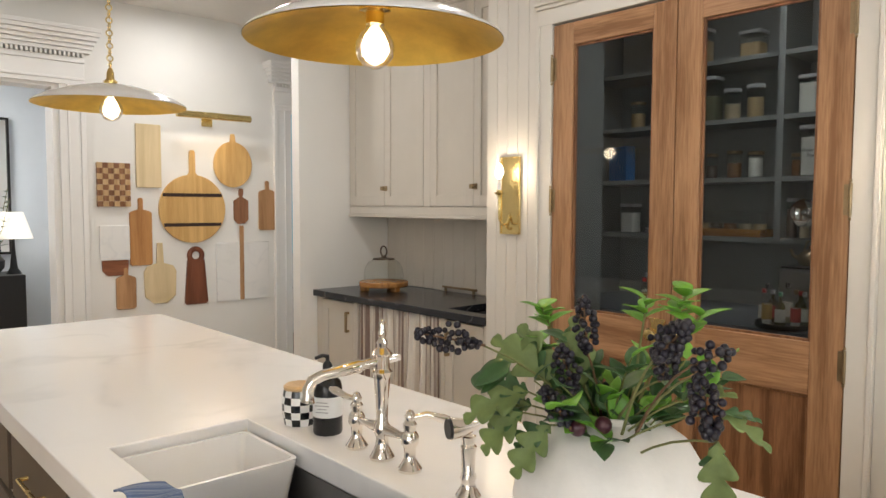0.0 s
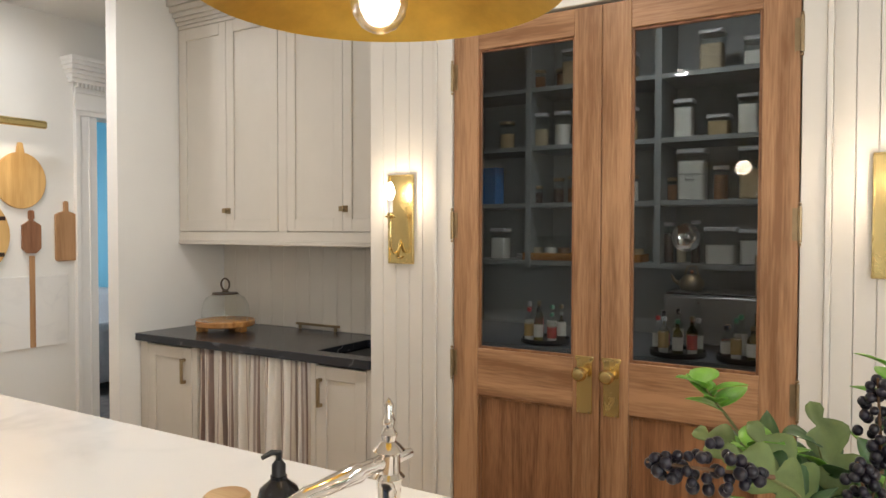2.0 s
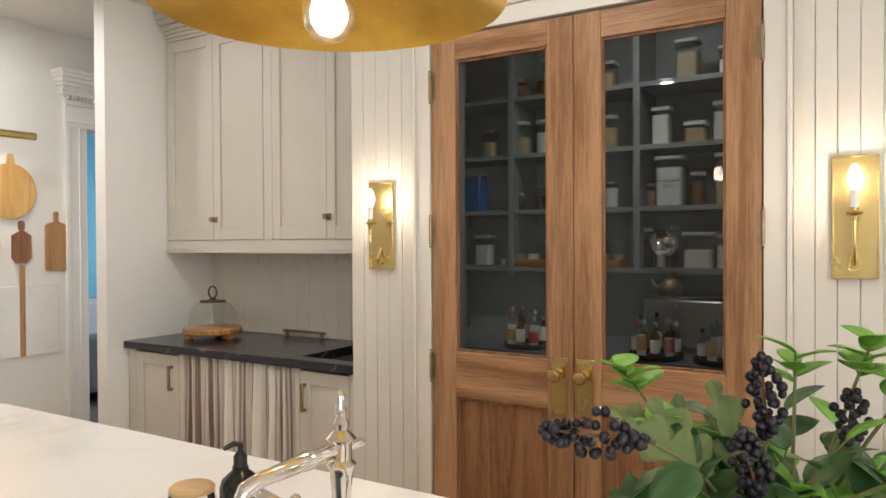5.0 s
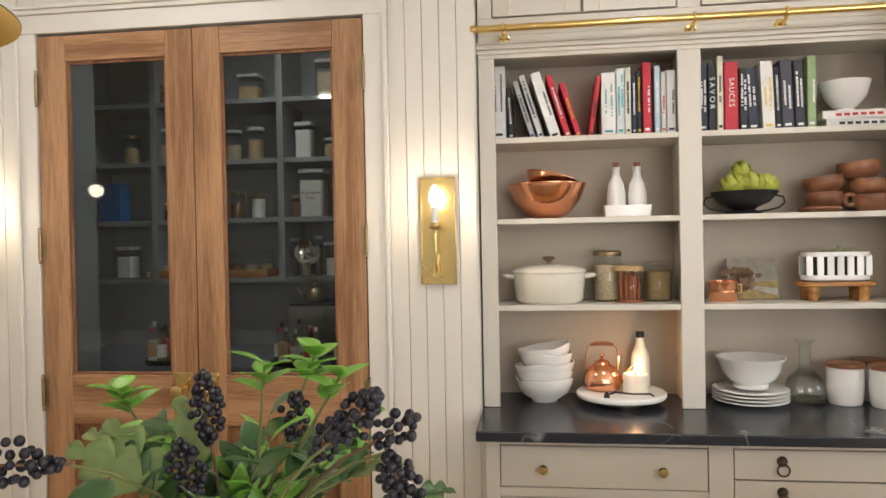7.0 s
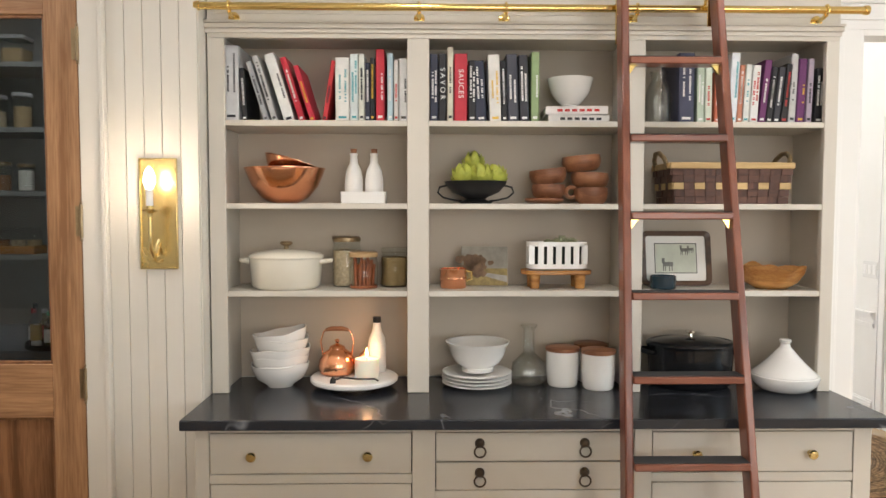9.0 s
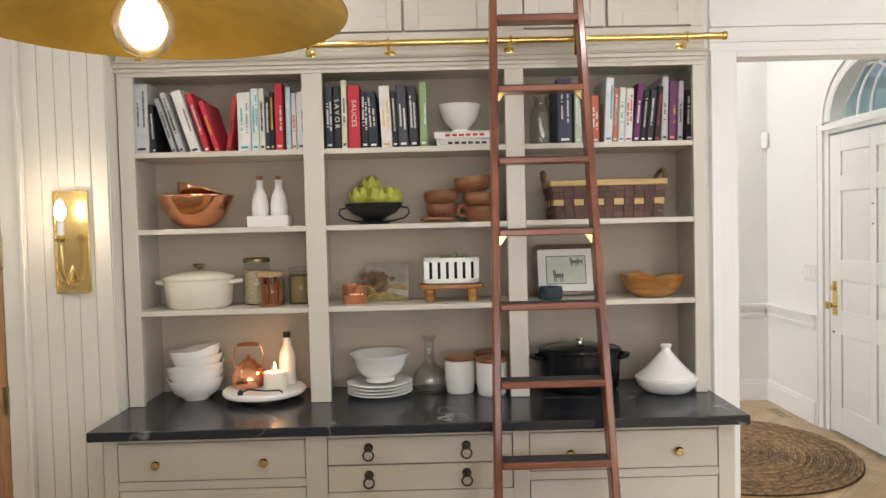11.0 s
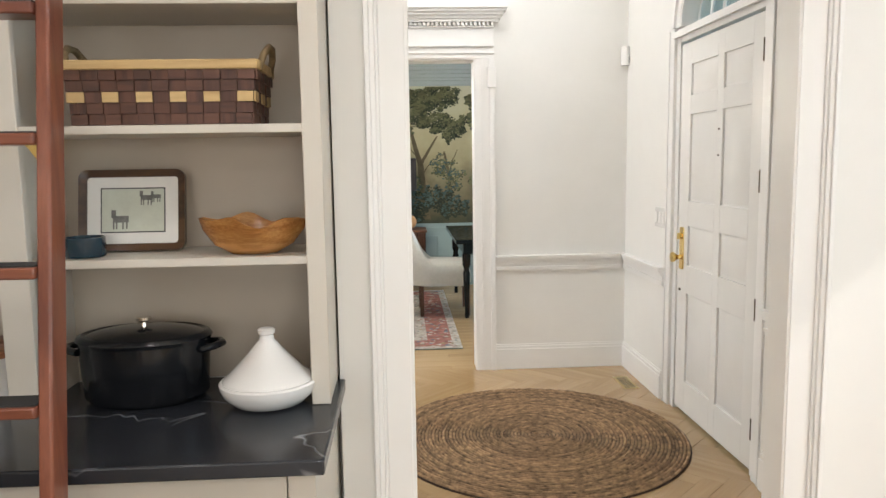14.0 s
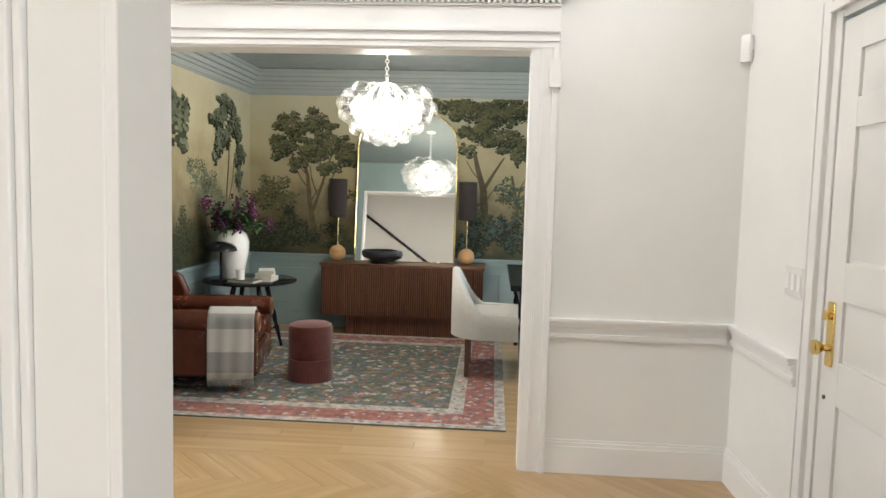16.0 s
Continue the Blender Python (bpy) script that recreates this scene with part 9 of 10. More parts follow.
table_lamp(-0.575)
table_lamp(-1.855)
solo("black_footed_bowl", lathe(B(), [(0, 0), (0.085, 0), (0.09, 0.012), (0.075, 0.025), (0.10, 0.035), (0.165, 0.065), (0.178, 0.10), (0.172, 0.128), (0.160, 0.128), (0.16, 0.10), (0.10, 0.05), (0, 0.045)], 48), BLACK_METAL, "wide black footed bowl on the sideboard", "bowl", (9.28, -1.02, 0.713))
# bubble chandelier
ch = thing("bubble_chandelier", "chandelier of many clear glass bubbles, lit", "chandelier", (7.75, -1.29, 2.02))
BUBBLE = glassy("bubble_glass", (0.985, 0.985, 0.98), 0.30, 0.10)
LITGLASS = mat("frosted_lit_globe", (1, 1, 1), 0.5, var=0, bump=0, emit=(1.0, 0.94, 0.85), strength=1.1)
cg = random.Random(5)
for lev, (rr, z, n, br) in enumerate(((0.27, 0.105, 15, 0.064), (0.315, 0.03, 18, 0.062), (0.29, -0.045, 17, 0.060), (0.22, -0.115, 13, 0.058), (0.14, -0.17, 9, 0.056), (0.06, -0.205, 5, 0.052))):
    for k in range(n):
        a = 2 * math.pi * (k + 0.5 * (lev % 2)) / n
        r2 = rr * cg.uniform(0.93, 1.05)
        b_ = part("glass_bubble", ball(B(), (r2 * math.cos(a), r2 * math.sin(a), z + cg.uniform(-0.018, 0.018)), br * cg.uniform(0.85, 1.12), 18), BUBBLE, ch)
        b_.visible_shadow = False
for k in range(10):
    a = 2 * math.pi * k / 10
    g_ = part("lit_globe", ball(B(), (0.20 * math.cos(a), 0.20 * math.sin(a), -0.02 + 0.03 * (k % 2)), 0.070, 18), LITGLASS, ch, "glowing inner globe")
    g_.visible_shadow = False
    part("arm", tube(B(), [(0, 0, 0.21), (0.07 * math.cos(a), 0.07 * math.sin(a), 0.19), (0.14 * math.cos(a), 0.14 * math.sin(a), 0.12), (0.17 * math.cos(a), 0.17 * math.sin(a), 0.05)], 0.004, 8), CERAMIC, ch)
g_ = part("lit_globe", ball(B(), (0, 0, -0.08), 0.075, 20), LITGLASS, ch, "glowing inner globe")
g_.visible_shadow = False
part("centre_column", tube(B(), [(0, 0, 0.0), (0, 0, 0.24)], 0.012, 12), CERAMIC, ch)
for k in range(12):
    part("chain_link", ring(B(), (0, 0, 0), 0.013, 0.0035, "x", 12, 6), CERAMIC, ch, at=pose(0, 0, 0.255 + k * 0.0265, 0, 0, 90 * (k % 2)))
part("canopy", lathe(B(), [(0, 0.565), (0.05, 0.567), (0.06, 0.58), (0, 0.58)], 28), CERAMIC, ch)

# white barrel dining chair facing the table
LINEN = mat("white_linen_upholstery", (0.60, 0.585, 0.56), 0.9, var=0.05, scale=40, bump=0.08, bscale=400, sheen=0.3)
dc_ = thing("dining_chair", "white upholstered dining chair with sloping arms and dark legs", "chair", pose(8.05, -2.14, 0.012, 0, 0, 180))
part("seat", prism(B(), rounded(0.50, 0.50, 0.06, 4, 0, 0.02), 0.30, 0.45, "z"), LINEN, dc_, bevel=0.03)
bm = B()
prof = []
NA = 26
inner, outer_ = [], []
for k in range(NA + 1):
    a = math.pi * k / NA
    u = math.sin(a)
    cx, cy = -0.265 * math.cos(a), -0.06 - 0.25 * u
    if k in (0, NA):
        cy = 0.24
    top = 0.50 + 0.335 * max(0, u) ** 1.6
    nx, ny = -math.cos(a), -u
    outer_.append(((cx + nx * 0.03, cy + ny * 0.03), top))
    inner.append(((cx - nx * 0.03, cy - ny * 0.03), top))
vo = [[bm.verts.new((p[0], p[1], z)) for z in (0.30, 0.30 + (t - 0.30) * 0.5, t - 0.02)] + [bm.verts.new(((p[0] + q[0]) / 2, (p[1] + q[1]) / 2, t))] + [bm.verts.new((q[0], q[1], z)) for z in (t - 0.02, 0.30 + (t - 0.30) * 0.5, 0.30)] for (p, t), (q, _) in zip(outer_, inner)]
for a, b in zip(vo, vo[1:]):
    for k in range(6):
        bm.faces.new((a[k], a[k + 1], b[k + 1], b[k]))
bm.faces.new(vo[0])
bm.faces.new(vo[-1][::-1])
bmesh.ops.recalc_face_normals(bm, faces=bm.faces[:])
part("barrel_back", bm, LINEN, dc_, angle=70)
part("cushion", prism(B(), rounded(0.44, 0.46, 0.06, 4, 0, 0.03), 0.452, 0.50, "z"), LINEN, dc_, bevel=0.02)
for lx in (-0.22, 0.22):
    for ly in (-0.20, 0.24):
        part("leg", prism(B(), [(lx - 0.018, ly - 0.018), (lx + 0.018, ly - 0.018), (lx + 0.018, ly + 0.018), (lx - 0.018, ly + 0.018)], 0.0, 0.30, "z"), SIDE_W, dc_, bevel=0.003)
# dark dining table beyond the chair
dt = thing("dining_table", "black painted dining table with turned legs", "table", (8.15, -2.87, 0.03))
part("tabletop", box(B(), -0.62, 0.9, -0.5, 0.62, 0.70, 0.74), ENAMEL_BLACK, dt, bevel=0.005)
part("apron", box(B(), -0.55, 0.83, -0.43, 0.55, 0.60, 0.70), ENAMEL_BLACK, dt, bevel=0.003)
for lx in (-0.52, 0.80):
    for ly in (-0.40, 0.52):
        part("turned_leg", lathe(B(), [(0, 0), (0.018, 0), (0.022, 0.03), (0.018, 0.06), (0.026, 0.25), (0.034, 0.42), (0.024, 0.46), (0.038, 0.50), (0.040, 0.60), (0, 0.60)], 18, (lx, ly, 0.0005)), ENAMEL_BLACK, dt)
# velvet stool
VELVET = mat("rust_velvet", (0.115, 0.026, 0.019), 0.7, var=0.25, scale=12, bump=0.03, bscale=400, sheen=0.25)
vs_ = thing("round_velvet_stool", "round rust velvet stool with a pleated skirt", "stool", (7.60, -0.775, 0.012))
part("cushion", lathe(B(), [(0, 0.16), (0.158, 0.16), (0.162, 0.17), (0.163, 0.38), (0.155, 0.408), (0.13, 0.42), (0, 0.422)], 48), VELVET, vs_)
bm = B()
lathe(bm, [(0.160, 0.155), (0.163, 0.14), (0.168, 0.0), (0.15, 0.0)], 120)
for v in bm.verts:
    a = math.atan2(v.co.y, v.co.x)
    s = 1 + 0.022 * math.sin(a * 40) * (1 - v.co.z / 0.16)
    v.co.x *= s
    v.co.y *= s
part("pleated_skirt", bm, VELVET, vs_)
part("welt", ring(B(), (0, 0, 0.158), 0.163, 0.005, "z", 48, 6), VELVET, vs_)
# black turned side table with vase, lamp and books
stb = thing("side_table", "round black side table on splayed turned legs", "table", (8.42, -0.03, 0.012))
part("tabletop", lathe(B(), [(0, 0.600), (0.385, 0.600), (0.395, 0.606), (0.395, 0.616), (0.385, 0.622), (0, 0.620)], 56), ENAMEL_BLACK, stb)
for k in range(4):
    a = math.pi / 4 + k * math.pi / 2
    u = (math.cos(a), math.sin(a))
    prof = [(0.0, 0.014), (0.05, 0.012), (0.12, 0.016), (0.18, 0.022), (0.20, 0.014), (0.30, 0.024), (0.36, 0.015), (0.38, 0.024), (0.42, 0.016), (0.52, 0.022), (0.60, 0.016)]
    part("turned_leg", tube(B(), [(u[0] * (0.30 - 0.16 * z / 0.6), u[1] * (0.30 - 0.16 * z / 0.6), z) for z, r in prof], [r for z, r in prof], 12), ENAMEL_BLACK, stb)
part("stretcher", tube(tube(B(), [(-0.19, -0.19, 0.16), (0.19, 0.19, 0.16)], 0.009, 8), [(-0.19, 0.19, 0.17), (0.19, -0.19, 0.17)], 0.009, 8), ENAMEL_BLACK, stb)
ZT = 0.6325
va = thing("white_urn_vase", "tall white urn vase on the side table", "vase", (8.44, 0.135, ZT))
part("urn", lathe(B(), [(0, 0), (0.08, 0), (0.10, 0.05), (0.135, 0.22), (0.14, 0.32), (0.115, 0.39), (0.085, 0.41), (0.09, 0.42), (0.075, 0.42), (0.10, 0.30), (0, 0.03)], 40), CERAMIC, va)
bo2 = thing("dark_lilac_bouquet", "bunch of purple flowers and dark leaves in an urn", "bouquet", (8.44, 0.135, ZT + 0.40))
PETAL = mat("purple_petals", (0.11, 0.02, 0.075), 0.7, var=0.4, scale=40)
fg = random.Random(9)
for k in range(30):
    a, e_ = fg.random() * 6.283, fg.uniform(0.10, 0.34)
    tip = Vector((e_ * math.cos(a) * 0.8, min(0.17, e_ * math.sin(a)), fg.uniform(0.0, 0.30)))
    part("stem", tube(B(), [(0, 0, -0.1), tip * 0.5, tip], 0.003, 5), LEAF_D, bo2)
    bm = B()
    for i in range(9):
        d = Vector((fg.uniform(-1, 1), fg.uniform(-1, 1), fg.uniform(-0.3, 1))).normalized()
        leaf_bm(bm, tip * fg.uniform(0.35, 0.9), d, fg.uniform(0.06, 0.10), 0.018, (0.2, 0.1, 1), 0.3)
    tagged(part("leaf_spray", bm, LEAF_D, bo2, angle=180), kind="stuff")
    if k % 2 == 0:
        bm = B()
        for i in range(26):
            c = tip + Vector((fg.gauss(0, 0.022), fg.gauss(0, 0.022), fg.gauss(0.03, 0.035)))
            ball(bm, c, fg.uniform(0.006, 0.012), 6)
        part("flower_head", bm, PETAL, bo2, "purple blossom cluster")
dl = thing("black_desk_lamp", "low black mushroom lamp on the side table", "lamp", (8.25, 0.165, ZT))
part("base", lathe(B(), [(0, 0), (0.08, 0), (0.08, 0.012), (0.012, 0.02), (0.012, 0.28), (0, 0.28)], 28), ENAMEL_BLACK, dl)
part("shade", lathe(B(), [(0.135, 0.255), (0.125, 0.285), (0.09, 0.315), (0.04, 0.33), (0, 0.333)], 36), ENAMEL_BLACK, dl)
for k, (dx, dy, w, h) in enumerate(((0, 0, 0.15, 0.035), (0.005, 0.01, 0.14, 0.03), (-0.005, -0.005, 0.13, 0.028))):
    t = thing("table_book", "pale hardback book in a stack on the side table", "book", pose(8.36 + dx, -0.19 + dy, ZT + 0.001 + (0, 0.0355, 0.066)[k], 0, 0, 8 * k), "books on the side table")
    part("cover", box(box(B(), -0.11, 0.11, -w / 2, w / 2, 0, 0.003), -0.11, 0.11, -w / 2, w / 2, h - 0.003, h), cloth_mat((0.62, 0.60, 0.57)), t)
    part("pages", box(B(), -0.105, 0.105, -w / 2 + 0.004, w / 2 - 0.004, 0.0032, h - 0.0032), PAPER, t)
t = thing("table_book", "thin dark book on the side table", "book", pose(8.22, -0.06, ZT + 0.001, 0, 0, -10), "books on the side table")
part("cover", box(box(B(), -0.10, 0.10, -0.12, 0.12, 0, 0.002), -0.10, 0.10, -0.12, 0.12, 0.020, 0.022), cloth_mat((0.10, 0.09, 0.09)), t)
part("pages", box(B(), -0.096, 0.096, -0.116, 0.116, 0.0022, 0.0198), PAPER, t)
solo("white_mug", lathe(B(), [(0, 0), (0.034, 0), (0.038, 0.085), (0.035, 0.085), (0.03, 0.008), (0, 0.008)], 24), CERAMIC, "small white cup on the side table", "cup", (8.20, -0.02, ZT + 0.024))

# leather wing armchair with a striped throw
LEATHER = mat("brown_leather", (0.095, 0.024, 0.012), 0.26, var=0.22, scale=9, bump=0.06, bscale=70, coat=0.25)
ac = thing("leather_armchair", "worn brown leather club armchair with rolled arms", "armchair", pose(7.46, 0.0, 0.012, 0, 0, 190))
part("seat_base", prism(B(), rounded(0.74, 0.80, 0.06, 4, 0, 0.05), 0.10, 0.30, "z"), LEATHER, ac, bevel=0.02)
part("seat_cushion", prism(B(), rounded(0.52, 0.68, 0.06, 4, 0, 0.10), 0.302, 0.44, "z"), LEATHER, ac, bevel=0.04)
def pillow_back():
    bm = B()
    pts = [(-0.32, 0.28), (0.32, 0.28), (0.36, 0.62), (0.33, 0.76), (0.24, 0.83), (0.0, 0.85), (-0.24, 0.83), (-0.33, 0.76), (-0.36, 0.62)]
    prism(bm, pts, -0.40, -0.29, "y")
    return bm
part("back", pillow_back(), LEATHER, ac, bevel=0.05)
for s in (-1, 1):
    part("wing", prism(B(), [(-0.34, 0.48), (-0.20, 0.50), (-0.17, 0.60), (-0.22, 0.72), (-0.34, 0.79)], *sorted((s * 0.30, s * 0.38)), "x"), LEATHER, ac, bevel=0.03)
    part("arm_panel", box(B(), *sorted((s * 0.27, s * 0.39)), -0.30, 0.45, 0.11, 0.48), LEATHER, ac, bevel=0.02)
    part("rolled_arm", tube(B(), [(s * 0.335, -0.30, 0.50), (s * 0.335, 0.0, 0.495), (s * 0.335, 0.45, 0.485)], [0.075, 0.078, 0.082], 20), LEATHER, ac)
    part("arm_scroll", ring(B(), (s * 0.335, 0.455, 0.485), 0.055, 0.012, "y", 24, 8), wood("scroll_wood", (0.16, 0.07, 0.03), (0.30, 0.15, 0.07), "Z", 0.4, 14) if s < 0 else bpy.data.materials["scroll_wood"], ac)
    for k in range(14):
        part("nail", ball(B(), (s * (0.395 - 0.012), 0.453, 0.13 + k * 0.022), 0.006, 8), AGED_BRASS, ac)
for lx in (-0.32, 0.32):
    for ly in (-0.28, 0.30):
        part("bun_foot", lathe(B(), [(0, 0), (0.02, 0), (0.038, 0.03), (0.04, 0.06), (0.03, 0.10), (0, 0.10)], 18, (lx, ly, 0)), SIDE_W, ac)
THROW = mat("grey_striped_wool", (0.50, 0.49, 0.46), 0.95, var=0.05, scale=60, bump=0.1, bscale=300)
nt = THROW.node_tree
uvn = nt.nodes.new("ShaderNodeAttribute")
uvn.attribute_name = "stripe"
rp = nt.nodes.new("ShaderNodeValToRGB")
rp.color_ramp.interpolation = "CONSTANT"
rp.color_ramp.elements[0].color = (0.56, 0.55, 0.52, 1)
rp.color_ramp.elements[1].position, rp.color_ramp.elements[1].color = 0.5, (0.33, 0.33, 0.32, 1)
fr_ = nt.nodes.new("ShaderNodeMath")
fr_.operation = "FRACT"
nt.links.new(uvn.outputs["Fac"], fr_.inputs[0])
nt.links.new(fr_.outputs[0], rp.inputs[0])
nt.links.new(rp.outputs[0], nt.nodes["Principled BSDF"].inputs["Base Color"])
bm = B()
lay = bm.verts.layers.float.new("stripe")
prof_ = [(0.245, 0.46), (0.248, 0.50), (0.272, 0.555), (0.335, 0.588), (0.395, 0.565), (0.425, 0.51), (0.430, 0.42), (0.434, 0.30), (0.438, 0.19), (0.440, 0.11)]
rows_ = []
for i, (x, z) in enumerate(prof_):
    row = []
    for j in range(21):
        y = 0.13 + 0.31 * j / 20
        v = bm.verts.new((x + 0.008 * math.sin(j * 0.9 + i * 0.2) * (i / 9), y, z))
        v[lay] = i / 9 * 3.2
        row.append(v)
    rows_.append(row)
for a, b in zip(rows_, rows_[1:]):
    for j in range(20):
        bm.faces.new((a[j], a[j + 1], b[j + 1], b[j]))
M_AC = pose(7.46, 0.0, 0.012, 0, 0, 190)
throw = thing("striped_throw", "pale grey striped wool throw over the chair arm", "throw", M_AC)
tb_ = part("cloth", bm, THROW, throw, angle=180)
tb_.modifiers.new("thick", "SOLIDIFY").thickness = 0.006
bm = B()
for j in range(40):
    y = 0.132 + 0.306 * j / 39
    tube(bm, [(0.441, y, 0.112), (0.443, y + 0.003, 0.085), (0.442, y - 0.002, 0.060)], [0.0022, 0.0018, 0.001], 4)
part("fringe", bm, THROW, throw, "knotted wool fringe")

# ---- room beyond the cutting boards ----
co = thing("console_cabinet", "black console cabinet by the far wall", "console", (1.15, 7.10, 0))
part("body", box(B(), -0.55, 0.42, -0.20, 0.26, 0.16, 0.88), BLACK_METAL, co, bevel=0.005)
for lx in (-0.5, 0.37):
    for ly in (-0.15, 0.2):
        part("leg", box(B(), lx - 0.02, lx + 0.02, ly - 0.02, ly + 0.02, 0, 0.16), BLACK_METAL, co)
hm_ = thing("wall_mirror", "tall wall mirror with a thin black frame", "mirror", (1.05, 7.39, 1.60))
part("mirror_glass", box(B(), -0.50, 0.50, -0.012, -0.006, -0.55, 0.60), bpy.data.materials["mirror_silver"], hm_)
bm = B()
for a in ((-0.52, -0.50, -0.57, 0.62), (0.50, 0.52, -0.57, 0.62), (-0.50, 0.50, -0.57, -0.55), (-0.50, 0.50, 0.60, 0.62)):
    box(bm, a[0], a[1], -0.03, -0.002, a[2], a[3])
part("frame", bm, BLACK_METAL, hm_)
bv = thing("black_vase", "round black vase with eucalyptus on the console", "vase", (1.34, 7.02, 0.881))
part("vase_body", lathe(B(), [(0, 0), (0.05, 0), (0.10, 0.06), (0.105, 0.12), (0.06, 0.18), (0.04, 0.20), (0.055, 0.23), (0.05, 0.23), (0, 0.15)], 32), BLACK_METAL, bv)
for k in range(9):
    a = k * 2.4
    tip = Vector((0.16 * math.cos(a), 0.16 * math.sin(a), 0.48 + 0.03 * k))
    part("branch", tube(B(), [(0, 0, 0.15), tip * 0.6, tip], 0.003, 5), TWIG_G, bv)
    bm = B()
    for i in range(8):
        leaf_bm(bm, tip * (0.5 + 0.065 * i), (math.cos(i * 2.4), math.sin(i * 2.4), 0.3), 0.06, 0.02, (0, 0, 1), 0.1)
    tagged(part("leaf_spray", bm, LEAF_D, bv, angle=180), kind="stuff")
for xx in (0.9, 1.52):
    sl = thing("shaded_lamp", "small lamp with a white cone shade, lit", "lamp", (xx, 7.08, 0.881))
    part("base", lathe(B(), [(0, 0), (0.06, 0), (0.03, 0.05), (0.015, 0.2), (0.012, 0.30), (0, 0.30)], 20), BLACK_METAL, sl)
    part("shade", lathe(B(), [(0.15, 0.30), (0.08, 0.52)], 32), mat("lit_white_shade", (0.9, 0.88, 0.82), 0.8, var=0, emit=(1, 0.9, 0.75), strength=1.2) if xx < 1.0 else bpy.data.materials["lit_white_shade"], sl)
# sitting room: window and grey sofa
bw = thing("window_sitting_room", "white paned window of the sitting room", "window", (3.60, 9.03, 1.45), kind="structure")
bm = B()
for a in ((-0.60, -0.55, -0.75, 0.75), (0.55, 0.60, -0.75, 0.75), (-0.55, 0.55, 0.70, 0.75), (-0.55, 0.55, -0.75, -0.70), (-0.20, -0.18, -0.70, 0.70), (0.18, 0.20, -0.70, 0.70), (-0.55, 0.55, -0.26, -0.24), (-0.55, 0.55, 0.22, 0.24)):
    box(bm, a[0], a[1], -0.03, 0.03, a[2], a[3])
part("window_frame", bm, TRIM, bw)
sf = thing("grey_sofa", "pale grey upholstered sofa in the sitting room", "sofa", pose(4.42, 7.55, 0))
SOFA = mat("pale_grey_fabric", (0.42, 0.41, 0.42), 0.95, var=0.08, scale=30, bump=0.06, bscale=300)
part("seat", box(B(), -0.45, 0.45, -0.8, 0.8, 0.12, 0.44), SOFA, sf, bevel=0.05)
part("back", box(B(), 0.30, 0.50, -0.8, 0.8, 0.44, 0.86), SOFA, sf, bevel=0.06)
for s in (-1, 1):
    part("arm", box(B(), -0.45, 0.45, *sorted((s * 0.80, s * 0.98)), 0.12, 0.64), SOFA, sf, bevel=0.06)
sr = solo("sitting_room_rug", prism(B(), [(2.9, 5.6), (4.6, 5.6), (4.6, 8.6), (2.9, 8.6)], 0.001, 0.008, "z"), mat("brown_grey_rug", (0.20, 0.15, 0.13), 0.95, var=0.3, scale=12), "brown-grey woven rug in the sitting room", "rug", (0, 0, 0))

kw = thing("window_kitchen", "white kitchen window in the plain end wall", "window", (1.5, -4.47, 1.6), kind="structure")
bm = B()
for a in ((-0.90, -0.85, -0.70, 0.70), (0.85, 0.90, -0.70, 0.70), (-0.85, 0.85, 0.65, 0.70), (-0.85, 0.85, -0.70, -0.65), (-0.02, 0.02, -0.65, 0.65)):
    box(bm, a[0], a[1], -0.03, 0.03, a[2], a[3])
part("window_frame", bm, TRIM, kw)
for wy in (-2.9, -0.9):
    lw_ = thing("window_long_wall", "white sash window in the long kitchen wall", "window", (-2.69, wy, 1.55), kind="structure")
    bm = B()
    for a in ((-0.70, -0.64, -0.75, 0.75), (0.64, 0.70, -0.75, 0.75), (-0.64, 0.64, 0.69, 0.75), (-0.64, 0.64, -0.75, -0.69), (-0.64, 0.64, -0.02, 0.02)):
        box(bm, -0.03, 0.03, a[0], a[1], a[2], a[3])
    part("window_frame", bm, TRIM, lw_)

# ---- planks and floor boards, piece by piece ----
def box_mesh(name, dx, dy, dz, material, bev=0.0):
    bm = box(B(), 0, dx, 0, dy, 0, dz)
    if bev:
        bmesh.ops.bevel(bm, geom=[e_ for e_ in bm.edges], offset=bev, segments=1, affect="EDGES")
    me = bpy.data.meshes.new(name)
    bm.to_mesh(me)
    bm.free()
    me.materials.append(material)
    return me


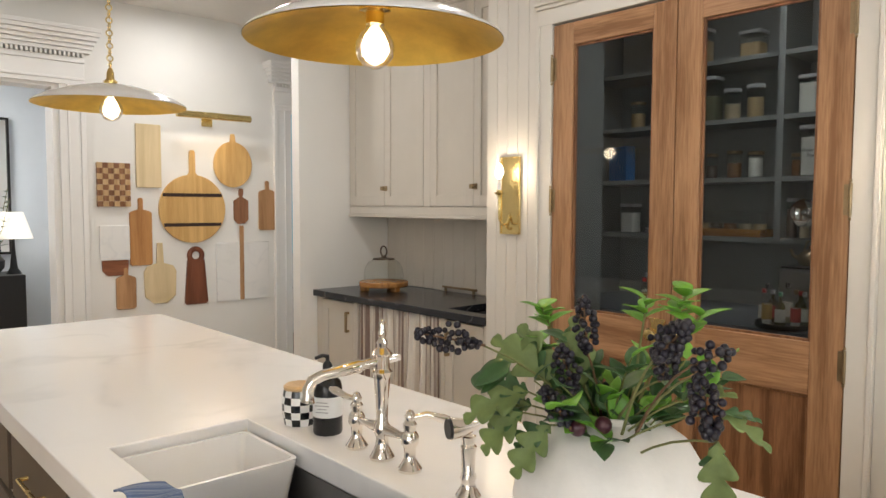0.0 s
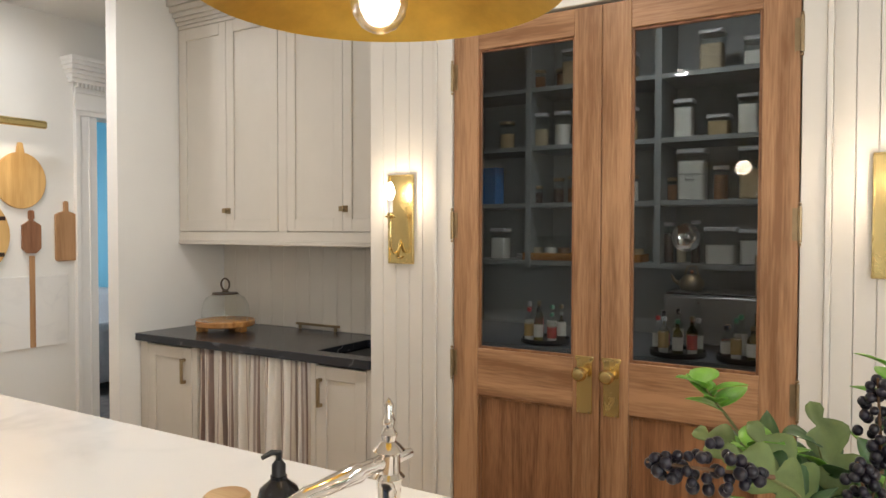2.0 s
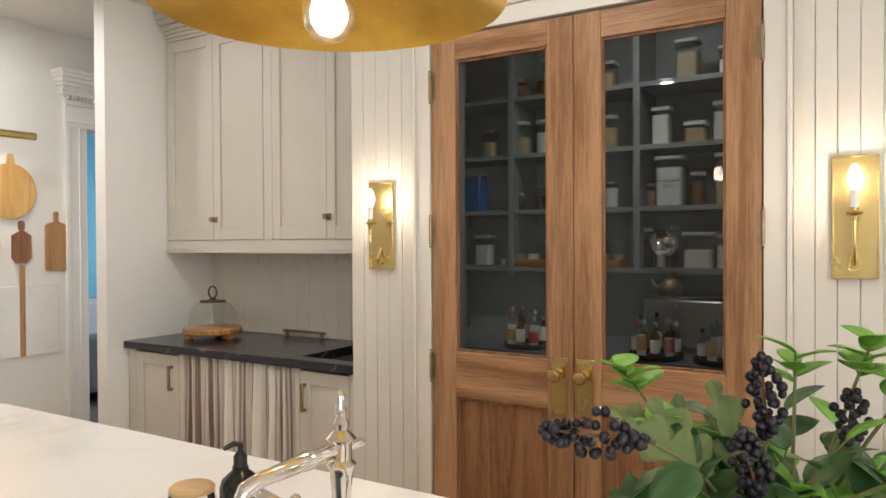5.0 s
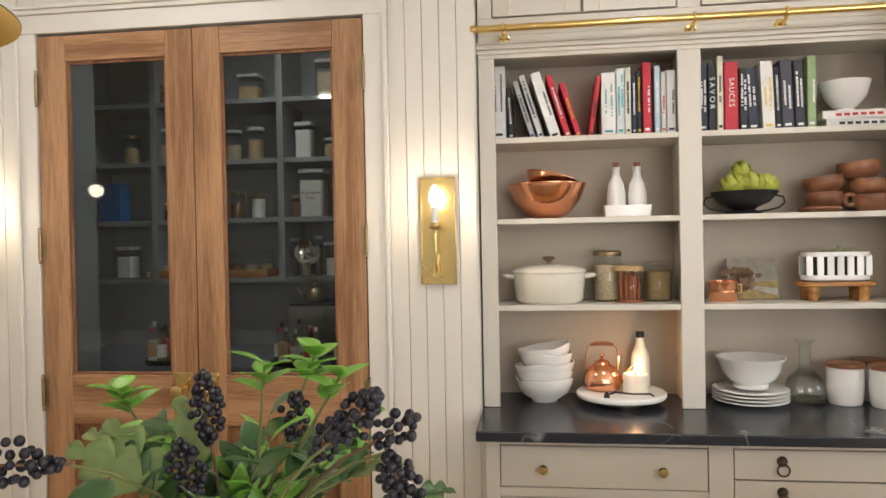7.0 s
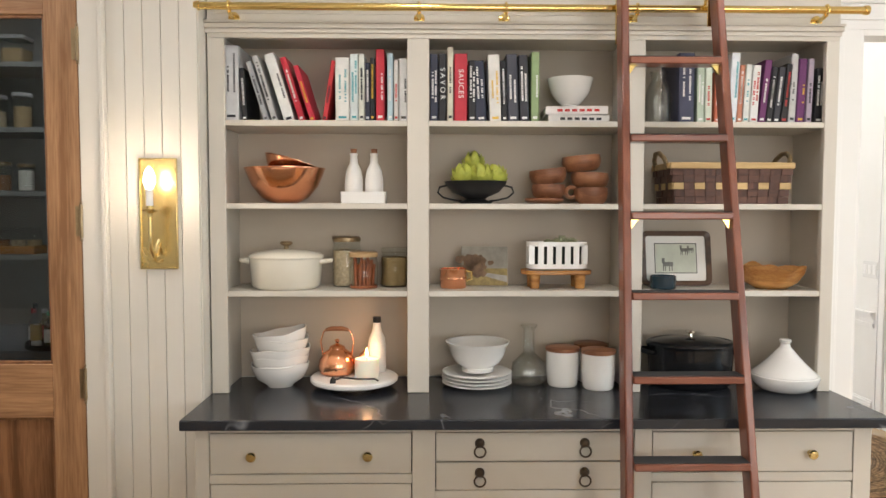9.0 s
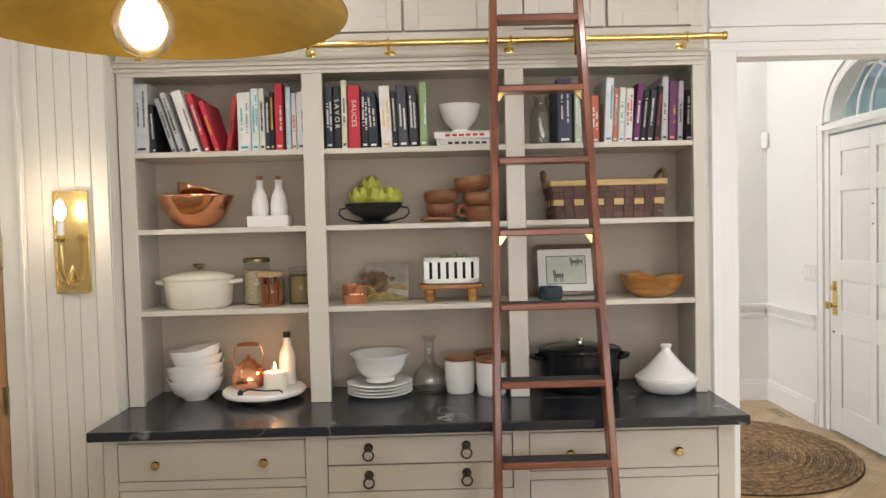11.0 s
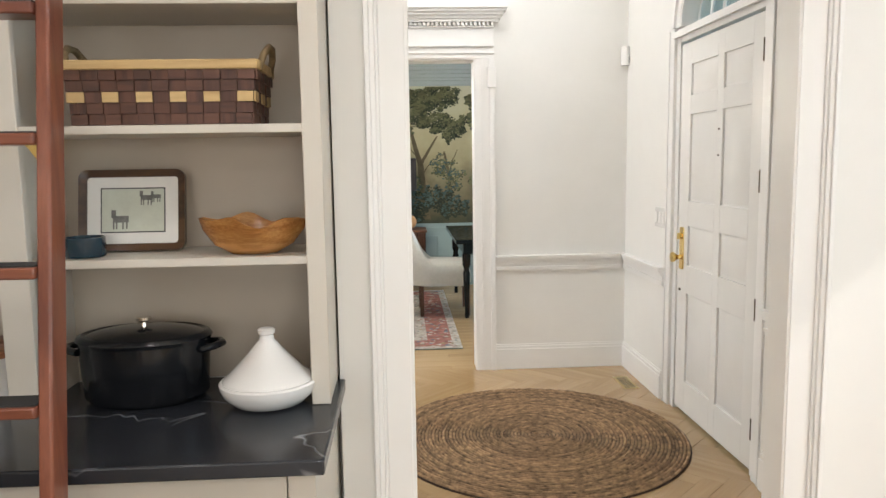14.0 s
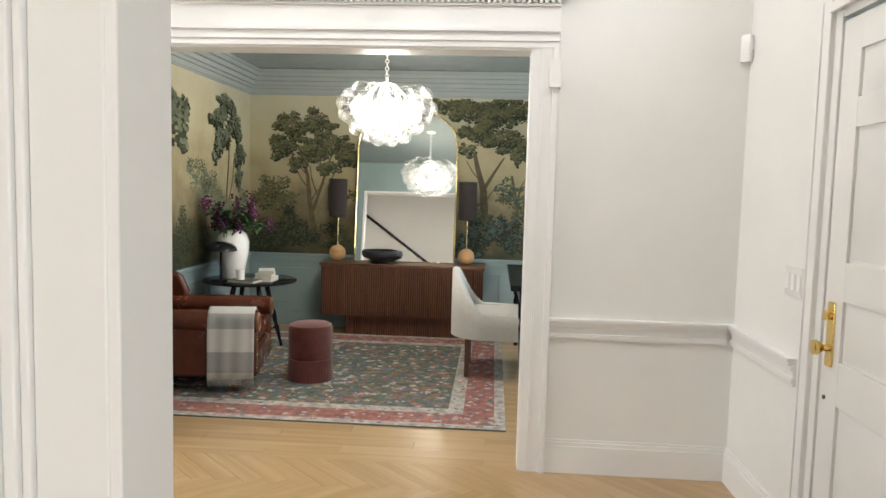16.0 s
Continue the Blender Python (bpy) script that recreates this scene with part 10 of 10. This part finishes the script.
def planks(parent, y0, y1, n, x, z0, z1, material=GREIGE_LIGHT, d=0.0105):
    w = (y1 - y0) / n
    me = box_mesh("plank", d, w - 0.0016, z1 - z0, material, 0.0014)
    for k in range(n):
        piece("plank", me, parent, (x, y0 + k * w + 0.0008, z0))


planks(wall_east, 0.602, 0.902, 5, 2.7105, 0.0, CEIL)
planks(wall_east, 2.308, 2.640, 5, 2.7105, 0.0, CEIL)
planks(wall_east, 0.902, 2.308, 20, 2.7105, 2.376, CEIL)
wall_niche_ob = bpy.data.objects["wall_niche"]
planks(wall_niche_ob, 2.642, 4.248, 16, 3.329, 0.912, 1.41, GREIGE)
floor_hall = bpy.data.objects["floor_hall"]
floor_dining = bpy.data.objects["floor_dining"]
LB, WB = 0.56, 0.094
me_a = box_mesh("board", LB - 0.0012, WB - 0.0012, 0.0119, OAK_FLOOR, 0.0008)
count = 0
for i in range(-40, 60):
    for j in range(-12, 12):
        # herringbone, laid at 45 degrees to the walls
        for arm in (0, 1):
            u = i * WB + j * LB * 1.0
            bx, by_ = i * WB + (0 if arm == 0 else WB) + j * LB, i * WB - j * LB
            if arm == 0:
                cx_, cy_, ang = bx, by_, 0
            else:
                cx_, cy_, ang = bx + LB, by_ - LB + WB, 90
            c45, s45 = math.cos(radians(45)), math.sin(radians(45))
            gx, gy = c45 * cx_ - s45 * cy_ + 4.2, s45 * cx_ + c45 * cy_ - 1.8
            mx_ = gx + math.cos(radians(45 + ang)) * LB / 2
            my_ = gy + math.sin(radians(45 + ang)) * LB / 2
            if 3.05 < mx_ < 6.3 and -3.6 < my_ < 0.4:
                ob = piece("board", me_a, floor_hall, (gx, gy, -0.0119))
                ob.rotation_euler = (0, 0, radians(45 + ang))
                count += 1
me_d = box_mesh("board", 0.1078, 1.198, 0.0119, wood("oak_floor_board_y", (0.41, 0.27, 0.137), (0.49, 0.335, 0.18), "Y", 0.16, 7, coat=0.15, contrast=0.3), 0.0008)
for i in range(35):
    for j in range(5):
        piece("board", me_d, floor_dining, (6.062 + i * 0.109, -4.5 + j * 1.2 - 0.4 * (i % 3), -0.0109))
